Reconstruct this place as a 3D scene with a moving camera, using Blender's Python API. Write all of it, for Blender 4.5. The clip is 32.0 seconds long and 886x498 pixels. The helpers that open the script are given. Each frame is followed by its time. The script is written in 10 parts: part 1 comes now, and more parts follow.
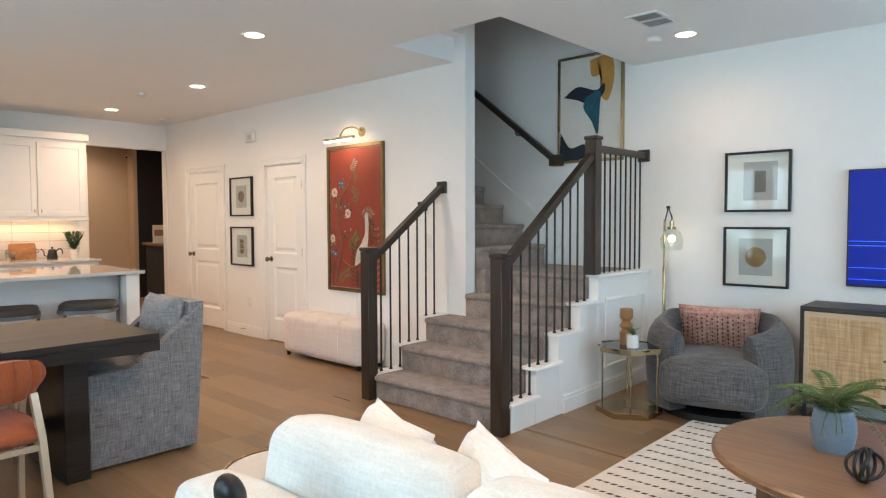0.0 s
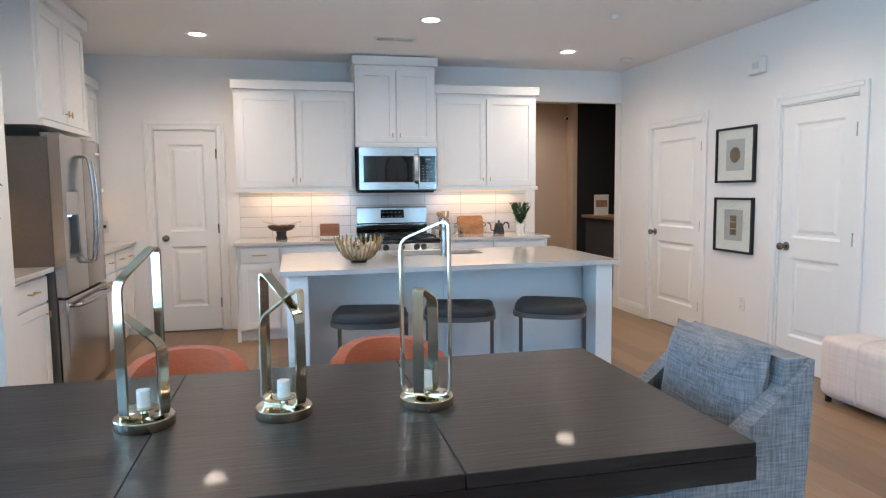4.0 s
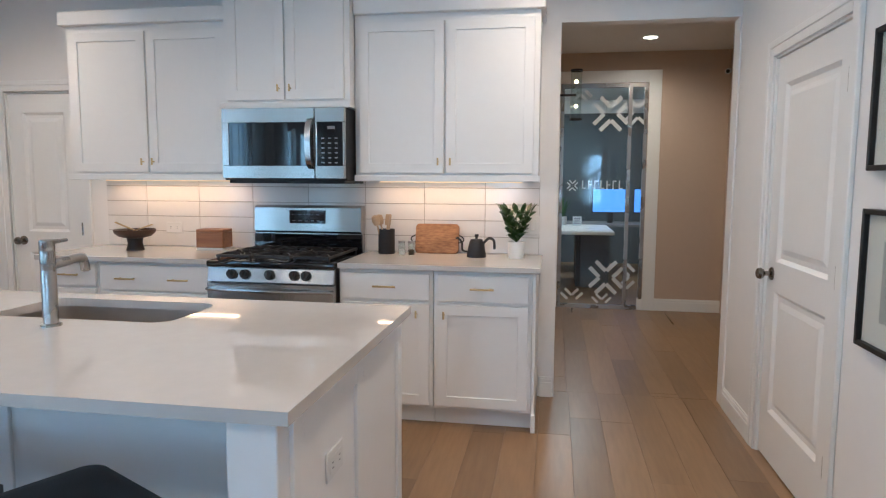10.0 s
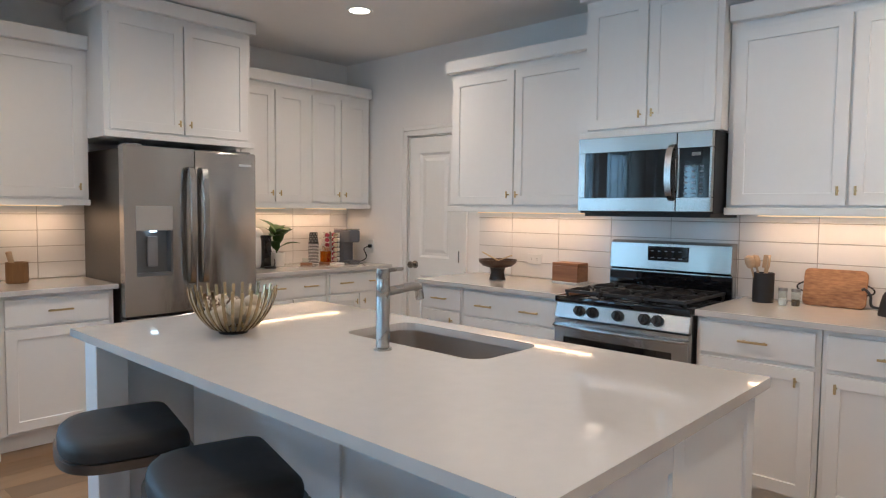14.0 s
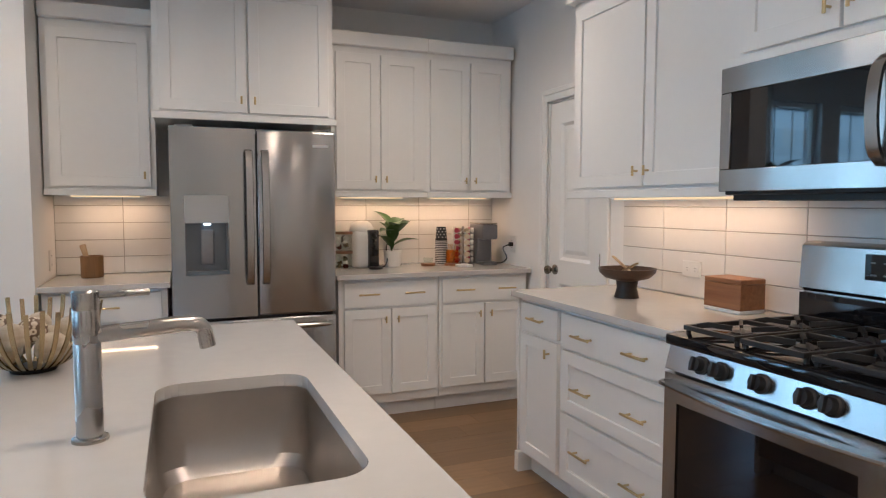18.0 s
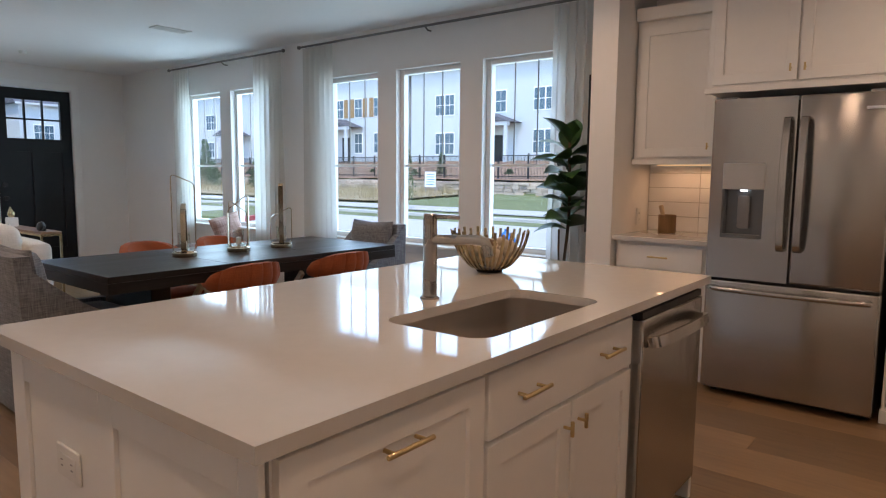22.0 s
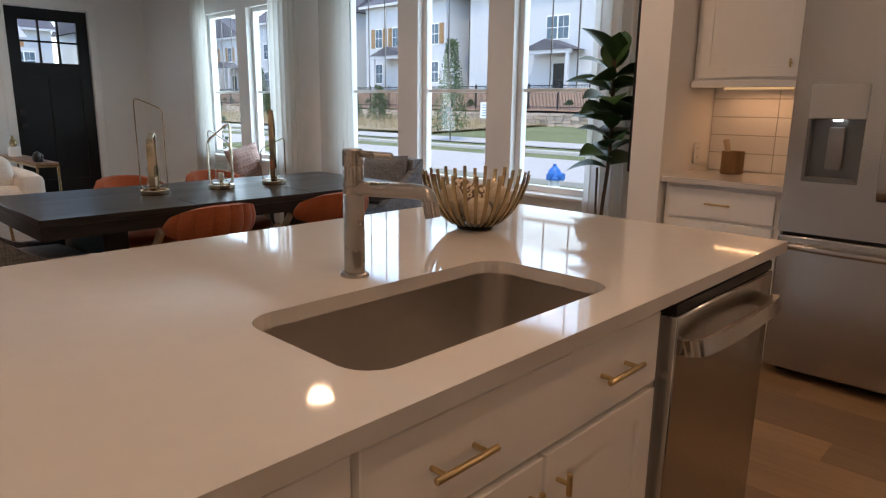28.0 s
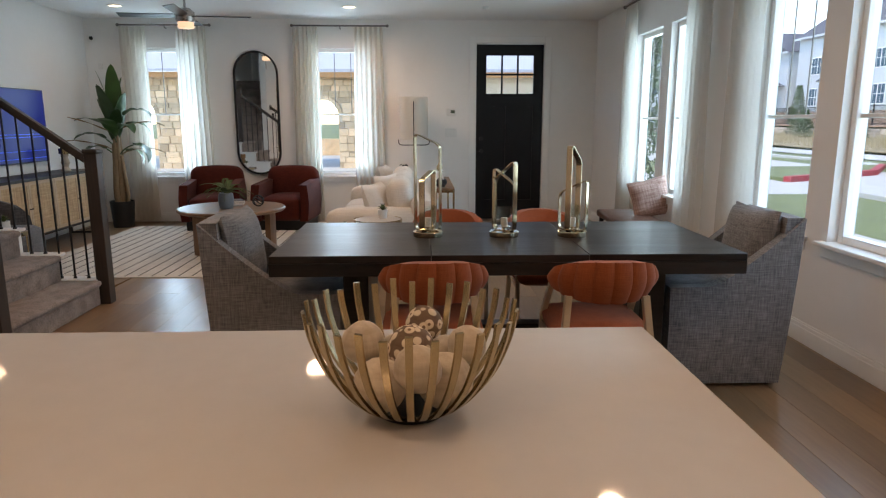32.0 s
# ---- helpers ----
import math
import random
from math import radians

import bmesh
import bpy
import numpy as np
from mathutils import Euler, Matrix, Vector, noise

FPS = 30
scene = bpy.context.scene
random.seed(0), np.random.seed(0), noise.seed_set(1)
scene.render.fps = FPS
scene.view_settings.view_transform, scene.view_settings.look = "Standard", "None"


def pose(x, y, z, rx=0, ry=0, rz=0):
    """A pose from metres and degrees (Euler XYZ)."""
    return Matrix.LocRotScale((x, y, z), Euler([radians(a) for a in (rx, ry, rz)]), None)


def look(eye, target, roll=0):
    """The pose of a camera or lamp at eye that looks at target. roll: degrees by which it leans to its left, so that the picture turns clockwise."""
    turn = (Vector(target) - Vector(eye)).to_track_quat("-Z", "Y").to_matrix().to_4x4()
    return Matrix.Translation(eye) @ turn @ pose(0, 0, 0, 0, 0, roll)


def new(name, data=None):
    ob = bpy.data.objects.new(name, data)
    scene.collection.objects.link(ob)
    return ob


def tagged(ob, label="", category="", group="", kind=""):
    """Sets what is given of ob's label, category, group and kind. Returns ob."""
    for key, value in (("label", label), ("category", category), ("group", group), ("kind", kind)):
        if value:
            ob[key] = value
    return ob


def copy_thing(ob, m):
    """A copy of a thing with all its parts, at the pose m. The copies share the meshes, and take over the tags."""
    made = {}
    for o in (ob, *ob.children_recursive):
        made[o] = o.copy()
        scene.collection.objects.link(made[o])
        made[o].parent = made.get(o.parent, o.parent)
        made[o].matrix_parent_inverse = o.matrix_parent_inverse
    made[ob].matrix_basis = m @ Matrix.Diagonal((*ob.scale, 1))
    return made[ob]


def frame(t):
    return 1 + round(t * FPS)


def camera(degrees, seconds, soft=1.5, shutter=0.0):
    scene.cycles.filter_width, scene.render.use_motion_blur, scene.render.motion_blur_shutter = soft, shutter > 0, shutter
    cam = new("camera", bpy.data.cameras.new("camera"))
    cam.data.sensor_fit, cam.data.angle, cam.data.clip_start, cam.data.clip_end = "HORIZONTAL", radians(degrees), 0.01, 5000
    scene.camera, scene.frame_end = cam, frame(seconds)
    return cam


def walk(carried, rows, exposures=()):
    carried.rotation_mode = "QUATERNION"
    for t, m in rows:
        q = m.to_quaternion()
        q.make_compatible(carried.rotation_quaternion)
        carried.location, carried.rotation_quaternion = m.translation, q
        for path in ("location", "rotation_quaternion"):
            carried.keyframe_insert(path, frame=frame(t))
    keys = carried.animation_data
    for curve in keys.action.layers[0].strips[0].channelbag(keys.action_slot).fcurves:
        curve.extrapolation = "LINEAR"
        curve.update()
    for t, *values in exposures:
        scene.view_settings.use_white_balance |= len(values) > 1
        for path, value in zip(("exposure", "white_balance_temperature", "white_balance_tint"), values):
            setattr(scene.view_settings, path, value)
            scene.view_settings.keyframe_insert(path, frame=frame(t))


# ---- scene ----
cam = camera(68.3, 32.0, 1.2)
PATH = [
    (0, (1.062, 2.21, 1.371), (-0.293, 3.678, 1.28), -0.2),
    (0.5, (0.775, 2.256, 1.362), (-0.713, 3.589, 1.267), -0.2),
    (1, (0.405, 2.273, 1.352), (-1.238, 3.408, 1.246), -0.1),
    (1.5, (0.11, 2.279, 1.365), (-1.669, 3.186, 1.26), -0.0),
    (2, (-0.176, 2.323, 1.331), (-2.005, 3.125, 1.222), -0.0),
    (2.5, (-0.415, 2.36, 1.339), (-2.312, 2.981, 1.214), -0.0),
    (4.5, (-1.34, 2.83, 1.379), (-3.283, 3.264, 1.193), -0.5),
    (5, (-1.51, 3.019, 1.374), (-3.456, 3.439, 1.181), -0.3),
    (5.5, (-1.687, 3.294, 1.367), (-3.636, 3.706, 1.182), -0.0),
    (6, (-1.93, 3.544, 1.365), (-3.879, 3.952, 1.185), -0.0),
    (6.5, (-2.146, 3.831, 1.363), (-4.095, 4.239, 1.18), -0.0),
    (7, (-2.359, 4.106, 1.364), (-4.316, 4.473, 1.178), -0.1),
    (7.5, (-2.56, 4.368, 1.364), (-4.539, 4.59, 1.176), 0.1),
    (8, (-2.773, 4.625, 1.36), (-4.759, 4.748, 1.162), 0.3),
    (8.5, (-3.04, 4.813, 1.367), (-5.029, 4.81, 1.158), 0.2),
    (9, (-3.323, 4.987, 1.374), (-5.309, 4.895, 1.158), 0.2),
    (9.5, (-3.566, 5.165, 1.371), (-5.548, 4.999, 1.158), 0.3),
    (10, (-3.797, 5.254, 1.375), (-5.758, 4.919, 1.167), 0.3),
    (10.5, (-3.955, 5.33, 1.381), (-5.881, 4.83, 1.18), 0.3),
    (11, (-4.051, 5.416, 1.384), (-5.921, 4.733, 1.19), 0.5),
    (11.5, (-4.088, 5.428, 1.391), (-5.878, 4.555, 1.207), 0.2),
    (12, (-4.103, 5.436, 1.386), (-5.835, 4.45, 1.213), 0.5),
    (12.5, (-4.091, 5.4, 1.384), (-5.772, 4.328, 1.225), 0.6),
    (13, (-4.077, 5.341, 1.38), (-5.692, 4.17, 1.24), 0.6),
    (13.5, (-4.087, 5.304, 1.379), (-5.626, 4.033, 1.258), 0.7),
    (14, (-4.147, 5.301, 1.376), (-5.609, 3.941, 1.259), 0.6),
    (14.5, (-4.221, 5.268, 1.375), (-5.544, 3.772, 1.257), 0.5),
    (16.5, (-5.017, 5.139, 1.363), (-5.918, 3.356, 1.264), 0.1),
    (17, (-5.277, 5.048, 1.368), (-6.155, 3.255, 1.252), 0.1),
    (17.5, (-5.523, 5.023, 1.357), (-6.375, 3.218, 1.236), 0.1),
    (18, (-5.735, 5.005, 1.339), (-6.486, 3.156, 1.203), 0.1),
    (18.5, (-5.956, 4.941, 1.338), (-6.628, 3.064, 1.174), 0.2),
    (19, (-6.121, 4.906, 1.338), (-6.705, 3.002, 1.159), 0.3),
    (19.5, (-6.289, 4.841, 1.337), (-6.526, 2.864, 1.149), 0.1),
    (20, (-6.401, 4.772, 1.317), (-6.153, 2.796, 1.134), 0.6),
    (20.5, (-6.498, 4.87, 1.288), (-5.841, 2.991, 1.093), 0.7),
    (21, (-6.64, 4.993, 1.295), (-5.6, 3.296, 1.098), 0.6),
    (21.5, (-6.771, 5.162, 1.307), (-5.56, 3.585, 1.092), 0.6),
    (22, (-6.899, 5.279, 1.311), (-5.656, 3.729, 1.082), 0.5),
    (22.5, (-7.037, 5.361, 1.296), (-5.777, 3.83, 1.038), 0.5),
    (23, (-7.118, 5.407, 1.281), (-5.803, 3.93, 0.988), 0.4),
    (23.5, (-7.133, 5.417, 1.279), (-5.769, 3.996, 0.935), 0.5),
    (24, (-7.133, 5.413, 1.282), (-5.745, 4.022, 0.905), 0.6),
    (24.5, (-7.135, 5.413, 1.283), (-5.729, 4.046, 0.888), 0.6),
    (26.5, (-6.905, 5.21, 1.304), (-5.429, 3.929, 0.879), 0.6),
    (27, (-6.82, 5.029, 1.29), (-5.392, 3.698, 0.859), 0.7),
    (27.5, (-6.757, 4.785, 1.281), (-5.413, 3.369, 0.846), 0.6),
    (28, (-6.665, 4.556, 1.279), (-5.313, 3.147, 0.846), 0.7),
    (28.5, (-6.629, 4.325, 1.275), (-5.186, 3.008, 0.848), 0.5),
    (29, (-6.617, 4.101, 1.282), (-4.942, 3.086, 0.876), 0.6),
    (29.5, (-6.599, 3.894, 1.308), (-4.749, 3.254, 0.901), 0.1),
    (30, (-6.545, 3.664, 1.294), (-4.643, 3.19, 0.894), 0.1),
    (30.5, (-6.555, 3.465, 1.307), (-4.635, 3.08, 0.904), 0.0),
    (31, (-6.478, 3.345, 1.321), (-4.538, 3.069, 0.918), 0.0),
    (31.5, (-6.406, 3.224, 1.327), (-4.454, 3.052, 0.927), 0.3),
    (32, (-6.332, 3.068, 1.354), (-4.37, 3.003, 0.97), 0.0),
]

EXPOSURES = [(0.0, 3.62, 7000, 5), (2.0, 3.6, 6000, 2), (6.0, 3.54, 5150, -3), (8.0, 3.48, 5100, -3), (9.0, 3.38, 5150, -2), (12.0, 3.18, 5200, -2), (14.0, 3.2, 5350, -2), (17.0, 3.1, 5350, -2), (19.0, 3.22, 5200, -2), (20.0, 2.96, 5150, 0), (21.0, 2.5, 6050, 6), (23.0, 2.64, 7150, 13), (27.0, 2.46, 7500, 14), (29.0, 2.24, 8550, 17), (30.0, 2.08, 10100, 21), (31.0, 2.14, 9400, 17), (32.0, 2.53, 7650, 12)]
walk(cam, [(t, look(eye, aim, roll)) for t, eye, aim, roll in PATH], EXPOSURES)

# ---- light ----
world = bpy.data.worlds.new("sky")
scene.world = world
world.use_nodes = True
sky = world.node_tree.nodes.new("ShaderNodeTexSky")
sky.sky_type, sky.sun_disc = "NISHITA", False
sky.sun_elevation, sky.sun_rotation = radians(64), radians(-20)
sky.air_density, sky.dust_density, sky.ozone_density = 0.9, 0.0, 4.0
world.node_tree.links.new(sky.outputs["Color"], world.node_tree.nodes["Background"].inputs["Color"])
world.node_tree.nodes["Background"].inputs["Strength"].default_value = 0.115


def lamp(kind, name, m, power, col=(1, 1, 1), **kw):
    li = bpy.data.lights.new(name, kind)
    li.energy, li.color = power, col
    for key in kw:
        if key == "size":
            li.size = kw[key]
        elif key == "size_y":
            li.shape, li.size_y = "RECTANGLE", kw[key]
        elif key == "angle":
            li.angle = kw[key]
        elif key == "spot":
            li.spot_size, li.spot_blend = kw[key], 1.0
        elif key == "soft":
            li.shadow_soft_size = kw[key]
    ob = new(name, li)
    ob.matrix_basis = m
    return ob


# the sun stands high behind the house, so that no direct sun falls through the windows
lamp("SUN", "sun", look((0, 0, 0), (0.33, -0.45, -1.15)), 0.52, (1.0, 0.94, 0.82), angle=radians(0.6))
WIN = 0.70  # inner face of the window wall
for wx, wp in ((-1.66, 1.5), (-2.65, 1.5), (-3.64, 1.5), (1.01, 3.5), (0.03, 3.5)):
    lamp("AREA", "window_daylight", look((wx - 0.375, WIN - 0.16, 1.46), (wx - 0.375, 3, 1.46)), wp, (0.52, 0.77, 1.0), size=0.7, size_y=1.5)
for wy in (6.395, 4.115):
    lamp("AREA", "window_daylight", look((2.86, wy, 1.46), (0, wy, 2.2)), 4.6, (0.46, 0.72, 1.0), size=0.66, size_y=1.5)
# the downlight at (-3.0, 2.0) is added; its fixture and lamp are guessed
DOWN = [(-6.93, 1.95), (-6.13, 3.74), (-7.02, 5.25), (-4.96, 2.01), (-5.02, 5.30), (-3.06, 4.73), (-3.0, 2.0), (-0.84, 6.80), (1.75, 6.6), (1.75, 3.9), (-0.8, 4.0)]
for lx, ly in DOWN:
    dim = 0.3 if ly > 6.5 else 1.7 if lx > -1 else 1.05 if lx < -6 else 1.0
    lamp("SPOT", "downlight_lamp", look((lx, ly, 2.655), (lx, ly, 0)), 7.9 * dim, (1.0, 0.68, 0.49), spot=radians(175), soft=0.09)
for name, x0, y0, x1, y1 in (("a", -7.80, 2.25, -7.80, 3.2), ("b", -7.80, 4.15, -7.80, 5.05), ("c", -6.75, 0.70, -7.75, 0.70), ("d", -5.2, 0.70, -5.6, 0.70)):
    L_ = max(abs(x1 - x0), abs(y1 - y0))
    m = look(((x0 + x1) / 2, (y0 + y1) / 2, 1.362), ((x0 + x1) / 2, (y0 + y1) / 2, 0)) @ pose(0, 0, 0, 0, 0, 90 if x0 == x1 else 0)
    lamp("AREA", "undercabinet_lamp", m, 0.25 * L_, (1.0, 0.55, 0.30), size=L_, size_y=0.03)

# ---- materials ----
def surf(name, col, rough=0.5, metal=0.0, var=0.06, scale=6.0, bump=0.0, bscale=120.0, stretch=(1, 1, 1), rvar=0.08, coat=0.0, sheen=0.0, island=0.0, obj=0.0, spec=0.5):
    """A painted, woven, cast or metal surface: colour varied at two scales, roughness varied, fine relief."""
    ma = bpy.data.materials.new(name)
    ma.use_nodes = True
    N, L = ma.node_tree.nodes, ma.node_tree.links
    b = N["Principled BSDF"]
    co = N.new("ShaderNodeTexCoord")
    mp = N.new("ShaderNodeMapping")
    mp.inputs["Scale"].default_value = stretch
    L.new(co.outputs["Object"], mp.inputs["Vector"])
    n1, n2 = N.new("ShaderNodeTexNoise"), N.new("ShaderNodeTexNoise")
    n1.inputs["Scale"].default_value, n1.inputs["Detail"].default_value = scale, 4
    n2.inputs["Scale"].default_value, n2.inputs["Detail"].default_value = scale * 9, 3
    for n in (n1, n2):
        L.new(mp.outputs["Vector"], n.inputs["Vector"])
    add = N.new("ShaderNodeMath")
    add.operation = "ADD"
    L.new(n1.outputs["Fac"], add.inputs[0])
    L.new(n2.outputs["Fac"], add.inputs[1])
    val = N.new("ShaderNodeMapRange")
    val.inputs["From Min"].default_value, val.inputs["From Max"].default_value = 0.6, 1.4
    val.inputs["To Min"].default_value, val.inputs["To Max"].default_value = 1 - var, 1 + var
    L.new(add.outputs[0], val.inputs["Value"])
    fac = val.outputs["Result"]
    for amount, kind in ((island, "ShaderNodeNewGeometry"), (obj, "ShaderNodeObjectInfo")):
        if amount:
            g = N.new(kind)
            r = N.new("ShaderNodeMapRange")
            r.inputs["To Min"].default_value, r.inputs["To Max"].default_value = 1 - amount, 1 + amount
            L.new(g.outputs["Random Per Island" if kind == "ShaderNodeNewGeometry" else "Random"], r.inputs["Value"])
            m = N.new("ShaderNodeMath")
            m.operation = "MULTIPLY"
            L.new(fac, m.inputs[0])
            L.new(r.outputs["Result"], m.inputs[1])
            fac = m.outputs[0]
    mix = N.new("ShaderNodeVectorMath")
    mix.operation = "SCALE"
    mix.inputs[0].default_value = col
    L.new(fac, mix.inputs["Scale"])
    L.new(mix.outputs["Vector"], b.inputs["Base Color"])
    rr = N.new("ShaderNodeMapRange")
    rr.inputs["To Min"].default_value, rr.inputs["To Max"].default_value = max(0.02, rough - rvar), min(1, rough + rvar)
    L.new(n1.outputs["Fac"], rr.inputs["Value"])
    L.new(rr.outputs["Result"], b.inputs["Roughness"])
    b.inputs["Metallic"].default_value = metal
    b.inputs["Specular IOR Level"].default_value = spec
    b.inputs["Coat Weight"].default_value = coat
    b.inputs["Coat Roughness"].default_value = 0.08
    b.inputs["Sheen Weight"].default_value = sheen
    if bump:
        n3 = N.new("ShaderNodeTexNoise")
        n3.inputs["Scale"].default_value, n3.inputs["Detail"].default_value = bscale, 4
        L.new(mp.outputs["Vector"], n3.inputs["Vector"])
        bp = N.new("ShaderNodeBump")
        bp.inputs["Strength"].default_value, bp.inputs["Distance"].default_value = bump, 0.004
        L.new(n3.outputs["Fac"], bp.inputs["Height"])
        L.new(bp.outputs["Normal"], b.inputs["Normal"])
    return ma


def wood(name, dark, light, rough=0.4, along="X", grain=30.0, obj=0.0, coat=0.0, bump=0.15, ring=0.35, streak=14.0):
    """Wood with its grain along one of the object's axes."""
    ma = bpy.data.materials.new(name)
    ma.use_nodes = True
    N, L = ma.node_tree.nodes, ma.node_tree.links
    b = N["Principled BSDF"]
    co, info = N.new("ShaderNodeTexCoord"), N.new("ShaderNodeObjectInfo")
    off = N.new("ShaderNodeVectorMath")
    off.operation = "SCALE"
    off.inputs[0].default_value = (7.1, 13.7, 3.3)
    L.new(info.outputs["Random"], off.inputs["Scale"])
    sm = N.new("ShaderNodeVectorMath")
    L.new(co.outputs["Object"], sm.inputs[0])
    L.new(off.outputs["Vector"], sm.inputs[1])
    mp = N.new("ShaderNodeMapping")
    s = {"X": (1 / streak, 1, 1), "Y": (1, 1 / streak, 1), "Z": (1, 1, 1 / streak)}[along]
    mp.inputs["Scale"].default_value = s
    L.new(sm.outputs["Vector"], mp.inputs["Vector"])
    n1, n2 = N.new("ShaderNodeTexNoise"), N.new("ShaderNodeTexNoise")
    n1.inputs["Scale"].default_value, n1.inputs["Detail"].default_value, n1.inputs["Distortion"].default_value = grain * 0.35, 6, 1.2
    n2.inputs["Scale"].default_value, n2.inputs["Detail"].default_value = grain * 5, 5
    for n in (n1, n2):
        L.new(mp.outputs["Vector"], n.inputs["Vector"])
    mx = N.new("ShaderNodeMix")
    mx.inputs[0].default_value = 0.4
    L.new(n1.outputs["Fac"], mx.inputs[2])
    L.new(n2.outputs["Fac"], mx.inputs[3])
    ramp = N.new("ShaderNodeValToRGB")
    ramp.color_ramp.elements[0].position, ramp.color_ramp.elements[0].color = 0.5 - ring / 2, (*dark, 1)
    ramp.color_ramp.elements[1].position, ramp.color_ramp.elements[1].color = 0.5 + ring / 2, (*light, 1)
    L.new(mx.outputs[0], ramp.inputs["Fac"])
    r = N.new("ShaderNodeMapRange")
    r.inputs["To Min"].default_value, r.inputs["To Max"].default_value = 1 - obj, 1 + obj
    L.new(info.outputs["Random"], r.inputs["Value"])
    sc = N.new("ShaderNodeVectorMath")
    sc.operation = "SCALE"
    L.new(ramp.outputs["Color"], sc.inputs[0])
    L.new(r.outputs["Result"], sc.inputs["Scale"])
    L.new(sc.outputs["Vector"], b.inputs["Base Color"])
    rr = N.new("ShaderNodeMapRange")
    rr.inputs["To Min"].default_value, rr.inputs["To Max"].default_value = rough - 0.08, rough + 0.1
    L.new(n1.outputs["Fac"], rr.inputs["Value"])
    L.new(rr.outputs["Result"], b.inputs["Roughness"])
    b.inputs["Coat Weight"].default_value = coat
    bp = N.new("ShaderNodeBump")
    bp.inputs["Strength"].default_value, bp.inputs["Distance"].default_value = bump, 0.002
    L.new(n2.outputs["Fac"], bp.inputs["Height"])
    L.new(bp.outputs["Normal"], b.inputs["Normal"])
    return ma


def weave(name, a, c, scale=300.0, rough=0.9, slub=0.5, bump=0.35, sheen=0.2):
    """Woven cloth: warp and weft threads of two colours with slubs."""
    ma = bpy.data.materials.new(name)
    ma.use_nodes = True
    N, L = ma.node_tree.nodes, ma.node_tree.links
    b = N["Principled BSDF"]
    co = N.new("ShaderNodeTexCoord")
    fs = []
    for st in ((1, 1, 0.08), (0.08, 0.08, 1)):
        mp = N.new("ShaderNodeMapping")
        mp.inputs["Scale"].default_value = st
        L.new(co.outputs["Object"], mp.inputs["Vector"])
        n = N.new("ShaderNodeTexNoise")
        n.inputs["Scale"].default_value, n.inputs["Detail"].default_value = scale, 3
        L.new(mp.outputs["Vector"], n.inputs["Vector"])
        fs.append(n)
    big = N.new("ShaderNodeTexNoise")
    big.inputs["Scale"].default_value = 5
    L.new(co.outputs["Object"], big.inputs["Vector"])
    add = N.new("ShaderNodeMath")
    L.new(fs[0].outputs["Fac"], add.inputs[0])
    L.new(fs[1].outputs["Fac"], add.inputs[1])
    ad2 = N.new("ShaderNodeMath")
    ad2.operation = "MULTIPLY_ADD"
    L.new(big.outputs["Fac"], ad2.inputs[0])
    ad2.inputs[1].default_value = 0.25
    L.new(add.outputs[0], ad2.inputs[2])
    ramp = N.new("ShaderNodeMapRange")
    ramp.inputs["From Min"].default_value, ramp.inputs["From Max"].default_value = 1.125 - slub / 2, 1.125 + slub / 2
    L.new(ad2.outputs[0], ramp.inputs["Value"])
    mx = N.new("ShaderNodeMix")
    mx.data_type = "RGBA"
    mx.inputs[6].default_value, mx.inputs[7].default_value = (*a, 1), (*c, 1)
    L.new(ramp.outputs["Result"], mx.inputs[0])
    L.new(mx.outputs[2], b.inputs["Base Color"])
    b.inputs["Roughness"].default_value = rough
    b.inputs["Sheen Weight"].default_value = sheen
    b.inputs["Specular IOR Level"].default_value = 0.2
    bp = N.new("ShaderNodeBump")
    bp.inputs["Strength"].default_value, bp.inputs["Distance"].default_value = bump, 0.003
    L.new(add.outputs[0], bp.inputs["Height"])
    L.new(bp.outputs["Normal"], b.inputs["Normal"])
    return ma


def glow(name, col, strength):
    ma = bpy.data.materials.new(name)
    ma.use_nodes = True
    b = ma.node_tree.nodes["Principled BSDF"]
    b.inputs["Base Color"].default_value = (*col, 1)
    b.inputs["Emission Color"].default_value = (*col, 1)
    b.inputs["Emission Strength"].default_value = strength
    return ma


def pane_glass(name, tint=(1, 1, 1), refl=1.0):
    """A thin clear pane: see-through, with the mirror gloss of glass."""
    ma = bpy.data.materials.new(name)
    ma.use_nodes = True
    N, L = ma.node_tree.nodes, ma.node_tree.links
    N.remove(N["Principled BSDF"])
    tr, gl, fr, mx = N.new("ShaderNodeBsdfTransparent"), N.new("ShaderNodeBsdfGlossy"), N.new("ShaderNodeLayerWeight"), N.new("ShaderNodeMixShader")
    tr.inputs["Color"].default_value = (*tint, 1)
    gl.inputs["Roughness"].default_value = 0.01
    pw5, sc = N.new("ShaderNodeMath"), N.new("ShaderNodeMath")
    pw5.operation, sc.operation = "POWER", "MULTIPLY_ADD"
    pw5.inputs[1].default_value, sc.inputs[1].default_value, sc.inputs[2].default_value = 5.0, 0.6 * refl, 0.03 * refl
    L.new(fr.outputs["Facing"], pw5.inputs[0])
    L.new(pw5.outputs[0], sc.inputs[0])
    L.new(sc.outputs[0], mx.inputs[0])
    L.new(tr.outputs[0], mx.inputs[1])
    L.new(gl.outputs[0], mx.inputs[2])
    L.new(mx.outputs[0], N["Material Output"].inputs["Surface"])
    return ma


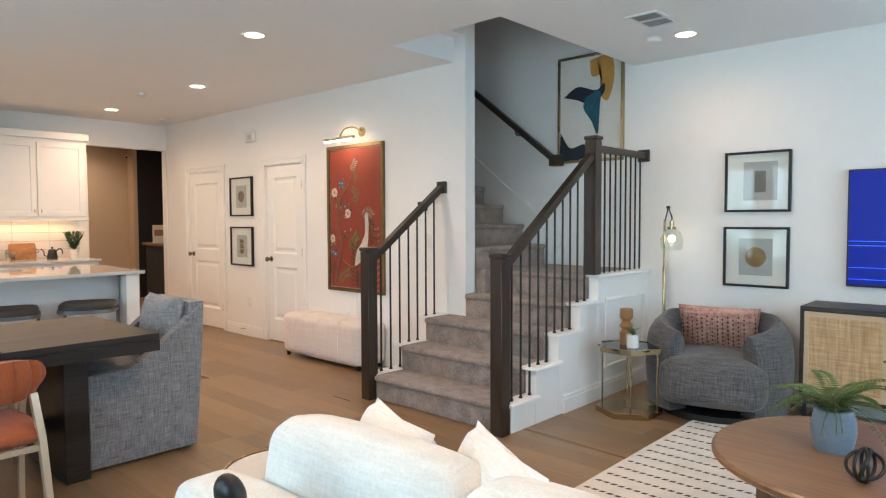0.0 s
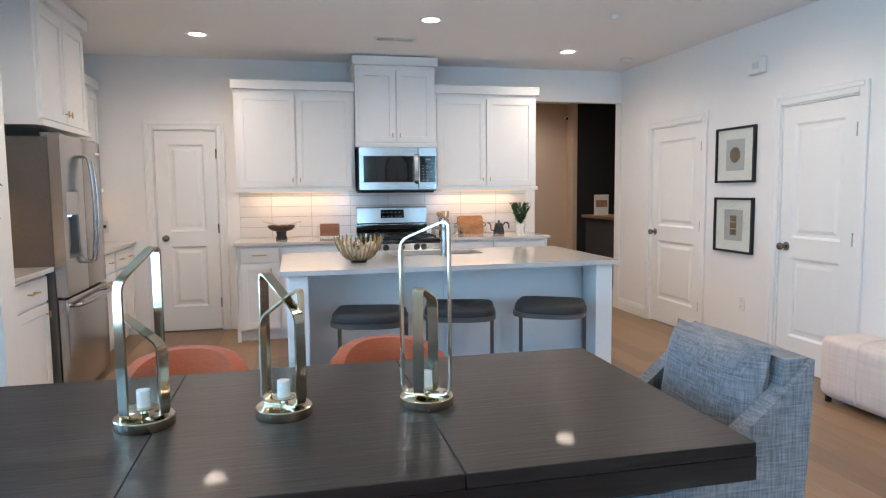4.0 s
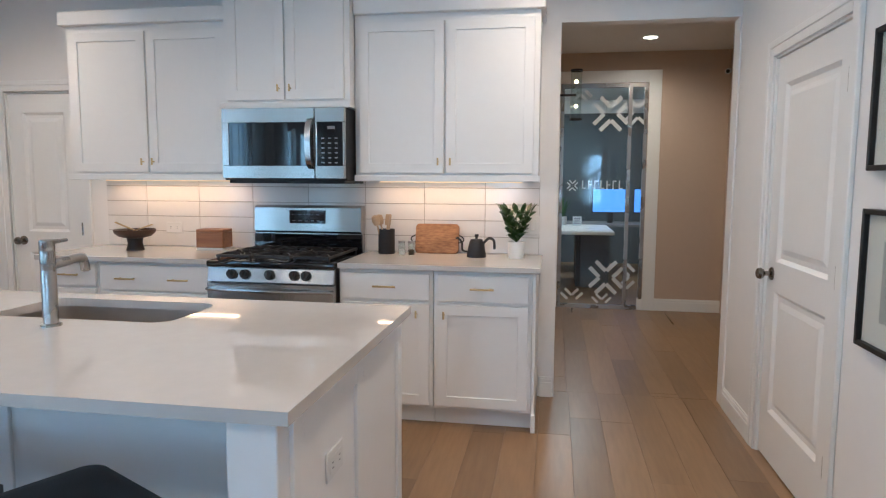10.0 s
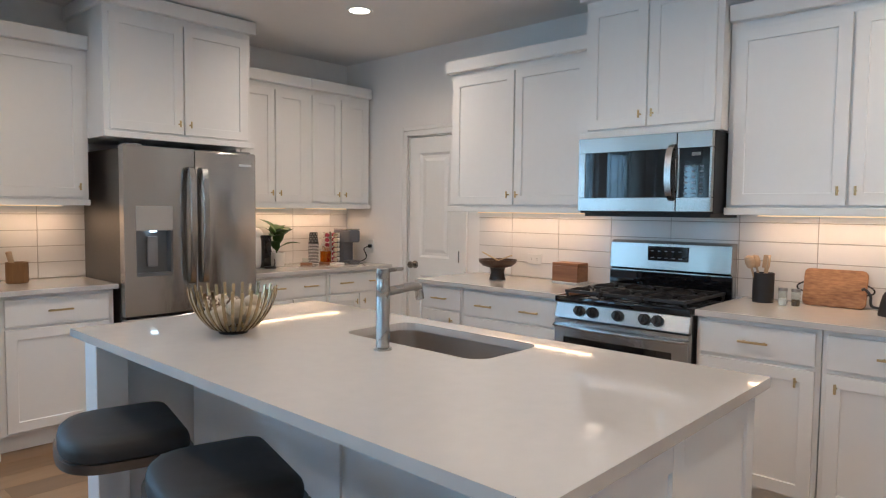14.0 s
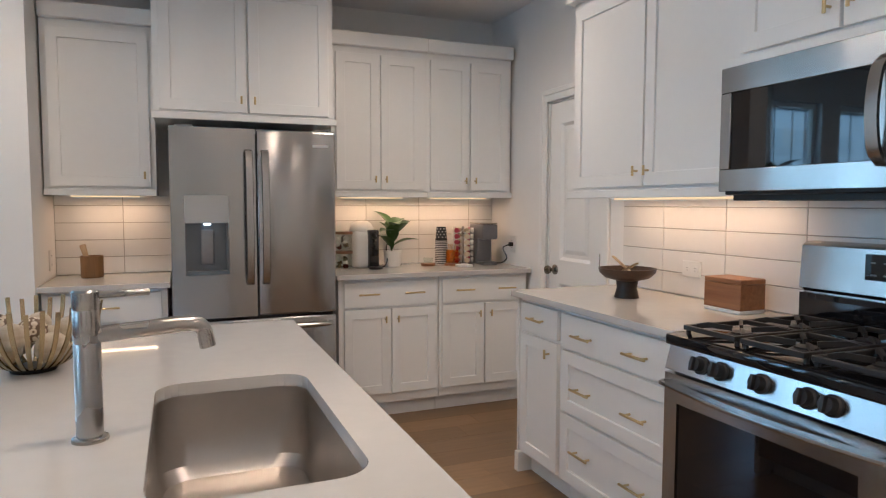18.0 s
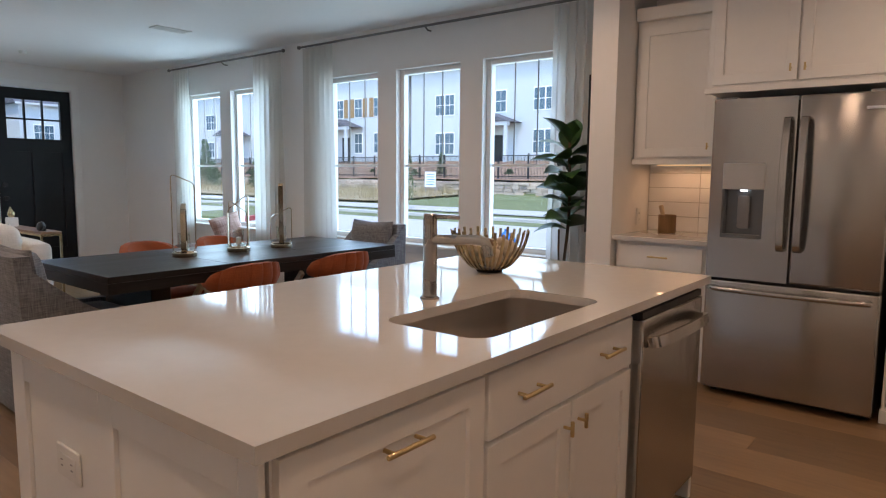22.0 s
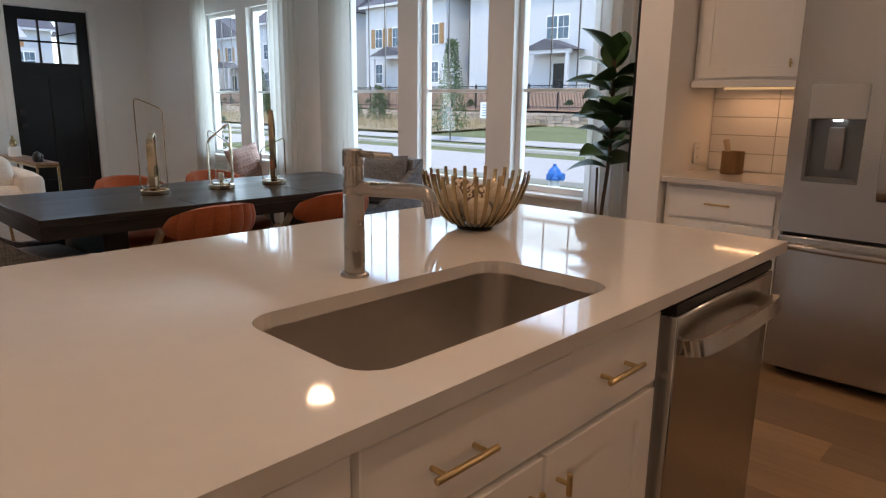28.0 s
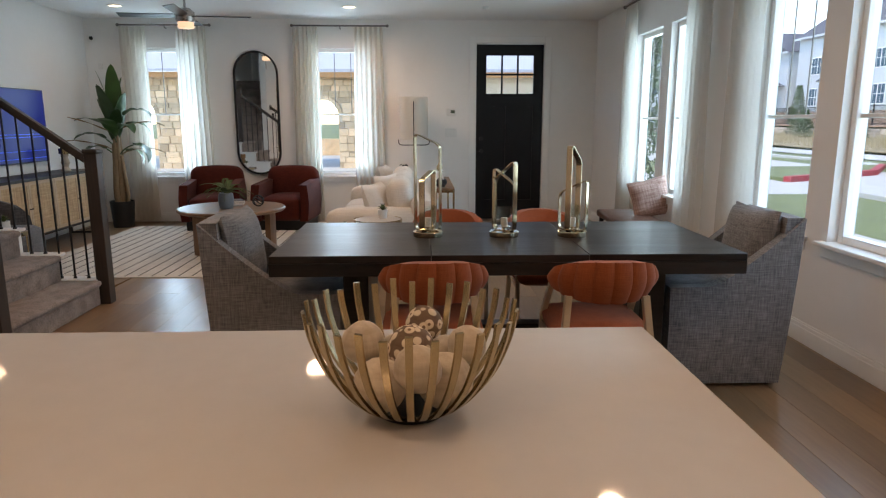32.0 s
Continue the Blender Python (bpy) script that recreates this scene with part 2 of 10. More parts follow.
def sheer(name, col, see=0.3):
    """Thin curtain cloth: lets light through."""
    ma = bpy.data.materials.new(name)
    ma.use_nodes = True
    N, L = ma.node_tree.nodes, ma.node_tree.links
    N.remove(N["Principled BSDF"])
    d, t, p, m1, m2 = (N.new(k) for k in ("ShaderNodeBsdfDiffuse", "ShaderNodeBsdfTranslucent", "ShaderNodeBsdfTransparent", "ShaderNodeMixShader", "ShaderNodeMixShader"))
    co, w = N.new("ShaderNodeTexCoord"), N.new("ShaderNodeTexNoise")
    w.inputs["Scale"].default_value = 220
    L.new(co.outputs["Object"], w.inputs["Vector"])
    r = N.new("ShaderNodeMapRange")
    r.inputs["To Min"].default_value, r.inputs["To Max"].default_value = see - 0.12, see + 0.12
    L.new(w.outputs["Fac"], r.inputs["Value"])
    d.inputs["Color"].default_value = t.inputs["Color"].default_value = (*col, 1)
    m1.inputs[0].default_value = 0.5
    L.new(d.outputs[0], m1.inputs[1])
    L.new(t.outputs[0], m1.inputs[2])
    L.new(r.outputs["Result"], m2.inputs[0])
    L.new(m1.outputs[0], m2.inputs[1])
    L.new(p.outputs[0], m2.inputs[2])
    L.new(m2.outputs[0], N["Material Output"].inputs["Surface"])
    return ma


WALL = surf("wall_paint", (0.84, 0.83, 0.81), 0.75, var=0.015, scale=1.5, bump=0.06, bscale=160)
CEIL = surf("ceiling_paint", (0.82, 0.82, 0.81), 0.85, var=0.015, scale=1.5, bump=0.08, bscale=120)
TRIM = surf("trim_paint", (0.85, 0.85, 0.83), 0.35, var=0.012, scale=3)
CAB = surf("cabinet_paint", (0.84, 0.84, 0.825), 0.38, var=0.012, scale=3, bump=0.02, bscale=300)
TAUPE = surf("taupe_paint", (0.56, 0.44, 0.345), 0.8, var=0.02, scale=2, bump=0.06, bscale=160)
NAVY = surf("dark_paint", (0.02, 0.02, 0.025), 0.6, var=0.1, scale=2)
PLANK = wood("oak_plank", (0.168, 0.098, 0.047), (0.30, 0.187, 0.097), 0.30, "X", 9.0, obj=0.22, bump=0.08, ring=0.5, streak=9)
GAP = surf("plank_gap", (0.13, 0.085, 0.05), 0.9, var=0.1)
TILE = surf("glazed_tile", (0.80, 0.79, 0.77), 0.12, var=0.015, scale=3, bump=0.03, bscale=14, obj=0.012)
GROUT = surf("grout", (0.40, 0.375, 0.345), 0.9, var=0.05, scale=30, bump=0.2)
QUARTZ = surf("quartz", (0.59, 0.572, 0.545), 0.045, var=0.03, scale=2.2, rvar=0.012)
STEEL = surf("brushed_steel", (0.45, 0.435, 0.415), 0.22, 1.0, var=0.05, scale=3, bump=0.7, bscale=2.6, stretch=(1.5, 1.5, 0.7), rvar=0.05)
STEELH = surf("brushed_steel_sink", (0.50, 0.465, 0.43), 0.38, 1.0, var=0.04, scale=3, rvar=0.02)
AGED = surf("aged_nickel", (0.24, 0.215, 0.185), 0.27, 1.0, var=0.06)
NICKEL = surf("satin_nickel", (0.42, 0.40, 0.375), 0.28, 1.0, var=0.04)
BRASS = surf("champagne_brass", (0.62, 0.48, 0.26), 0.30, 1.0, var=0.05, rvar=0.05)
GOLD = surf("antique_gold", (0.46, 0.36, 0.21), 0.26, 1.0, var=0.08)
GUN = surf("gunmetal", (0.20, 0.19, 0.18), 0.38, 1.0, var=0.08)
CHAMP = surf("champagne_metal", (0.62, 0.53, 0.38), 0.14, 1.0, var=0.05, rvar=0.04)
IRON = surf("cast_iron", (0.018, 0.018, 0.02), 0.5, 0.0, var=0.2, scale=20, bump=0.15)
BLACK = surf("black_metal", (0.015, 0.014, 0.014), 0.45, 0.3, var=0.1)
BGLASS = surf("black_glass", (0.008, 0.008, 0.01), 0.025, var=0.05, rvar=0.01)
PLAST = surf("white_plastic", (0.78, 0.78, 0.76), 0.4, var=0.01)
GREYP = surf("grey_plastic", (0.22, 0.22, 0.23), 0.4, var=0.05)
DWOOD = wood("espresso_wood", (0.009, 0.007, 0.006), (0.034, 0.027, 0.023), 0.36, "Y", 16, bump=0.6, coat=0.05)
RAILW = wood("dark_stained_rail", (0.022, 0.015, 0.011), (0.05, 0.035, 0.026), 0.35, "Z", 18, bump=0.1)
WALN = wood("walnut", (0.12, 0.06, 0.03), (0.27, 0.15, 0.08), 0.4, "X", 14)
WALNZ = wood("walnut_upright", (0.12, 0.06, 0.03), (0.27, 0.15, 0.08), 0.4, "Z", 14)
ACAC = wood("acacia", (0.16, 0.06, 0.022), (0.42, 0.20, 0.085), 0.42, "Y", 12, ring=0.5)
LOAK = wood("light_oak", (0.42, 0.30, 0.19), (0.58, 0.44, 0.29), 0.5, "X", 12)
CARPET = surf("grey_carpet", (0.285, 0.232, 0.205), 0.95, var=0.5, scale=11, bump=1.0, bscale=210, sheen=0.15)
GREYC = weave("blue_grey_linen", (0.092, 0.096, 0.105), (0.29, 0.29, 0.297), 170, slub=0.7)
CHAR = weave("charcoal_boucle", (0.035, 0.036, 0.04), (0.17, 0.165, 0.165), 130, slub=0.8, bump=0.6)
CREAM = weave("cream_chenille", (0.60, 0.56, 0.50), (0.76, 0.72, 0.66), 160, slub=0.8, bump=0.5)
IVORY = weave("ivory_cotton", (0.70, 0.66, 0.60), (0.80, 0.77, 0.72), 240)
RUST = weave("rust_velvet", (0.27, 0.068, 0.027), (0.38, 0.105, 0.043), 260, bump=0.12, sheen=0.12, slub=0.8)
BRICKV = weave("brick_red_velvet", (0.055, 0.0085, 0.005), (0.10, 0.016, 0.009), 220, bump=0.12, sheen=0.05)
BLUSH = weave("blush_leather", (0.70, 0.60, 0.54), (0.78, 0.69, 0.63), 60, rough=0.55, bump=0.1)
LEATH = surf("black_leather", (0.022, 0.021, 0.021), 0.58, var=0.12, scale=14, bump=0.3, bscale=260)
SHEER = sheer("sheer_linen", (0.80, 0.78, 0.74), 0.24)
CURT = sheer("linen_curtain", (0.80, 0.76, 0.70), 0.10)
PANE = pane_glass("window_glass")
GLASS = pane_glass("clear_glass", (0.96, 0.98, 0.97))
MIRR = surf("mirror_silver", (0.85, 0.86, 0.86), 0.02, 1.0, var=0.0, rvar=0.0)
LEAF = surf("glossy_leaf", (0.035, 0.085, 0.022), 0.35, var=0.3, scale=9, obj=0.3, bump=0.1, bscale=40)
LEAFD = surf("dark_leaf", (0.035, 0.088, 0.024), 0.38, var=0.3, scale=9, obj=0.35)
FERN = surf("fern_leaf", (0.07, 0.105, 0.027), 0.6, var=0.3, scale=9, island=0.3)
BARK = surf("bark", (0.10, 0.07, 0.045), 0.9, var=0.3, scale=20, bump=0.5)
SOIL = surf("soil", (0.03, 0.022, 0.016), 0.95, var=0.4, scale=40, bump=0.7)
CERAM = surf("white_ceramic", (0.78, 0.77, 0.74), 0.3, var=0.02)
PAPER = surf("white_paper", (0.78, 0.77, 0.74), 0.8, var=0.01)
LAMP = glow("lamp_glow", (1.0, 0.86, 0.66), 0.9)
WARM = glow("led_strip", (1.0, 0.72, 0.42), 0.09)

# horizontal brushing draws the highlights out upright
tan_ = STEEL.node_tree.nodes.new("ShaderNodeTangent")
tan_.direction_type, tan_.axis = "RADIAL", "Z"
STEEL.node_tree.links.new(tan_.outputs[0], STEEL.node_tree.nodes["Principled BSDF"].inputs["Tangent"])
STEEL.node_tree.nodes["Principled BSDF"].inputs["Anisotropic"].default_value = 0.65
STEEL.node_tree.nodes["Principled BSDF"].inputs["Anisotropic Rotation"].default_value = 0.25
DWOOD.node_tree.nodes["Principled BSDF"].inputs["Specular IOR Level"].default_value = 0.28
QUARTZ.node_tree.nodes["Principled BSDF"].inputs["IOR"].default_value = 1.56
BGLASS.node_tree.nodes["Principled BSDF"].inputs["IOR"].default_value = 1.55

# ---- mesh helpers ----
def merge(bm, other):
    """Copies the geometry of other into bm and frees other."""
    table = {}
    for v in other.verts:
        table[v] = bm.verts.new(v.co)
    for f in other.faces:
        try:
            bm.faces.new([table[v] for v in f.verts])
        except ValueError:
            pass
    other.free()
    return bm


def box(bm, x0, y0, z0, x1, y1, z1, bev=0.0, seg=1, rot=None):
    """Adds a box, with bevelled edges where bev is given; rot turns it about its middle."""
    t = bmesh.new()
    c = Vector(((x0 + x1) / 2, (y0 + y1) / 2, (z0 + z1) / 2))
    m = Matrix.Translation(c) @ (rot.to_4x4() if rot else Matrix.Identity(4)) @ Matrix.Diagonal((abs(x1 - x0), abs(y1 - y0), abs(z1 - z0), 1))
    bmesh.ops.create_cube(t, size=1, matrix=m)
    if bev > 0:
        bmesh.ops.bevel(t, geom=list(t.edges), offset=bev, segments=seg, profile=0.5, affect="EDGES", clamp_overlap=True)
    return merge(bm, t)


def cyl(bm, p0, p1, r0, r1=None, seg=16, bev=0.0):
    """Adds a round bar or cone from p0 to p1."""
    r1 = r0 if r1 is None else r1
    p0, p1 = Vector(p0), Vector(p1)
    t = bmesh.new()
    d = p1 - p0
    m = Matrix.Translation((p0 + p1) / 2) @ d.to_track_quat("Z", "Y").to_matrix().to_4x4()
    bmesh.ops.create_cone(t, cap_ends=True, segments=seg, radius1=r0, radius2=r1, depth=d.length, matrix=m)
    if bev > 0:
        rim = [e for e in t.edges if any(len(f.verts) > 4 for f in e.link_faces)]
        bmesh.ops.bevel(t, geom=rim, offset=bev, segments=2, profile=0.5, affect="EDGES")
    return merge(bm, t)


def lathe(bm, prof, seg=24, at=(0, 0, 0)):
    """Adds a turned shape: prof is a list of (radius, height)."""
    rings = []
    for r, z in prof:
        if r < 1e-5:
            rings.append([bm.verts.new((at[0], at[1], at[2] + z))])
        else:
            rings.append([bm.verts.new((at[0] + r * math.cos(2 * math.pi * i / seg), at[1] + r * math.sin(2 * math.pi * i / seg), at[2] + z)) for i in range(seg)])
    for a, b in zip(rings, rings[1:]):
        for i in range(seg):
            j = (i + 1) % seg
            q = [a[i % len(a)], a[j % len(a)], b[j % len(b)], b[i % len(b)]]
            q = [v for k, v in enumerate(q) if v not in q[:k]]
            if len(q) > 2:
                try:
                    bm.faces.new(q)
                except ValueError:
                    pass
    return bm


def sweep(bm, pts, r=0.01, prof=None, seg=8, closed=False, taper=None):
    """Adds a bar along pts: round of radius r, or of the flat profile prof (list of (u, v))."""
    pts = [Vector(p) for p in pts]
    n = len(pts)
    prof = prof or [(r * math.cos(2 * math.pi * i / seg), r * math.sin(2 * math.pi * i / seg)) for i in range(seg)]
    rings, up = [], None
    for i in range(n):
        a = pts[(i - 1) % n] if closed or i > 0 else pts[i]
        b = pts[(i + 1) % n] if closed or i < n - 1 else pts[i]
        d = (b - a).normalized()
        if up is None:
            up = Vector((0, 0, 1)) if abs(d.z) < 0.9 else Vector((1, 0, 0))
        side = d.cross(up).normalized()
        up = side.cross(d).normalized()
        k = taper[i] if taper else 1.0
        rings.append([bm.verts.new(pts[i] + side * (u * k) + up * (v * k)) for u, v in prof])
    m = len(prof)
    for i in range(n if closed else n - 1):
        a, b = rings[i], rings[(i + 1) % n]
        for j in range(m):
            bm.faces.new([a[j], a[(j + 1) % m], b[(j + 1) % m], b[j]])
    if not closed:
        bm.faces.new(rings[0][::-1])
        bm.faces.new(rings[-1])
    return bm


def grid(bm, nu, nv, fn, thick=0.0, wrap=False):
    """Adds a curved sheet fn(u, v) with u, v from 0 to 1, made solid where thick is given."""
    def sheet(off):
        rows = []
        for i in range(nu + 1):
            rows.append([bm.verts.new(fn(i / nu, j / nv, off)) for j in range(nv + 1)])
        return rows
    A = sheet(0.0)
    for i in range(nu):
        for j in range(nv):
            bm.faces.new([A[i][j], A[i + 1][j], A[i + 1][j + 1], A[i][j + 1]])
    if thick:
        B = sheet(thick)
        for i in range(nu):
            for j in range(nv):
                bm.faces.new([B[i][j], B[i][j + 1], B[i + 1][j + 1], B[i + 1][j]])
        for i in range(nu):
            bm.faces.new([A[i][0], B[i][0], B[i + 1][0], A[i + 1][0]])
            bm.faces.new([A[i][nv], A[i + 1][nv], B[i + 1][nv], B[i][nv]])
        for j in range(nv):
            bm.faces.new([A[0][j], A[0][j + 1], B[0][j + 1], B[0][j]])
            bm.faces.new([A[nu][j], B[nu][j], B[nu][j + 1], A[nu][j + 1]])
    return bm


def pillow(bm, w, h, t, m=None, n=14, pinch=0.35, wob=0.006, seed=0):
    """Adds a stuffed cushion of w by h and thickness t in the local x-z plane, at m."""
    m = m or Matrix.Identity(4)
    rows = {}
    for s in (-1, 1):
        for i in range(n + 1):
            for j in range(n + 1):
                u, v = 2 * i / n - 1, 2 * j / n - 1
                edge = (i in (0, n)) or (j in (0, n))
                k = ((1 - abs(u) ** 3.2) * (1 - abs(v) ** 3.2)) ** 0.5
                su = 1 - pinch * 0.22 * (1 - abs(v)) ** 1 * (abs(u) ** 4)
                sv = 1 - pinch * 0.22 * (1 - abs(u)) ** 1 * (abs(v) ** 4)
                p = Vector((u * w / 2 * su, s * t / 2 * k, v * h / 2 * sv))
                p += Vector((0, s * k, 0)) * wob * noise.noise(Vector((u * 2.1 + seed, v * 2.3, s + seed)))
                if edge and s == 1:
                    rows[(s, i, j)] = rows[(-1, i, j)]
                else:
                    rows[(s, i, j)] = bm.verts.new(m @ p)
    for s in (-1, 1):
        for i in range(n):
            for j in range(n):
                q = [rows[(s, i, j)], rows[(s, i + 1, j)], rows[(s, i + 1, j + 1)], rows[(s, i, j + 1)]]
                bm.faces.new(q if s == -1 else q[::-1])
    return bm


def soft(bm, x0, y0, z0, x1, y1, z1, r=0.05, seg=4, puff=0.0, sub=0):
    """Adds an upholstered block with round edges; puff bulges its top and sides."""
    t = bmesh.new()
    c = Vector(((x0 + x1) / 2, (y0 + y1) / 2, (z0 + z1) / 2))
    h = Vector((abs(x1 - x0) / 2, abs(y1 - y0) / 2, abs(z1 - z0) / 2))
    bmesh.ops.create_cube(t, size=1, matrix=Matrix.Translation(c) @ Matrix.Diagonal((2 * h.x, 2 * h.y, 2 * h.z, 1)))
    if puff or sub:
        bmesh.ops.subdivide_edges(t, edges=list(t.edges), cuts=max(sub, 5), use_grid_fill=True)
        for v in t.verts:
            d = Vector([(v.co[i] - c[i]) / h[i] for i in range(3)])
            q = v.co - c
            for i in range(3):
                lim = h[i] - r
                if abs(q[i]) > lim:
                    pass
            inner = Vector([max(-(h[i] - r), min(h[i] - r, q[i])) for i in range(3)])
            out = q - inner
            if out.length > 1e-6:
                q = inner + out.normalized() * r
            k = [(1 - abs(d[(i + 1) % 3]) ** 2) * (1 - abs(d[(i + 2) % 3]) ** 2) for i in range(3)]
            for i in range(3):
                if abs(d[i]) > 0.99:
                    q[i] += math.copysign(puff * k[i], d[i])
            v.co = c + q
    else:
        bmesh.ops.bevel(t, geom=list(t.edges), offset=r, segments=seg, profile=0.5, affect="EDGES", clamp_overlap=True)
    return merge(bm, t)


def finish(bm, name, material, smooth=True):
    bmesh.ops.recalc_face_normals(bm, faces=list(bm.faces))
    me = bpy.data.meshes.new(name)
    bm.to_mesh(me)
    bm.free()
    me.materials.append(material)
    if smooth:
        me.polygons.foreach_set("use_smooth", [True] * len(me.polygons))
        me.set_sharp_from_angle(angle=radians(38))
    return me


def part(name, bm, material, parent=None, label="", smooth=True):
    """Links a bmesh as one mesh object under a thing or a part."""
    ob = new(name, finish(bm, name, material, smooth))
    if parent:
        ob.parent = parent
    if label:
        ob["label"] = label
    return ob


def thing(name, label, category, m=None, group="", kind=""):
    """An empty at the base of a thing, for its parts."""
    ob = new(name)
    ob.empty_display_size = 0.1
    if m:
        ob.matrix_basis = m
    return tagged(ob, label, category, group, kind)


def solid(name, bm, material, label, category, m=None, group="", kind="", smooth=True):
    """A thing of one mesh."""
    ob = part(name, bm, material, None, "", smooth)
    if m:
        ob.matrix_basis = m
    return tagged(ob, label, category, group, kind)


def structure(name, bm, material, label="", smooth=False):
    return tagged(part(name, bm, material, None, "", smooth), label, "", "", "structure")


def one(x0, y0, z0, x1, y1, z1, bev=0.0, seg=1):
    return box(bmesh.new(), x0, y0, z0, x1, y1, z1, bev, seg)


def smooth_path(pts, n=6):
    """A Catmull-Rom line through pts."""
    P = [Vector(p) for p in pts]
    P = [2 * P[0] - P[1]] + P + [2 * P[-1] - P[-2]]
    out = []
    for i in range(1, len(P) - 2):
        for k in range(n):
            t = k / n
            a, b, c, d = P[i - 1], P[i], P[i + 1], P[i + 2]
            out.append(0.5 * ((2 * b) + (c - a) * t + (2 * a - 5 * b + 4 * c - d) * t * t + (3 * b - a - 3 * c + d) * t * t * t))
    return out + [P[-2]]


# ---- structure ----
XK, XF, YN, YT, YK, ZC = -7.93, 2.70, 6.30, 7.45, 0.57, 2.67  # kitchen end, front wall, door wall, television wall, fridge wall, ceiling


def wall_with_holes(bm, axis, at, thick, a0, a1, z0, z1, holes):
    """A wall slab in the plane axis = at, cut into boxes round its openings (a, b, zlow, zhigh)."""
    cuts = sorted(holes)
    def slab(a, b, zl, zh):
        if b - a < 1e-4 or zh - zl < 1e-4:
            return
        if axis == "x":
            box(bm, at, a, zl, at + thick, b, zh)
        else:
            box(bm, a, at, zl, b, at + thick, zh)
    pos = a0
    for a, b, zl, zh in cuts:
        slab(pos, a, z0, z1)
        slab(a, b, z0, zl)
        slab(a, b, zh, z1)
        pos = b
    slab(pos, a1, z0, z1)
    return bm


WINX = [(-2.41, -1.66), (-3.40, -2.65), (-4.39, -3.64), (0.25, 1.01), (-0.72, 0.03)]
WZ0, WZ1 = 0.66, 2.27
FWIN = [(6.02, 6.77), (3.74, 4.49)]
structure("wall_south", wall_with_holes(bmesh.new(), "y", WIN - 0.16, 0.16, -4.88, XF + 0.16, 0, ZC, [(a, b, WZ0, WZ1) for a, b in WINX]), WALL)
structure("wall_kitchen_south", one(XK - 0.12, YK - 0.16, 0, -4.88, YK, ZC), WALL)
structure("wall_stub", one(-5.06, YK, 0, -4.88, 1.20, ZC), WALL)
structure("wall_east", wall_with_holes(bmesh.new(), "x", XF, 0.16, WIN - 0.16, YT + 0.12, 0, ZC, [(1.41, 2.32, 0, 2.37)] + [(a, b, 0.62, 2.30) for a, b in FWIN]), WALL)
structure("wall_kitchen_west", wall_with_holes(bmesh.new(), "x", XK - 0.12, 0.12, YK, YN, 0, ZC, [(1.38, 1.96, 0, 1.98), (5.27, 6.29, 0, 2.33)]), WALL)
structure("wall_north", wall_with_holes(bmesh.new(), "y", YN, 0.12, XK - 0.12, -2.46, 0, ZC, [(-7.28, -6.42, 0, 1.98), (-5.44, -4.74, 0, 1.98)]), WALL)
structure("wall_north_upper", one(-6.0, YN, ZC, -2.46, YN + 0.12, 5.2), WALL)
structure("wall_living_north", one(-6.0, YT, 0, XF + 0.16, YT + 0.12, 5.2), WALL)
structure("wall_stairwell_east", one(-1.55, 5.59, ZC + 0.2, -1.45, YT, 5.2), WALL)
structure("wall_stairwell_south", one(-2.46, 5.49, ZC + 0.2, -1.45, 5.59, 5.2), WALL)
structure("wall_stairwell_side", one(-2.58, 5.59, ZC + 0.2, -2.46, YN - 0.001, 5.2), WALL)
structure("wall_stairwell_west", one(-6.1, YN + 0.121, 1.0, -6.0, YT - 0.001, 5.2), WALL)
b = bmesh.new()
for q in ((XK - 0.12, YK - 0.16, XF + 0.16, 5.59), (XK - 0.12, 5.59, -2.58, YN + 0.12), (-1.55, 5.59, XF + 0.16, YT + 0.12)):
    box(b, q[0], q[1], ZC, q[2], q[3], ZC + 0.2)
structure("ceiling", b, CEIL)
structure("ceiling_stairwell", one(-6.1, 5.49, 5.2, -1.45, YT + 0.12, 5.3), CEIL)
structure("floor_base", one(XK - 0.12, YK - 0.16, -0.12, XF + 0.16, YT + 0.12, -0.012), GAP)

# unseen slabs behind the closed doors, added to stop light leaking under them
structure("closet_light_block", one(-7.275, YN + 0.075, 0.0, -6.425, YN + 0.118, 1.975), WALL)
structure("closet_light_block", one(-5.435, YN + 0.075, 0.0, -4.745, YN + 0.118, 1.975), WALL)
structure("pantry_light_block", one(XK - 0.118, 1.385, 0.0, XK - 0.075, 1.955, 1.975), WALL)
# hall beyond the kitchen
structure("hall_floor_base", one(-12.2, 4.4, -0.12, XK - 0.12, 8.2, -0.012), GAP)
structure("hall_wall_west", wall_with_holes(bmesh.new(), "x", -11.12, 0.12, 4.4, 8.2, 0, 2.72, [(5.30, 6.19, 0, 2.41)]), TAUPE)
structure("hall_wall_south", one(-11.0, 4.88, 0, XK - 0.12, 5.0, 2.72), TAUPE)
structure("hall_wall_north", one(-11.0, 8.1, 0, XK - 0.12, 8.2, 2.72), NAVY)
structure("hall_wall_return", one(-10.9, 7.06, 0, -10.75, 8.1, 2.72), NAVY)
structure("hall_wall_corner", one(-11.0, 6.99, 0, -10.76, 7.059, 2.72), TAUPE)
structure("hall_ceiling", one(-12.2, 4.4, 2.72, XK - 0.12, 8.2, 2.84), CEIL)
structure("hall_wall_east", one(-8.17, 6.42, 0, -8.05, 8.1, 2.72), TAUPE)

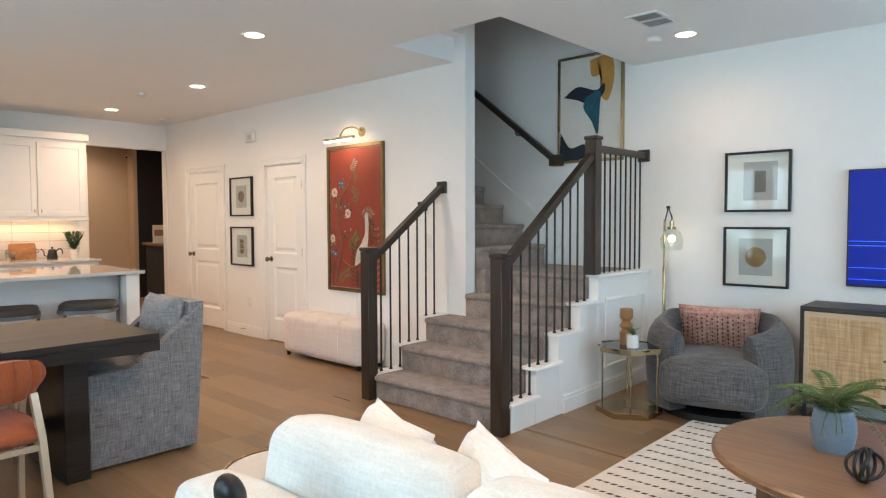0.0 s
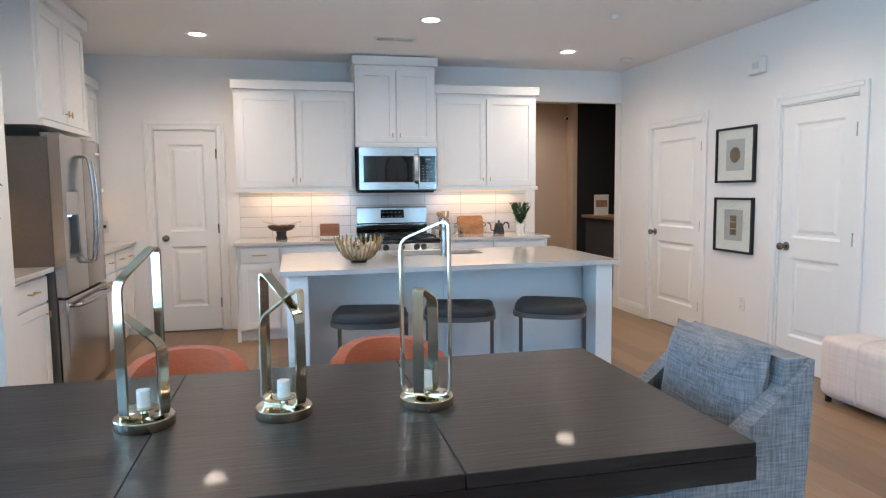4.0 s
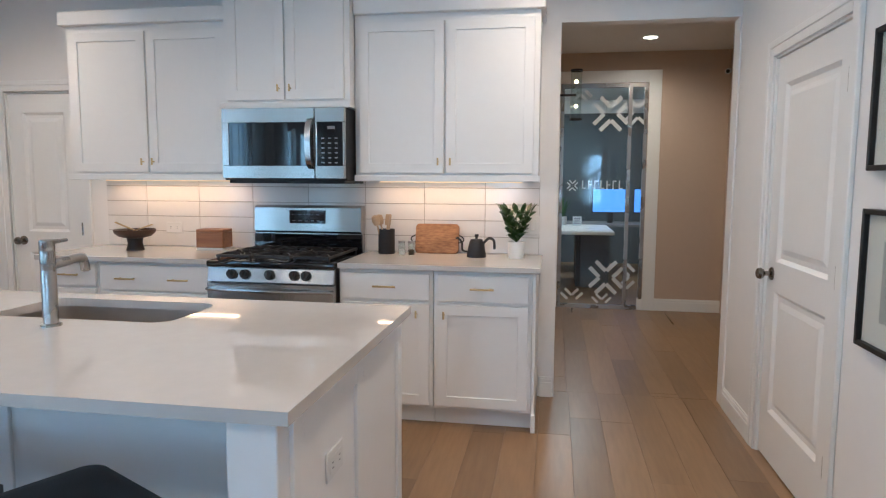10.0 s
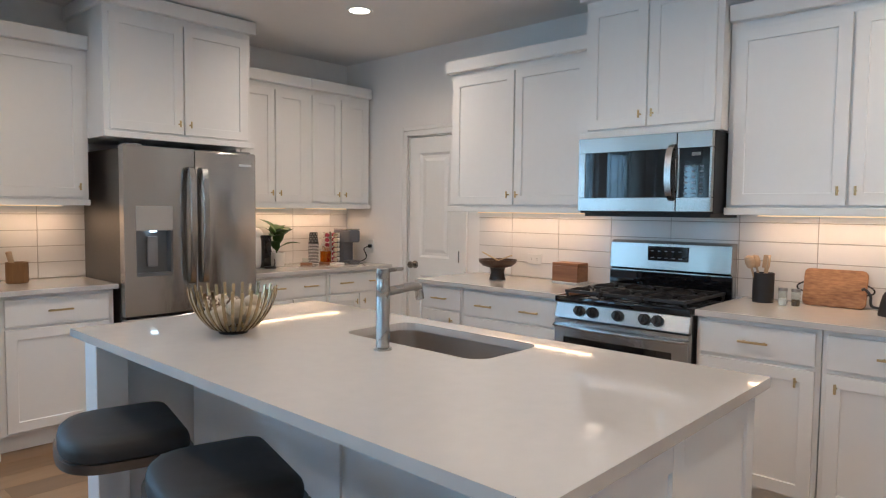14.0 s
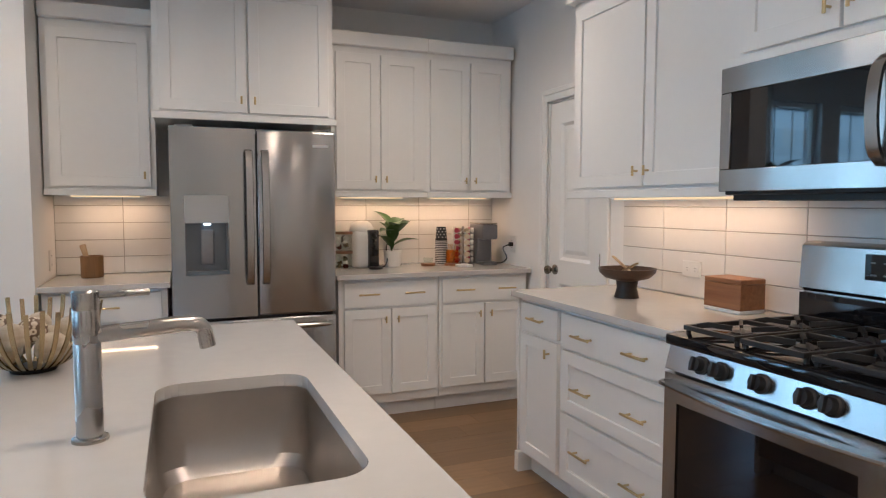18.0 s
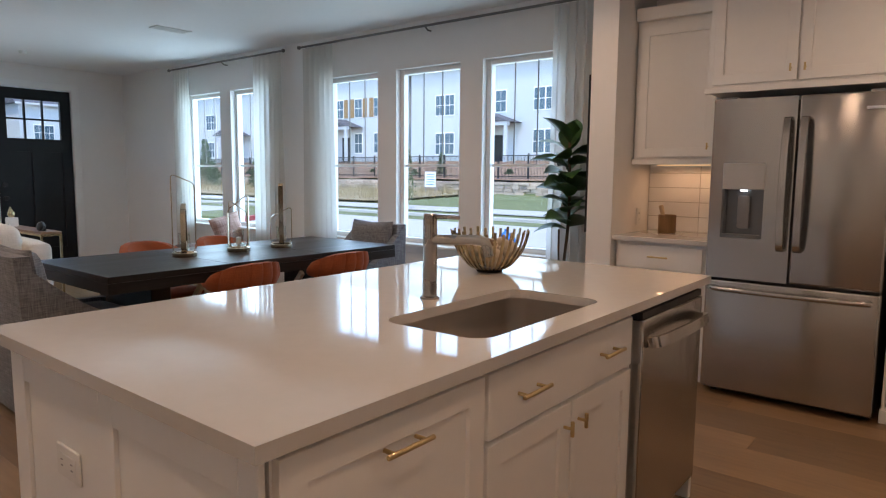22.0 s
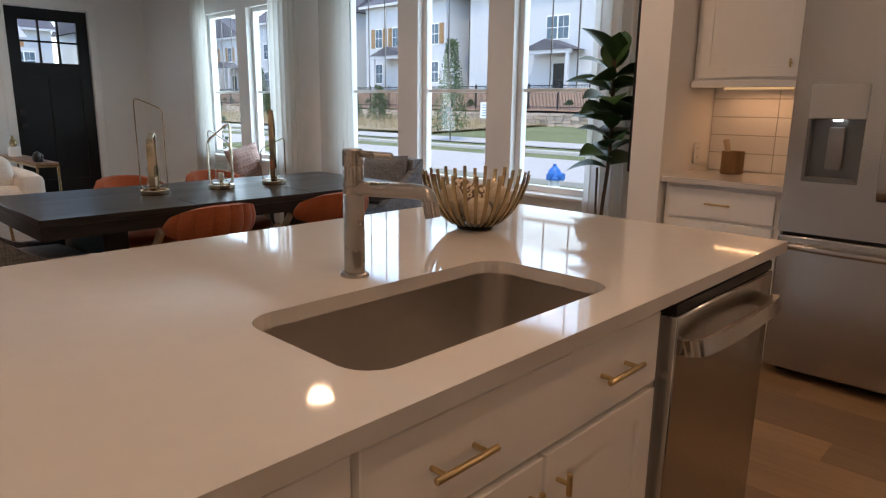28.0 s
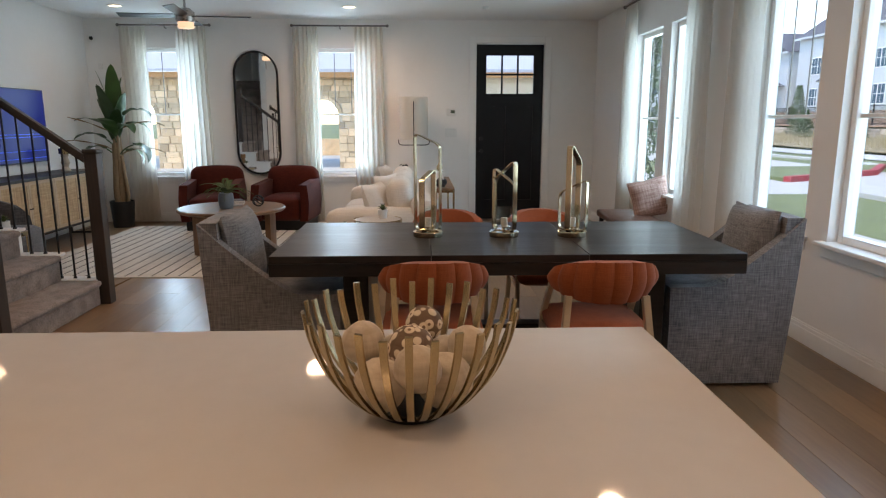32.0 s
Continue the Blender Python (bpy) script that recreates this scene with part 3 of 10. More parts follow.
# baseboards with a moulded top
def baseboard(name, axis, at, into, a, b, z0=0.0, h=0.13):
    bm = bmesh.new()
    for d, zl, zh in ((0.016, z0, z0 + h - 0.035), (0.012, z0 + h - 0.035, z0 + h - 0.012), (0.007, z0 + h - 0.012, z0 + h)):
        if axis == "x":
            box(bm, at, a, zl, at + into * d, b, zh, 0.002)
        else:
            box(bm, a, at, zl, b, at + into * d, zh, 0.002)
    return structure(name, bm, TRIM)


baseboard("baseboard", "y", YN, -1, XK + 0.02, -7.37)
baseboard("baseboard", "y", YN, -1, -6.33, -5.53)
baseboard("baseboard", "y", YN, -1, -4.65, -2.80)
baseboard("baseboard", "y", WIN, 1, -4.86, XF - 0.02)
baseboard("baseboard", "x", XF, -1, WIN, 1.31)
baseboard("baseboard", "x", XF, -1, 2.42, YT)
baseboard("baseboard", "y", YT, -1, -1.43, XF - 0.02)
baseboard("baseboard", "x", XK, 1, 5.18, 5.26)
baseboard("baseboard", "x", XK, 1, 1.22, 1.29)
baseboard("baseboard", "y", 1.20, 1, -5.055, -4.885)
baseboard("baseboard", "x", -4.88, 1, WIN, 1.19)
baseboard("baseboard", "x", -11.0, 1, 6.14, 7.05)


# doors
def panel_door(name, w, h, label, m, casing=True, knob_side=1, mat=TRIM, hinges=True):
    """A moulded two-panel door: the leaf's face looks along local -y, x from 0 to w."""
    d = thing(name, label, "door", m, kind="structure")
    bm = bmesh.new()
    st, t = 0.115, 0.036
    top0, low1 = h * 0.505, h * 0.43
    box(bm, 0, 0, 0.012, st, t, h)
    box(bm, w - st, 0, 0.012, w, t, h)
    for z0, z1 in ((0.012, 0.25), (low1, top0), (h - 0.13, h)):
        box(bm, st, 0, z0, w - st, t, z1)
    leaf = part("door_leaf", bm, mat, d, smooth=False)
    for z0, z1 in ((0.25, low1), (top0, h - 0.13)):
        x0, x1 = st, w - st
        t2 = bmesh.new()
        rings = []
        for ins, y in ((0.0, 0.0), (0.018, 0.015), (0.040, 0.015), (0.066, 0.005)):
            rings.append([t2.verts.new((x, y, z)) for x, z in ((x0 + ins, z0 + ins), (x1 - ins, z0 + ins), (x1 - ins, z1 - ins), (x0 + ins, z1 - ins))])
        for A, B in zip(rings, rings[1:]):
            for i in range(4):
                j = (i + 1) % 4
                t2.faces.new([A[i], A[j], B[j], B[i]])
        t2.faces.new(rings[-1])
        part("panel", t2, mat, d, smooth=False)
    kx = w - 0.07 if knob_side > 0 else 0.07
    bm = bmesh.new()
    lathe(bm, [(0, 0.0), (0.032, 0.0), (0.032, 0.006), (0.026, 0.011), (0.012, 0.014), (0.011, 0.034), (0.022, 0.042), (0.0285, 0.055), (0.025, 0.068), (0.012, 0.074), (0, 0.075)], 20)
    k = part("door_knob", bm, AGED, d, "satin nickel knob")
    k.matrix_basis = pose(kx, 0, 0.93, 90, 0, 0)
    if hinges:
        for z in (0.28, 1.02, h - 0.22):
            bm = bmesh.new()
            hx = -0.004 if knob_side > 0 else w + 0.004
            cyl(bm, (hx, -0.014, z - 0.045), (hx, -0.014, z + 0.045), 0.008, seg=8)
            part("hinge", bm, NICKEL, d)
    if casing:
        bm = bmesh.new()
        cw = 0.085
        for x0, x1, z0, z1 in ((-cw, -0.014, 0, h + cw), (w + 0.014, w + cw, 0, h + cw), (-0.014, w + 0.014, h + 0.014, h + cw)):
            box(bm, x0, -0.026, z0, x1, -0.012, z1, 0.003)
        for x0, x1, z0, z1 in ((-cw - 0.004, -cw + 0.03, 0, h + cw + 0.004), (w + cw - 0.03, w + cw + 0.004, 0, h + cw + 0.004), (-cw + 0.03, w + cw - 0.03, h + cw - 0.03, h + cw + 0.004)):
            box(bm, x0, -0.032, z0, x1, -0.012, z1, 0.004)
        part("casing", bm, TRIM, d)
        bm = bmesh.new()
        for x0, x1, z0, z1 in ((-0.016, -0.003, 0, h + 0.016), (w + 0.003, w + 0.016, 0, h + 0.016), (-0.003, w + 0.003, h + 0.003, h + 0.016)):
            box(bm, x0, -0.012, z0, x1, 0.1, z1)
        part("jamb", bm, TRIM, d)
    return d


panel_door("door_1", 0.84, 1.97, "white two-panel interior door, closed, with nickel knob", pose(-7.27, YN + 0.012, 0), knob_side=-1)
panel_door("door_2", 0.68, 1.97, "white two-panel closet door, closed, with nickel knob", pose(-5.43, YN + 0.012, 0), knob_side=-1)
panel_door("door_3", 0.56, 1.97, "white two-panel pantry door, closed, beside the cabinets", pose(XK - 0.012, 1.39, 0, 0, 0, 90), knob_side=-1)

# windows
def window(name, w, h, m, label, cols=2, split=0.45):
    """A double-hung window in its opening: the room is on local -y; x from 0 to w, z from 0 to h."""
    d = thing(name, label, "window", m, kind="structure")
    f = 0.045
    bm = bmesh.new()
    for x0, x1, z0, z1 in ((0, f, 0, h), (w - f, w, 0, h), (f, w - f, 0, f), (f, w - f, h - f, h)):
        box(bm, x0, 0.06, z0, x1, 0.125, z1, 0.004)
    part("window_frame", bm, TRIM, d)
    zm = h * split
    bm = bmesh.new()
    box(bm, f, 0.082, zm - 0.012, w - f, 0.106, zm + 0.012, 0.003)
    part("meeting_rail", bm, TRIM, d)
    for i in range(1, cols):
        x = f + (w - 2 * f) * i / cols
        bm = one(x - 0.005, 0.088, zm + 0.012, x + 0.005, 0.094, h - f)
        part("grille_bar", bm, GUN, d)
    for z0, z1 in ((f, zm - 0.012), (zm + 0.012, h - f)):
        p = part("pane", one(f - 0.005, 0.094, z0, w - f + 0.005, 0.098, z1), PANE, d)
        p.visible_shadow = False
    return d


for i, (a, c) in enumerate(WINX):
    window("window_%d" % (i + 1), c - a, WZ1 - WZ0, pose(c, WIN, WZ0, 0, 0, 180), "white double-hung window with grille in the upper sash", 3)
    bm = bmesh.new()
    box(bm, a - 0.05, WIN - 0.05, WZ0 - 0.025, c + 0.05, WIN + 0.055, WZ0 + 0.001, 0.006, 2)
    box(bm, a - 0.03, WIN, WZ0 - 0.09, c + 0.03, WIN + 0.014, WZ0 - 0.025, 0.003)
    structure("window_sill", bm, TRIM)
for i, (a, c) in enumerate(FWIN):
    window("window_%d" % (i + 6), c - a, 1.68, pose(XF, a, 0.62, 0, 0, -90) @ pose(-(c - a), 0, 0), "white double-hung front window with grille", 3, 0.49)
    bm = bmesh.new()
    box(bm, XF - 0.055, a - 0.05, 0.595, XF + 0.05, c + 0.05, 0.621, 0.006, 2)
    box(bm, XF - 0.014, a - 0.03, 0.53, XF, c + 0.03, 0.595, 0.003)
    structure("window_sill", bm, TRIM)

# front door, black with six lights
fd = thing("front_door", "black front door with six small window panes, closed", "door", pose(XF + 0.02, 2.315, 0, 0, 0, -90), kind="structure")
W_, H_ = 0.90, 2.36
BDOOR = surf("black_door_paint", (0.006, 0.006, 0.007), 0.4, var=0.1, scale=4, spec=0.25)
bm = bmesh.new()
for x0, x1, z0, z1 in ((0, 0.13, 0.01, H_), (W_ - 0.13, W_, 0.01, H_), (0.13, W_ - 0.13, 0.01, 0.28), (0.13, W_ - 0.13, 1.55, 1.72), (0.13, W_ - 0.13, H_ - 0.14, H_), (0.40, 0.50, 0.28, 1.55)):
    box(bm, x0, 0, z0, x1, 0.045, z1)
part("door_leaf", bm, BDOOR, fd, smooth=False)
for x0, x1 in ((0.13, 0.40), (0.50, W_ - 0.13)):
    part("panel", one(x0, 0.014, 0.28, x1, 0.03, 1.55), BDOOR, fd, smooth=False)
bm = bmesh.new()
for i in (1, 2):
    x = 0.13 + 0.64 * i / 3
    box(bm, x - 0.011, 0.006, 1.72, x + 0.011, 0.04, H_ - 0.14)
box(bm, 0.13, 0.006, 1.96, W_ - 0.13, 0.04, 1.982)
part("muntins", bm, BDOOR, fd, smooth=False)
for i in range(3):
    for j in range(2):
        p = part("pane", one(0.135 + i * 0.2133, 0.02, 1.722 + j * 0.25, 0.335 + i * 0.2133, 0.024, 1.958 + j * 0.255), PANE, fd)
        p.visible_shadow = False
bm = bmesh.new()
lathe(bm, [(0, 0), (0.03, 0), (0.03, 0.008), (0.012, 0.012), (0.012, 0.04), (0.027, 0.05), (0.027, 0.07), (0, 0.076)], 18)
k = part("door_knob", bm, BLACK, fd)
k.matrix_basis = pose(0.07, 0, 0.95, 90, 0, 0)
bm = bmesh.new()
cyl(bm, (0.07, 0, 1.12), (0.07, -0.02, 1.12), 0.03, seg=18)
part("deadbolt", bm, BLACK, fd)
bm = bmesh.new()
for x0, x1, z0, z1 in ((-0.10, -0.012, 0, H_ + 0.1), (W_ + 0.012, W_ + 0.10, 0, H_ + 0.1), (-0.012, W_ + 0.012, H_ + 0.012, H_ + 0.1)):
    box(bm, x0, -0.036, z0, x1, -0.02, z1, 0.003)
part("casing", bm, TRIM, fd)
bm = one(-0.01, -0.02, 0.0, W_ + 0.01, 0.12, 0.012)
part("threshold", bm, NICKEL, fd)

# stairs: five steps up to a landing, then a second flight along the far wall
RISE, RUN, RUNB, SX0, SX1, SY0 = 0.189, 0.273, 0.245, -2.66, -1.50, 5.48
st = thing("staircase", "carpeted staircase with white stringers, rising to a landing", "stairs", kind="structure")
for i in range(5):
    y0 = SY0 + RUN * i
    y1 = y0 + RUN + 0.03 if i < 4 else YT
    z1 = RISE * (i + 1)
    x0 = SX0 if y0 < 6.2 else -2.46
    bm = bmesh.new()
    box(bm, x0, y0, z1 - RISE - (0.02 if i else 0), SX1, y1, z1 - 0.004, 0.014, 2)
    box(bm, x0, y0 - 0.022, z1 - 0.045, SX1, y1, z1, 0.02, 3)
    part("carpet_step" if i < 4 else "carpet_landing", bm, CARPET, st)
part("carpet_landing_wing", one(-2.46, 6.43, 0.75, SX0 + 0.3, YT - 0.005, RISE * 5 - 0.001), CARPET, st)
for i in range(7):
    z1 = RISE * (6 + i)
    x1 = -2.44 - RUNB * i
    bm = bmesh.new()
    box(bm, x1 - RUNB - 0.03, 6.425, z1 - RISE - 0.02, x1, YT - 0.02, z1 - 0.004, 0.014, 2)
    box(bm, x1 - RUNB - 0.03, 6.425, z1 - 0.045, x1 + 0.022, YT - 0.02, z1, 0.02, 3)
    part("carpet_step", bm, CARPET, st)
bm = bmesh.new()
sweep(bm, [(-2.30, YT - 0.012, 1.10), (-4.2, YT - 0.012, 1.10 + 1.9 * RISE / RUNB)], prof=[(-0.01, -0.11), (0.01, -0.11), (0.01, 0.11), (-0.01, 0.11)])
part("skirt_board", bm, TRIM, st)
for side, x0, x1, n in (("right", -1.50, -1.40, 5), ("left", -2.76, -2.66, 4)):
    for i in range(n):
        y0 = SY0 + 0.04 + RUN * i
        y1 = y0 + RUN if i < n - 1 or side == "left" else YT
        if side == "left" and y1 > YN - 0.002:
            y1 = YN - 0.002
        z = RISE * (i + 1) - 0.02
        bm = one(x0 + 0.008, y0, 0.0, x1 - 0.008, y1 - 0.001, z, 0.002)
        part("stringer", bm, TRIM, st)
        bm = one(x0 - 0.012, y0 - 0.025, z, x1 + 0.018, y1 + (0.0 if i == n - 1 else 0.03), z + 0.024, 0.005, 2)
        part("tread_cap", bm, TRIM, st)
for z0, z1, d in ((0, 0.10, 0.016), (0.10, 0.125, 0.011), (0.125, 0.135, 0.006)):
    part("stair_baseboard", one(-1.408, 6.12, z0, -1.408 + d, YT, z1, 0.002), TRIM, st)
bm = bmesh.new()
for q in ((6.72, 0.74, 7.38, 0.765), (6.72, 0.22, 7.38, 0.245), (6.72, 0.245, 6.745, 0.74), (7.355, 0.245, 7.38, 0.74)):
    box(bm, -1.408, q[0], q[1], -1.396, q[2], q[3], 0.003)
part("panel_moulding", bm, TRIM, st)
# newels, rails, balusters
rl = thing("stair_railing", "dark stained railing with black iron balusters on the stairs", "railing", kind="structure")
for x, y, z0, z1 in ((-2.71, 5.465, 0, 1.16), (-1.45, 5.46, 0, 1.155), (-1.45, 6.60, RISE * 5 + 0.004, 1.99)):
    bm = bmesh.new()
    h = 0.046
    box(bm, x - h, y - h, z0, x + h, y + h, z1 - 0.03, 0.004)
    box(bm, x - h - 0.008, y - h - 0.008, z1 - 0.03, x + h + 0.008, y + h + 0.008, z1, 0.006)
    part("newel_post", bm, RAILW, rl)
SL = RISE / RUN
RP = [(-0.03, -0.025), (0.03, -0.025), (0.034, 0.0), (0.026, 0.024), (-0.026, 0.024), (-0.034, 0.0)]
for x, y0, y1, n in ((-2.71, 5.51, YN - 0.03, 6), (-1.45, 5.505, 6.555, 9)):
    za, zb = 1.08, 1.08 + SL * (y1 - y0) + 0.03
    bm = bmesh.new()
    sweep(bm, [(x, y0, za), (x, y1, zb)], prof=RP)
    part("handrail", bm, RAILW, rl)
    k = 0
    y = y0 + 0.075
    while y < y1 - 0.03:
        i = int((y - SY0 - 0.04) / RUN)
        zc = RISE * (i + 1) + 0.004
        zt = za + (zb - za) * (y - y0) / (y1 - y0) - 0.02
        bm = bmesh.new()
        cyl(bm, (x, y, zc), (x, y, zt), 0.0075, seg=8)
        cyl(bm, (x, y, zc), (x, y, zc + 0.012), 0.013, seg=10)
        part("baluster", bm, BLACK, rl)
        y += 0.1
bm = one(-2.76, YN - 0.03, 1.59, -2.66, YN - 0.002, 1.69, 0.004)
part("rail_plate", bm, RAILW, rl)
bm = bmesh.new()
sweep(bm, [(-1.45, 6.64, 1.90), (-1.45, YT - 0.03, 1.90)], prof=RP)
part("handrail", bm, RAILW, rl)
bm = one(-1.50, YT - 0.03, 1.85, -1.40, YT - 0.002, 1.95, 0.004)
part("rail_plate", bm, RAILW, rl)
for i in range(9):
    y = 6.69 + 0.085 * i
    bm = bmesh.new()
    cyl(bm, (-1.45, y, RISE * 5 + 0.004), (-1.45, y, 1.88), 0.0075, seg=8)
    part("baluster", bm, BLACK, rl)
wr = thing("wall_handrail", "dark stained wall handrail on black brackets in the stairwell", "handrail")
bm = bmesh.new()
sweep(bm, [(-2.30, YT - 0.075, 1.92), (-4.2, YT - 0.075, 1.92 + 1.9 * RISE / RUNB)], prof=RP)
part("rail", bm, RAILW, wr)
part("rail_return", one(-2.34, YT - 0.11, 1.86, -2.24, YT - 0.001, 1.96, 0.005), RAILW, wr)
for x in (-2.75, -3.6):
    bm = bmesh.new()
    z = 1.92 + RISE / RUNB * (-2.30 - x)
    sweep(bm, smooth_path([(x, YT - 0.002, z - 0.08), (x, YT - 0.05, z - 0.075), (x, YT - 0.075, z - 0.02)], 4), 0.008)
    part("bracket", bm, BLACK, wr)

# ---- kitchen ----
def shaker(w, h, rail=0.057, t=0.02, depth=0.009):
    """A shaker front, x 0..w, z 0..h, its face at y = -t."""
    bm = bmesh.new()
    if h < 0.2:
        return box(bm, 0, -t, 0, w, 0, h, 0.002)
    e = 0.0015
    rings = []
    for i, y in ((0, 0), (0, -t + e), (e, -t), (rail - e, -t), (rail, -t + e), (rail + 0.001, -t + depth)):
        rings.append([bm.verts.new(p) for p in ((i, y, i), (w - i, y, i), (w - i, y, h - i), (i, y, h - i))])
    for a, c in zip(rings, rings[1:]):
        for k in range(4):
            bm.faces.new([a[k], a[(k + 1) % 4], c[(k + 1) % 4], c[k]])
    bm.faces.new(rings[0][::-1])
    bm.faces.new(rings[-1])
    return bm


def bar_pull(parent, x, z, length=0.13, y=-0.02, upright=False):
    bm = bmesh.new()
    d = Vector((0, 0, 1)) if upright else Vector((1, 0, 0))
    c = Vector((x, y - 0.03, z))
    cyl(bm, c - d * length / 2, c + d * length / 2, 0.0055, seg=12, bev=0.001)
    for s in (-1, 1):
        p = c + d * s * length * 0.34
        cyl(bm, p, p + Vector((0, 0.03, 0)), 0.0045, seg=8)
    return part("handle", bm, BRASS, parent, "brushed brass bar pull")


def t_knob(parent, x, z, y=-0.02):
    bm = bmesh.new()
    cyl(bm, (x, y - 0.026, z - 0.021), (x, y - 0.026, z + 0.021), 0.0055, seg=12, bev=0.001)
    cyl(bm, (x, y, z), (x, y - 0.026, z), 0.0045, seg=8)
    return part("handle", bm, BRASS, parent, "brushed brass T knob")


def cabinet(name, label, m, w, h, d, fronts, toe=0.0, group="kitchen cabinets"):
    """A cabinet unit: body and shaker fronts. fronts: kind, x0, z0, x1, z1, handles [(kind, x, z)]."""
    c = thing(name, label, "cabinet", m, group)
    bm = bmesh.new()
    box(bm, 0, 0, toe, w, d, h, 0.001)
    if toe:
        box(bm, 0.0, 0.055, 0, w, d, toe)
    part("body", bm, CAB, c, smooth=False)
    for kind, x0, z0, x1, z1, hs in fronts:
        f = part(kind, shaker(x1 - x0, z1 - z0), CAB, c, smooth=False)
        f.location = (x0, -0.0005, z0)
        for hk, hx, hz in hs:
            (bar_pull if hk == "bar" else t_knob)(f, hx - x0, hz - z0)
    return c


def crown(name, m, w, d, z0, z1, out=0.025, sides=(True, True)):
    bm = bmesh.new()
    a, b_ = (-out if sides[0] else 0), (w + out if sides[1] else w)
    box(bm, a, -out - 0.02, z0, b_, d, z1, 0.004)
    part("crown_board", bm, CAB, m, smooth=False)


# base cabinets on the range wall, facing +x
def backwall(y, x=-7.31):
    return pose(x, y, 0, 0, 0, 90)


BW = 0.61
cabinet("base_cabinet", "white shaker base cabinet with one drawer and one door", backwall(2.165), 0.375, 0.884, BW,
        [("drawer", 0.03, 0.73, 0.365, 0.865, [("bar", 0.2, 0.8)]), ("door", 0.03, 0.12, 0.365, 0.715, [("knob", 0.3, 0.66)])], 0.1)
cabinet("drawer_cabinet", "white shaker cabinet with three wide drawers", backwall(2.543), 0.742, 0.884, BW,
        [("drawer", 0.02, z0, 0.725, z1, [("bar", 0.2, hz), ("bar", 0.545, hz)]) for z0, z1, hz in ((0.715, 0.865, 0.785), (0.432, 0.702, 0.555), (0.12, 0.42, 0.283))], 0.1)
for y in (4.06, 4.605):
    k = 0.06 if y > 4.3 else 0.45
    cabinet("base_cabinet", "white shaker base cabinet with one drawer over one door", backwall(y), 0.54, 0.884, BW,
            [("drawer", 0.02, 0.715, 0.52, 0.862, [("bar", 0.27, 0.79)]), ("door", 0.02, 0.12, 0.52, 0.695, [("knob", k, 0.64)])], 0.1)
b = bmesh.new()
box(b, -7.93, 5.147, 0.0, -7.30, 5.165, 0.884, 0.002)
box(b, -7.34, 5.147, 0.0, -7.285, 5.172, 0.10, 0.002)
solid("gable_board", b, CAB, "white painted panel at the cabinets' end", "panel")
b = bmesh.new()
box(b, -7.93, 2.148, 0.0, -7.30, 2.163, 0.884, 0.002)
box(b, -7.37, 2.148, 0.0, -7.288, 2.185, 0.10, 0.002)
solid("gable_board", b, CAB, "white painted panel at the cabinets' end", "panel")


def worktop(name, x0, y0, x1, y1, label, hole=None, r=0.07):
    """A quartz slab, with a round-cornered cut-out where hole is given."""
    if not hole:
        return solid(name, one(x0, y0, 0.885, x1, y1, 0.915, 0.0025, 2), QUARTZ, label, "worktop", smooth=False)
    bm = bmesh.new()
    hx0, hy0, hx1, hy1 = hole
    ring, n = [], 6
    for cx, cy, a0 in ((hx1 - r, hy1 - r, 0), (hx0 + r, hy1 - r, 90), (hx0 + r, hy0 + r, 180), (hx1 - r, hy0 + r, 270)):
        ring += [(cx + r * math.cos(radians(a0 + 90 * i / n)), cy + r * math.sin(radians(a0 + 90 * i / n))) for i in range(n + 1)]
    corners = ((x1, y1), (x0, y1), (x0, y0), (x1, y0))
    top, low = [bm.verts.new((x, y, 0.915)) for x, y in ring], [bm.verts.new((x, y, 0.885)) for x, y in ring]
    ct_, cb_ = [bm.verts.new((x, y, 0.915)) for x, y in corners], [bm.verts.new((x, y, 0.885)) for x, y in corners]
    m_ = len(ring)
    for q in range(4):
        k, nq = q * (n + 1), (q + 1) % 4
        for i in range(k, k + n):
            bm.faces.new([top[i], ct_[q], top[i + 1]])
            bm.faces.new([low[i + 1], cb_[q], low[i]])
        a_, b_ = k + n, ((q + 1) % 4) * (n + 1)
        bm.faces.new([top[a_], ct_[q], ct_[nq], top[b_]])
        bm.faces.new([low[b_], cb_[nq], cb_[q], low[a_]])
        bm.faces.new([ct_[q], cb_[q], cb_[nq], ct_[nq]])
    for i in range(m_):
        j = (i + 1) % m_
        bm.faces.new([top[j], low[j], low[i], top[i]])
    return solid(name, bm, QUARTZ, label, "worktop", smooth=False)


worktop("worktop", -7.925, 2.138, -7.265, 3.284, "polished white quartz worktop beside the range")
worktop("worktop", -7.925, 4.062, -7.265, 5.185, "polished white quartz worktop beside the range")

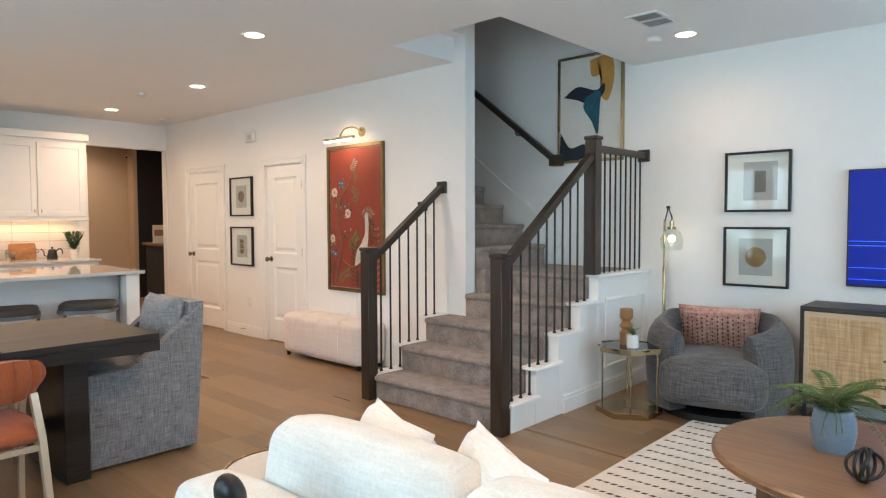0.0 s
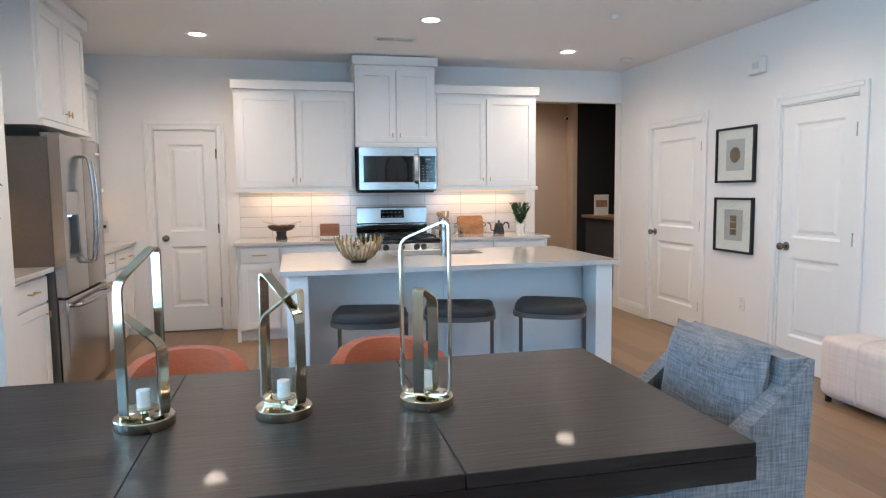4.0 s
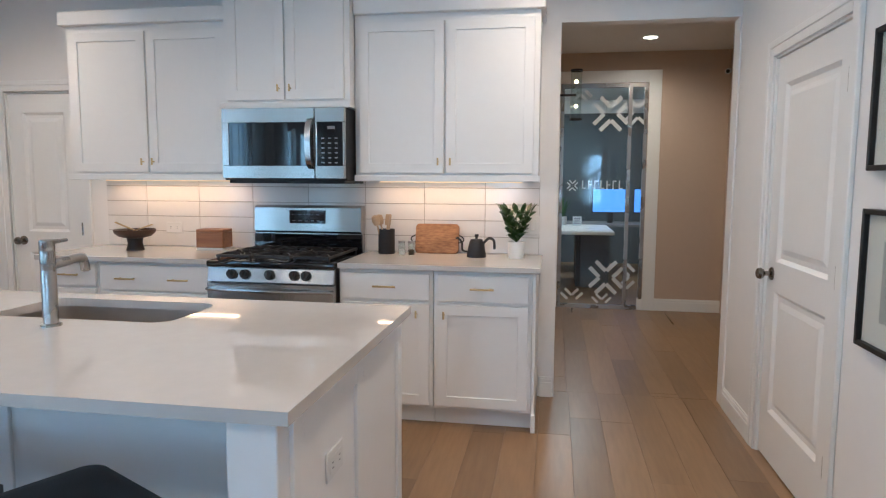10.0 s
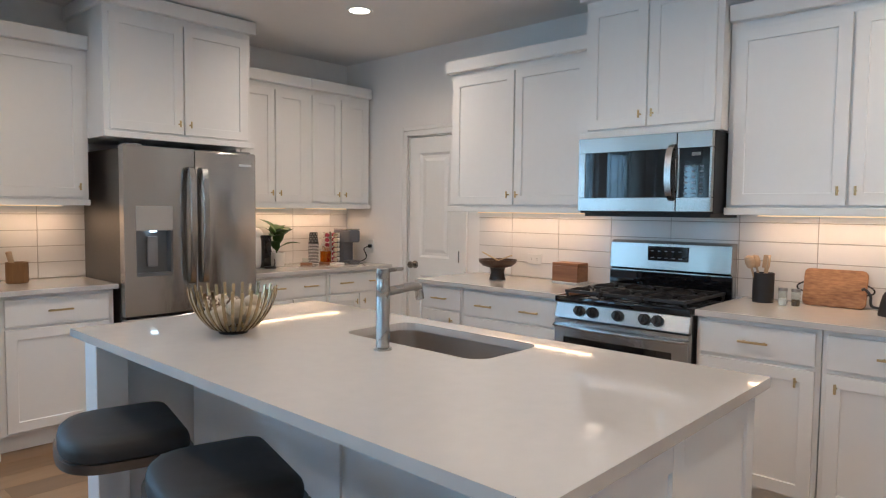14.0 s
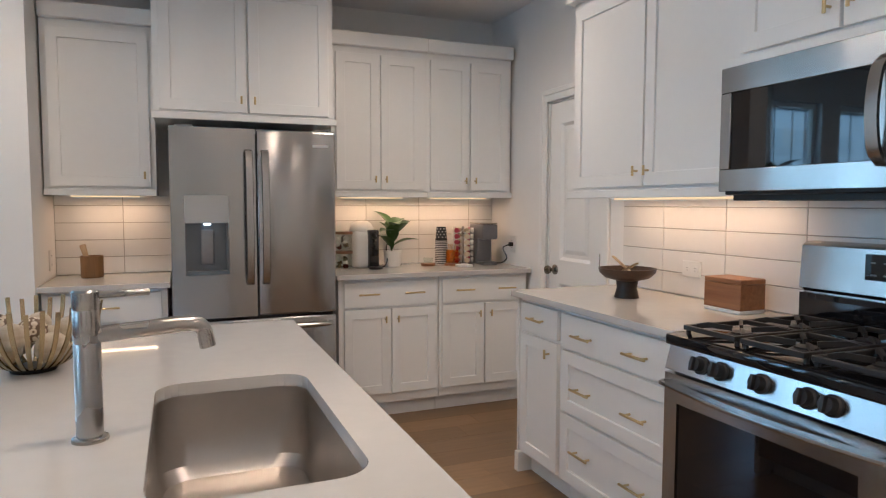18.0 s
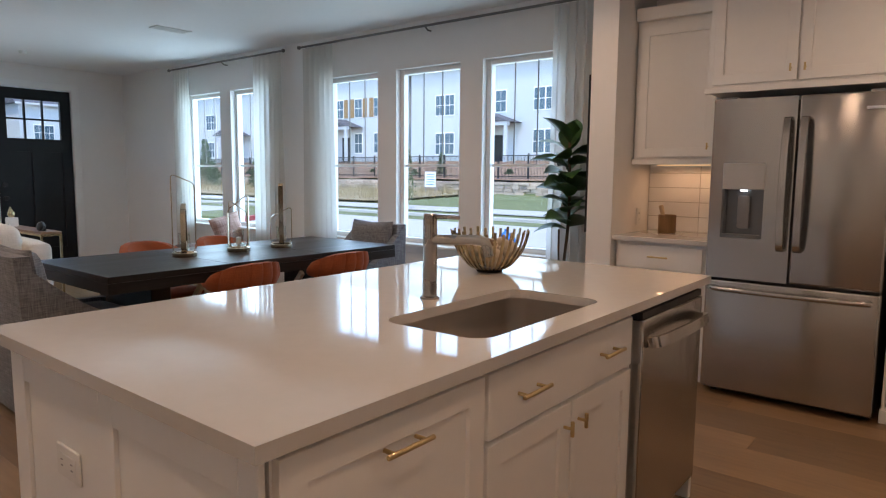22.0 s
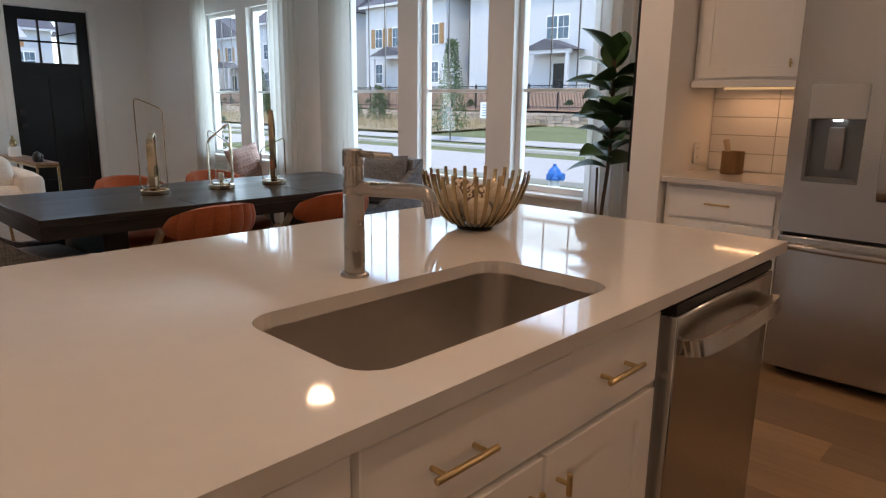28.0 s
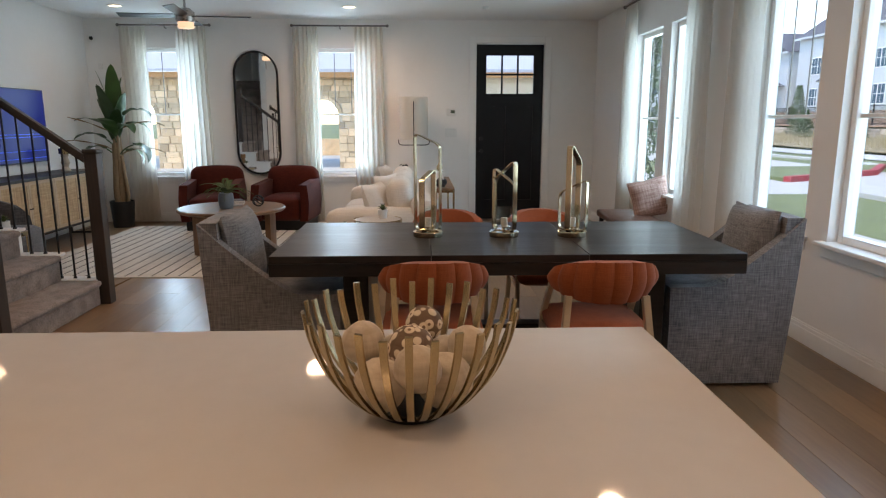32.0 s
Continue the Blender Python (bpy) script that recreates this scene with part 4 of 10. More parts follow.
# wall cabinets on the range wall
def wall_unit(name, label, m, w, z0, z1, d, n, crown_h=0.085, sides=(True, True), rail=True, light=False):
    c = thing(name, label, "cabinet", m, "kitchen wall cabinets")
    bm = bmesh.new()
    box(bm, 0, 0, z0, w, d, z1, 0.001)
    part("body", bm, CAB, c, smooth=False)
    fw = (w - 0.03 * 2 - 0.012 * (n - 1)) / n
    for i in range(n):
        x0 = 0.03 + i * (fw + 0.012)
        f = part("door", shaker(fw, z1 - z0 - 0.10 if rail else z1 - z0 - 0.05), CAB, c, smooth=False)
        f.location = (x0, -0.0005, z0 + (0.045 if rail else 0.025))
        if n == 1:
            kx = fw - 0.03
        else:
            kx = fw - 0.03 if i % 2 == 0 else 0.03
        t_knob(f, kx, 0.065)
    if rail:
        part("light_rail", one(-0.012 if sides[0] else 0, -0.032, z0 - 0.005, w + (0.012 if sides[1] else 0), 0.0, z0 + 0.032, 0.003), CAB, c, smooth=False)
    crown("crown", c, w, d, z1 - 0.012, z1 + crown_h - 0.012, sides=sides)
    if light:
        part("led_strip", one(0.1, d * 0.55, z0 - 0.012, w - 0.1, d * 0.55 + 0.02, z0 - 0.0005), WARM, c, "warm glowing strip light")
    return c


wall_unit("wall_cabinet", "white shaker double-door wall cabinet", backwall(2.16, -7.605), 1.12, 1.375, 2.345, 0.325, 2, sides=(True, False), light=True)
wall_unit("wall_cabinet", "white shaker double-door wall cabinet", backwall(4.07, -7.605), 1.085, 1.375, 2.345, 0.325, 2, sides=(False, True), light=True)
wall_unit("hood_cabinet", "tall white shaker wall cabinet over the microwave", backwall(3.285, -7.515), 0.78, 1.80, 2.585, 0.415, 2, crown_h=0.085)

# microwave over the range
mw = thing("microwave", "stainless steel over-the-range microwave with black glass door", "microwave", pose(-7.46, 3.30, 1.372, 0, 0, 90))
part("body", one(0, 0.0, 0, 0.76, 0.46, 0.42, 0.004), BLACK, mw)
bm = bmesh.new()
for x0, x1, z0, z1 in ((0.002, 0.575, 0.335, 0.418), (0.002, 0.575, 0.012, 0.085), (0.002, 0.045, 0.085, 0.335), (0.525, 0.575, 0.085, 0.335)):
    box(bm, x0, -0.03, z0, x1, 0.0, z1, 0.002)
part("door_frame", bm, STEEL, mw)
part("door_glass", one(0.043, -0.024, 0.083, 0.527, -0.002, 0.337), BGLASS, mw, "black glass window")
bm = bmesh.new()
for x0, x1, z0, z1 in ((0.579, 0.758, 0.335, 0.418), (0.579, 0.758, 0.012, 0.085), (0.579, 0.592, 0.085, 0.335), (0.745, 0.758, 0.085, 0.335)):
    box(bm, x0, -0.03, z0, x1, 0.0, z1, 0.002)
part("panel_frame", bm, STEEL, mw)
part("control_panel", one(0.590, -0.026, 0.083, 0.747, -0.002, 0.337), BGLASS, mw)
bm = bmesh.new()
for i in range(3):
    for j in range(6):
        box(bm, 0.618 + i * 0.04, -0.0275, 0.10 + j * 0.028, 0.635 + i * 0.04, -0.0255, 0.106 + j * 0.028)
box(bm, 0.655, -0.0275, 0.295, 0.70, -0.0255, 0.312)
tagged(part("keypad_marks", bm, GREYP, mw), kind="stuff")
bm = bmesh.new()
sweep(bm, smooth_path([(0.556, -0.026, 0.07), (0.552, -0.06, 0.11), (0.550, -0.072, 0.21), (0.552, -0.06, 0.315), (0.556, -0.026, 0.355)], 5), prof=[(-0.018, -0.005), (0.018, -0.005), (0.018, 0.005), (-0.018, 0.005)])
part("handle", bm, STEEL, mw, "curved steel handle")
part("vent_base", one(0.02, 0.02, -0.018, 0.74, 0.40, 0.0), BLACK, mw)

# gas range
rg = thing("gas_range", "stainless steel gas range with black grates and knobs", "range", pose(-7.245, 3.287, 0, 0, 0, 90))
RW = 0.765
part("body", one(0.004, 0.03, 0.06, RW - 0.004, 0.655, 0.885, 0.003), GUN, rg)
part("kick", one(0.03, 0.06, 0.0, RW - 0.03, 0.6, 0.06), BLACK, rg)
part("warming_drawer", one(0.004, -0.005, 0.075, RW - 0.004, 0.03, 0.245, 0.004), STEEL, rg)
bm = bmesh.new()
fr_ = []
for y in (-0.012, 0.03):
    fr_.append([bm.verts.new((x, y, z)) for x, z in ((0.004, 0.255), (RW - 0.004, 0.255), (RW - 0.004, 0.785), (0.004, 0.785))])
    fr_.append([bm.verts.new((x, y, z)) for x, z in ((0.062, 0.325), (RW - 0.085, 0.325), (RW - 0.085, 0.69), (0.062, 0.69))])
for a, c in ((0, 1), (2, 3), (0, 2), (1, 3)):
    for i in range(4):
        j = (i + 1) % 4
        bm.faces.new([fr_[a][i], fr_[a][j], fr_[c][j], fr_[c][i]])
bmesh.ops.recalc_face_normals(bm, faces=bm.faces)
part("oven_door", bm, STEEL, rg, smooth=False)
part("oven_glass", one(0.060, -0.006, 0.323, RW - 0.083, 0.02, 0.692), BGLASS, rg, "black oven window")
bm = bmesh.new()
sweep(bm, smooth_path([(0.02, -0.012, 0.752), (0.05, -0.028, 0.752), (RW / 2, -0.06, 0.752), (RW - 0.05, -0.028, 0.752), (RW - 0.02, -0.012, 0.752)], 6), prof=[(-0.020, -0.006), (0.020, -0.006), (0.022, 0.0), (0.020, 0.006), (-0.020, 0.006), (-0.022, 0.0)])
part("oven_handle", bm, STEEL, rg, "curved steel bar handle")
bm = bmesh.new()
grid(bm, 1, 1, lambda u, v, o: (0.004 + u * (RW - 0.008), -0.012 + 0.022 * v + o, 0.796 + 0.080 * v), 0.03)
part("control_panel", bm, STEEL, rg)
for x in (0.155, 0.235, 0.383, 0.53, 0.60):
    bm = bmesh.new()
    lathe(bm, [(0, 0), (0.029, 0), (0.029, 0.008), (0.023, 0.012), (0.021, 0.034), (0, 0.036)], 20)
    box(bm, -0.006, -0.022, 0.03, 0.006, 0.022, 0.048, 0.002)
    k = part("knob", bm, IRON, rg, "black plastic control knob")
    k.matrix_basis = pose(x, 0.0, 0.837, 75, 0, 0)
bm = bmesh.new()
box(bm, 0.0, -0.012, 0.877, RW, 0.60, 0.914, 0.008, 2)
part("cooktop", bm, BGLASS, rg)
for gx in (0.04, 0.275, 0.51):
    bm = bmesh.new()
    w = 0.215
    zt = 0.945
    for y in (0.035, 0.30, 0.565):
        box(bm, gx, y - 0.007, zt - 0.016, gx + w, y + 0.007, zt, 0.002)
    for x in (gx, gx + w - 0.014):
        box(bm, x, 0.035, zt - 0.016, x + 0.014, 0.565, zt, 0.002)
    for cy in (0.17, 0.43):
        for a in range(4):
            d = Vector((math.cos(radians(45 + 90 * a)), math.sin(radians(45 + 90 * a)), 0))
            c = Vector((gx + w / 2, cy, zt - 0.006))
            sweep(bm, [c + d * 0.028, c + d * 0.10 + Vector((0, 0, 0.008)), c + d * 0.135], prof=[(-0.005, -0.008), (0.005, -0.008), (0.005, 0.008), (-0.005, 0.008)])
    for x in (gx + 0.007, gx + w - 0.007):
        for y in (0.045, 0.555):
            cyl(bm, (x, y, 0.911), (x, y, zt - 0.01), 0.008, seg=8)
    part("grate", bm, IRON, rg, "black cast iron grate")
    for cy in (0.17, 0.43):
        bm = bmesh.new()
        lathe(bm, [(0.05, 0.0), (0.05, 0.006), (0.04, 0.012), (0.034, 0.014), (0.034, 0.02), (0, 0.021)], 18, (gx + w / 2, cy, 0.911))
        part("burner", bm, IRON, rg)
bm = bmesh.new()
prof = [(0.60, 0.90), (0.60, 1.03), (0.575, 1.045), (0.585, 1.195), (0.61, 1.21), (0.665, 1.21), (0.665, 0.90)]
vs = [[bm.verts.new((x, y, z)) for y, z in prof] for x in (0.02, RW - 0.02)]
bm.faces.new(vs[0])
bm.faces.new(vs[1][::-1])
for i in range(len(prof)):
    j = (i + 1) % len(prof)
    bm.faces.new([vs[0][i], vs[0][j], vs[1][j], vs[1][i]])
part("backguard", bm, STEEL, rg)
part("backguard_base", one(0.015, 0.585, 0.905, RW - 0.015, 0.602, 1.025), BGLASS, rg)
bm = bmesh.new()
box(bm, 0.265, 0.571, 1.095, 0.505, 0.585, 1.18, 0.001)
part("display", bm, BGLASS, rg, "black clock display")
bm = bmesh.new()
for i in range(5):
    box(bm, 0.285 + i * 0.042, 0.5695, 1.11, 0.305 + i * 0.042, 0.572, 1.115)
    box(bm, 0.285 + i * 0.042, 0.5695, 1.15, 0.30 + i * 0.042, 0.572, 1.155)
tagged(part("display_marks", bm, GREYP, rg), kind="stuff")

# fridge wall, facing +y
def fridgewall(x, y=1.14):
    return pose(x, y, 0, 0, 0, 180)


for x in (-6.635, -7.275):
    ww = 0.635 if x > -7 else 0.64
    cabinet("base_cabinet", "white shaker base cabinet with wide drawer and two doors", fridgewall(x), ww, 0.884, 0.56,
            [("drawer", 0.02, 0.71, ww - 0.02, 0.862, [("bar", 0.17, 0.79), ("bar", ww - 0.17, 0.79)]),
             ("door", 0.02, 0.16, ww / 2 - 0.005, 0.695, [("knob", ww / 2 - 0.04, 0.63)]), ("door", ww / 2 + 0.005, 0.16, ww - 0.02, 0.695, [("knob", ww / 2 + 0.04, 0.63)])], 0.1)
solid("gable_board", box(box(bmesh.new(), -6.634, 0.575, 0, -6.618, 1.16, 0.884, 0.002), -6.66, 1.08, 0, -6.612, 1.175, 0.075, 0.003), CAB, "white painted panel beside the fridge", "panel")
worktop("worktop", -7.925, 0.575, -6.605, 1.19, "polished white quartz coffee counter")
for x in (-6.64, -7.275):
    wall_unit("wall_cabinet", "white shaker double-door wall cabinet over coffee counter", fridgewall(x, 0.90), 0.635, 1.39, 2.345, 0.325, 2, sides=(False, False), light=True)
wall_unit("fridge_cabinet", "white shaker double-door cabinet above the fridge", fridgewall(-5.63, 1.17), 0.965, 1.80, 2.585, 0.6, 2)
cabinet("base_cabinet", "white shaker base cabinet in the nook beside the fridge", fridgewall(-5.075, 1.14), 0.60, 0.884, 0.56,
        [("drawer", 0.03, 0.71, 0.57, 0.862, [("bar", 0.30, 0.79)]), ("door", 0.03, 0.12, 0.57, 0.695, [("knob", 0.52, 0.63)])], 0.1)
worktop("worktop", -5.69, 0.575, -5.063, 1.19, "polished white quartz worktop in the nook")
wall_unit("wall_cabinet", "white shaker single-door wall cabinet in the nook", fridgewall(-5.07, 0.90), 0.56, 1.39, 2.345, 0.325, 1, sides=(False, False), light=True)

# refrigerator
fr = thing("refrigerator", "stainless steel French door refrigerator with ice dispenser", "refrigerator", fridgewall(-5.70, 1.19))
FW = 0.885
part("case", one(0.003, 0.0, 0.02, FW - 0.003, 0.60, 1.735, 0.004), GUN, fr, smooth=False)


def fdoor(name, x0, z0, x1, z1, hole=None):
    bm = bmesh.new()
    if hole:
        a, c, e, g = hole
        for q in ((x0, z0, a, z1), (c, z0, x1, z1), (a, z0, c, e), (a, g, c, z1)):
            box(bm, q[0], -0.07, q[1], q[2], -0.004, q[3])
    else:
        box(bm, x0, -0.07, z0, x1, -0.004, z1, 0.012, 3)
    return part(name, bm, STEEL, fr)


fdoor("door", 0.0, 0.715, 0.439, 1.75, (0.07, 0.295, 0.955, 1.385))
fdoor("door", 0.446, 0.715, FW, 1.75)
fdoor("freezer_drawer", 0.0, 0.045, FW, 0.70)
part("gasket", one(0.01, -0.03, 0.70, FW - 0.01, -0.006, 0.715), BLACK, fr)
bm = bmesh.new()
box(bm, 0.068, -0.073, 1.235, 0.297, -0.03, 1.387, 0.004)
part("dispenser_display", bm, surf("silver_panel", (0.50, 0.50, 0.49), 0.35, 0.6, var=0.02), fr)
DG = surf("dispenser_grey", (0.17, 0.18, 0.19), 0.35, 0.5, var=0.04)
bm = bmesh.new()
box(bm, 0.07, -0.012, 0.955, 0.295, -0.006, 1.24)
box(bm, 0.07, -0.07, 0.953, 0.295, -0.01, 0.975, 0.002)
box(bm, 0.07, -0.066, 0.97, 0.082, -0.01, 1.24)
box(bm, 0.283, -0.066, 0.97, 0.295, -0.01, 1.24)
part("dispenser_niche", bm, DG, fr)
part("dispenser_paddle", one(0.15, -0.04, 1.01, 0.215, -0.02, 1.20, 0.008, 2), GREYP, fr)
part("dispenser_light", one(0.165, -0.055, 1.225, 0.20, -0.035, 1.234), glow("dispenser_glow", (0.8, 0.9, 1.0), 0.7), fr)
for x, s in ((0.40, -1), (0.485, 1)):
    bm = bmesh.new()
    sweep(bm, smooth_path([(x, -0.07, 0.90), (x, -0.125, 0.94), (x + 0.0 * s, -0.145, 1.26), (x, -0.125, 1.59), (x, -0.07, 1.63)], 5), prof=[(-0.017, -0.008), (0.017, -0.008), (0.02, 0.0), (0.017, 0.008), (-0.017, 0.008), (-0.02, 0)])
    part("handle", bm, STEEL, fr, "long curved steel handle")
bm = bmesh.new()
sweep(bm, smooth_path([(0.05, -0.07, 0.655), (0.08, -0.12, 0.655), (0.44, -0.14, 0.655), (FW - 0.08, -0.12, 0.655), (FW - 0.05, -0.07, 0.655)], 5), 0.015, seg=10)
part("handle", bm, STEEL, fr, "long curved steel handle")
part("badge", one(0.755, -0.074, 1.66, 0.845, -0.0695, 1.675), surf("badge", (0.75, 0.75, 0.75), 0.3, 0.8), fr)
part("hinge_cover", one(0.03, -0.05, 1.735, 0.12, 0.05, 1.762, 0.004), GREYP, fr)
part("hinge_cover", one(FW - 0.12, -0.05, 1.735, FW - 0.03, 0.05, 1.762, 0.004), GREYP, fr)
for x in (0.05, FW - 0.05):
    part("foot", cyl(bmesh.new(), (x, 0.05, 0), (x, 0.05, 0.03), 0.02), BLACK, fr)

# island
isl = thing("kitchen_island", "white panelled kitchen island with cabinets and seating overhang", "island", pose(0, 0, 0))
bm = bmesh.new()
for q in ((-6.07, 4.05, -5.44, 4.68), (-6.07, 2.66, -6.03, 4.05), (-5.64, 2.66, -5.44, 4.05), (-6.03, 2.66, -5.64, 3.33)):
    box(bm, q[0], q[1], 0.1, q[2], q[3], 0.884)
box(bm, -6.01, 2.68, 0.0, -5.44, 4.66, 0.1)
part("carcass", bm, CAB, isl, smooth=False)
# back panel under the overhang with battens
bm = one(-5.442, 2.68, 0.0, -5.425, 4.66, 0.884)
part("back_panel", bm, CAB, isl, smooth=False)
for y0, y1, z0, z1 in ((3.655, 3.685, 0.26, 0.884), (2.70, 4.64, 0.0, 0.11)):
    part("batten", one(-5.4255, y0, z0, -5.412, y1, z1, 0.002), CAB, isl, smooth=False)
for y0, y1 in ((4.585, 4.70), (2.635, 2.75)):
    bm = bmesh.new()
    box(bm, -5.135, y0, 0.0, -5.02, y1, 0.884, 0.003)
    box(bm, -5.145, y0 - 0.01, 0.0, -5.01, y1 + 0.01, 0.025, 0.004)
    part("corner_post", bm, CAB, isl, smooth=False)
# end panels, each with two recessed fields
for y0, y1, s in ((4.68, 4.70, 1), (2.635, 2.66, -1)):
    yo = y1 if s > 0 else y0
    bm = one(-6.07, min(yo, yo - s * 0.012), 0.0, -5.13, max(yo, yo - s * 0.012), 0.884)
    part("end_panel", bm, CAB, isl, smooth=False)
    for x0, x1, z0, z1 in ((-6.085, -6.03, 0, 0.884), (-5.60, -5.54, 0, 0.884), (-5.135, -5.08, 0.02, 0.884), (-6.03, -5.60, 0.80, 0.884), (-6.03, -5.60, 0, 0.12), (-5.54, -5.135, 0.80, 0.884), (-5.54, -5.135, 0, 0.12)):
        bm = one(x0, min(yo, yo + s * 0.011), z0, x1, max(yo, yo + s * 0.011), z1, 0.0015)
        part("panel_rail", bm, CAB, isl, smooth=False)
# kitchen side fronts (facing -x)
def kface(y):
    return pose(-6.07, y, 0, 0, 0, -90)


for kind, ya, z0, w, z1, hs in (("bin_drawer", 4.675, 0.12, 0.56, 0.862, [("bar", 0.28, 0.80)]), ("drawer", 4.10, 0.705, 0.805, 0.862, [("bar", 0.17, 0.787), ("bar", 0.62, 0.787)]),
                                ("door", 4.10, 0.12, 0.398, 0.69, [("knob", 0.362, 0.63)]), ("door", 3.692, 0.12, 0.398, 0.69, [("knob", 0.036, 0.63)])):
    f = part(kind, shaker(w, z1 - z0), CAB, isl, smooth=False)
    f.matrix_basis = kface(ya) @ pose(0, 0, z0)
    for hk, hx, hz in hs:
        (bar_pull if hk == "bar" else t_knob)(f, hx, hz - z0)
for y0 in (2.64, 3.275, 4.66):
    bm = one(-6.10, y0, 0.0, -6.02, y0 + 0.03, 0.11, 0.002)
    part("toe_foot", bm, CAB, isl, smooth=False)
part("outlet", box(box(bmesh.new(), -5.418, 4.7, 0.612, -5.298, 4.707, 0.690, 0.003), -5.402, 4.706, 0.630, -5.314, 4.709, 0.672, 0.004), PLAST, isl, "white power outlet")
bm = bmesh.new()
for dx in (-5.384, -5.332):
    for dz in (0.643, 0.657):
        box(bm, dx - 0.005, 4.7085, dz - 0.0012, dx + 0.005, 4.7098, dz + 0.0012)
part("outlet_slots", bm, GREYP, isl)
worktop("island_worktop", -6.12, 2.59, -4.985, 4.74, "polished white quartz island worktop with sink cut-out", (-6.02, 3.36, -5.678, 4.032), 0.065)

# dishwasher
dw = thing("dishwasher", "stainless steel dishwasher built into the island", "dishwasher", kface(3.268))
part("tub", one(0.005, 0.001, 0.09, 0.595, 0.03, 0.875), BLACK, dw, smooth=False)
part("door", one(0.004, -0.045, 0.105, 0.596, 0.0, 0.845, 0.004), STEEL, dw)
part("control_strip", one(0.004, -0.04, 0.847, 0.596, 0.0, 0.872, 0.002), BLACK, dw)
bm = bmesh.new()
sweep(bm, smooth_path([(0.05, -0.045, 0.765), (0.075, -0.085, 0.775), (0.3, -0.10, 0.78), (0.525, -0.085, 0.775), (0.55, -0.045, 0.765)], 5), prof=[(-0.008, -0.018), (0.008, -0.018), (0.008, 0.018), (-0.008, 0.018)])
part("handle", bm, STEEL, dw, "curved steel pocket handle")

# sink and tap
bm = bmesh.new()
cx, cy, hx, hy = -5.849, 3.696, 0.176, 0.341
rings = []
for k, z, rr in ((1.0, 0.884, 0.065), (0.995, 0.80, 0.065), (0.97, 0.715, 0.07), (0.90, 0.69, 0.08), (0.5, 0.682, 0.08)):
    pts, r, a, c = [], rr * k, hx * k, hy * k
    for qx, qy, a0 in ((a - r, c - r, 0), (-a + r, c - r, 90), (-a + r, -c + r, 180), (a - r, -c + r, 270)):
        pts += [(cx + qx + r * math.cos(radians(a0 + 15 * i)), cy + qy + r * math.sin(radians(a0 + 15 * i)), z) for i in range(7)]
    rings.append([bm.verts.new(p) for p in pts])
for a, c in zip(rings, rings[1:]):
    for i in range(len(a)):
        j = (i + 1) % len(a)
        bm.faces.new([a[i], a[j], c[j], c[i]])
bm.faces.new(rings[-1])
sk = thing("sink", "undermount stainless steel kitchen sink, empty", "sink", pose(0, 0, 0))
part("basin", bm, STEELH, sk)
part("drain", lathe(bmesh.new(), [(0, 0.004), (0.03, 0.004), (0.042, 0.006), (0.045, 0.003), (0.045, 0)], 20, (-5.80, 3.70, 0.682)), NICKEL, sk)
fc = thing("tap", "brushed nickel single-lever kitchen tap", "tap", pose(-5.58, 3.70, 0.915, 0, 0, 0))
part("base_ring", lathe(bmesh.new(), [(0, 0), (0.031, 0), (0.031, 0.006), (0.026, 0.009), (0, 0.009)], 24), NICKEL, fc)
part("column", lathe(bmesh.new(), [(0.0225, 0.008), (0.0225, 0.175), (0.0218, 0.177), (0.0225, 0.179), (0.0225, 0.235), (0.0218, 0.237), (0.0225, 0.239), (0.0225, 0.268), (0.019, 0.272), (0, 0.272)], 24), NICKEL, fc)
bm = bmesh.new()
sweep(bm, smooth_path([(-0.012, 0.0, 0.190), (-0.09, 0.0, 0.193), (-0.16, 0.0, 0.196), (-0.195, 0.0, 0.188), (-0.207, 0.0, 0.148)], 5), 0.0155, seg=14)
part("spout", bm, NICKEL, fc)
bm = bmesh.new()
cyl(bm, (-0.015, 0.0, 0.262), (-0.105, 0.0, 0.262), 0.0075, 0.0065, seg=12, bev=0.002)
part("lever", bm, NICKEL, fc)
fc.matrix_basis = pose(-5.58, 3.70, 0.915, 0, 0, 9)

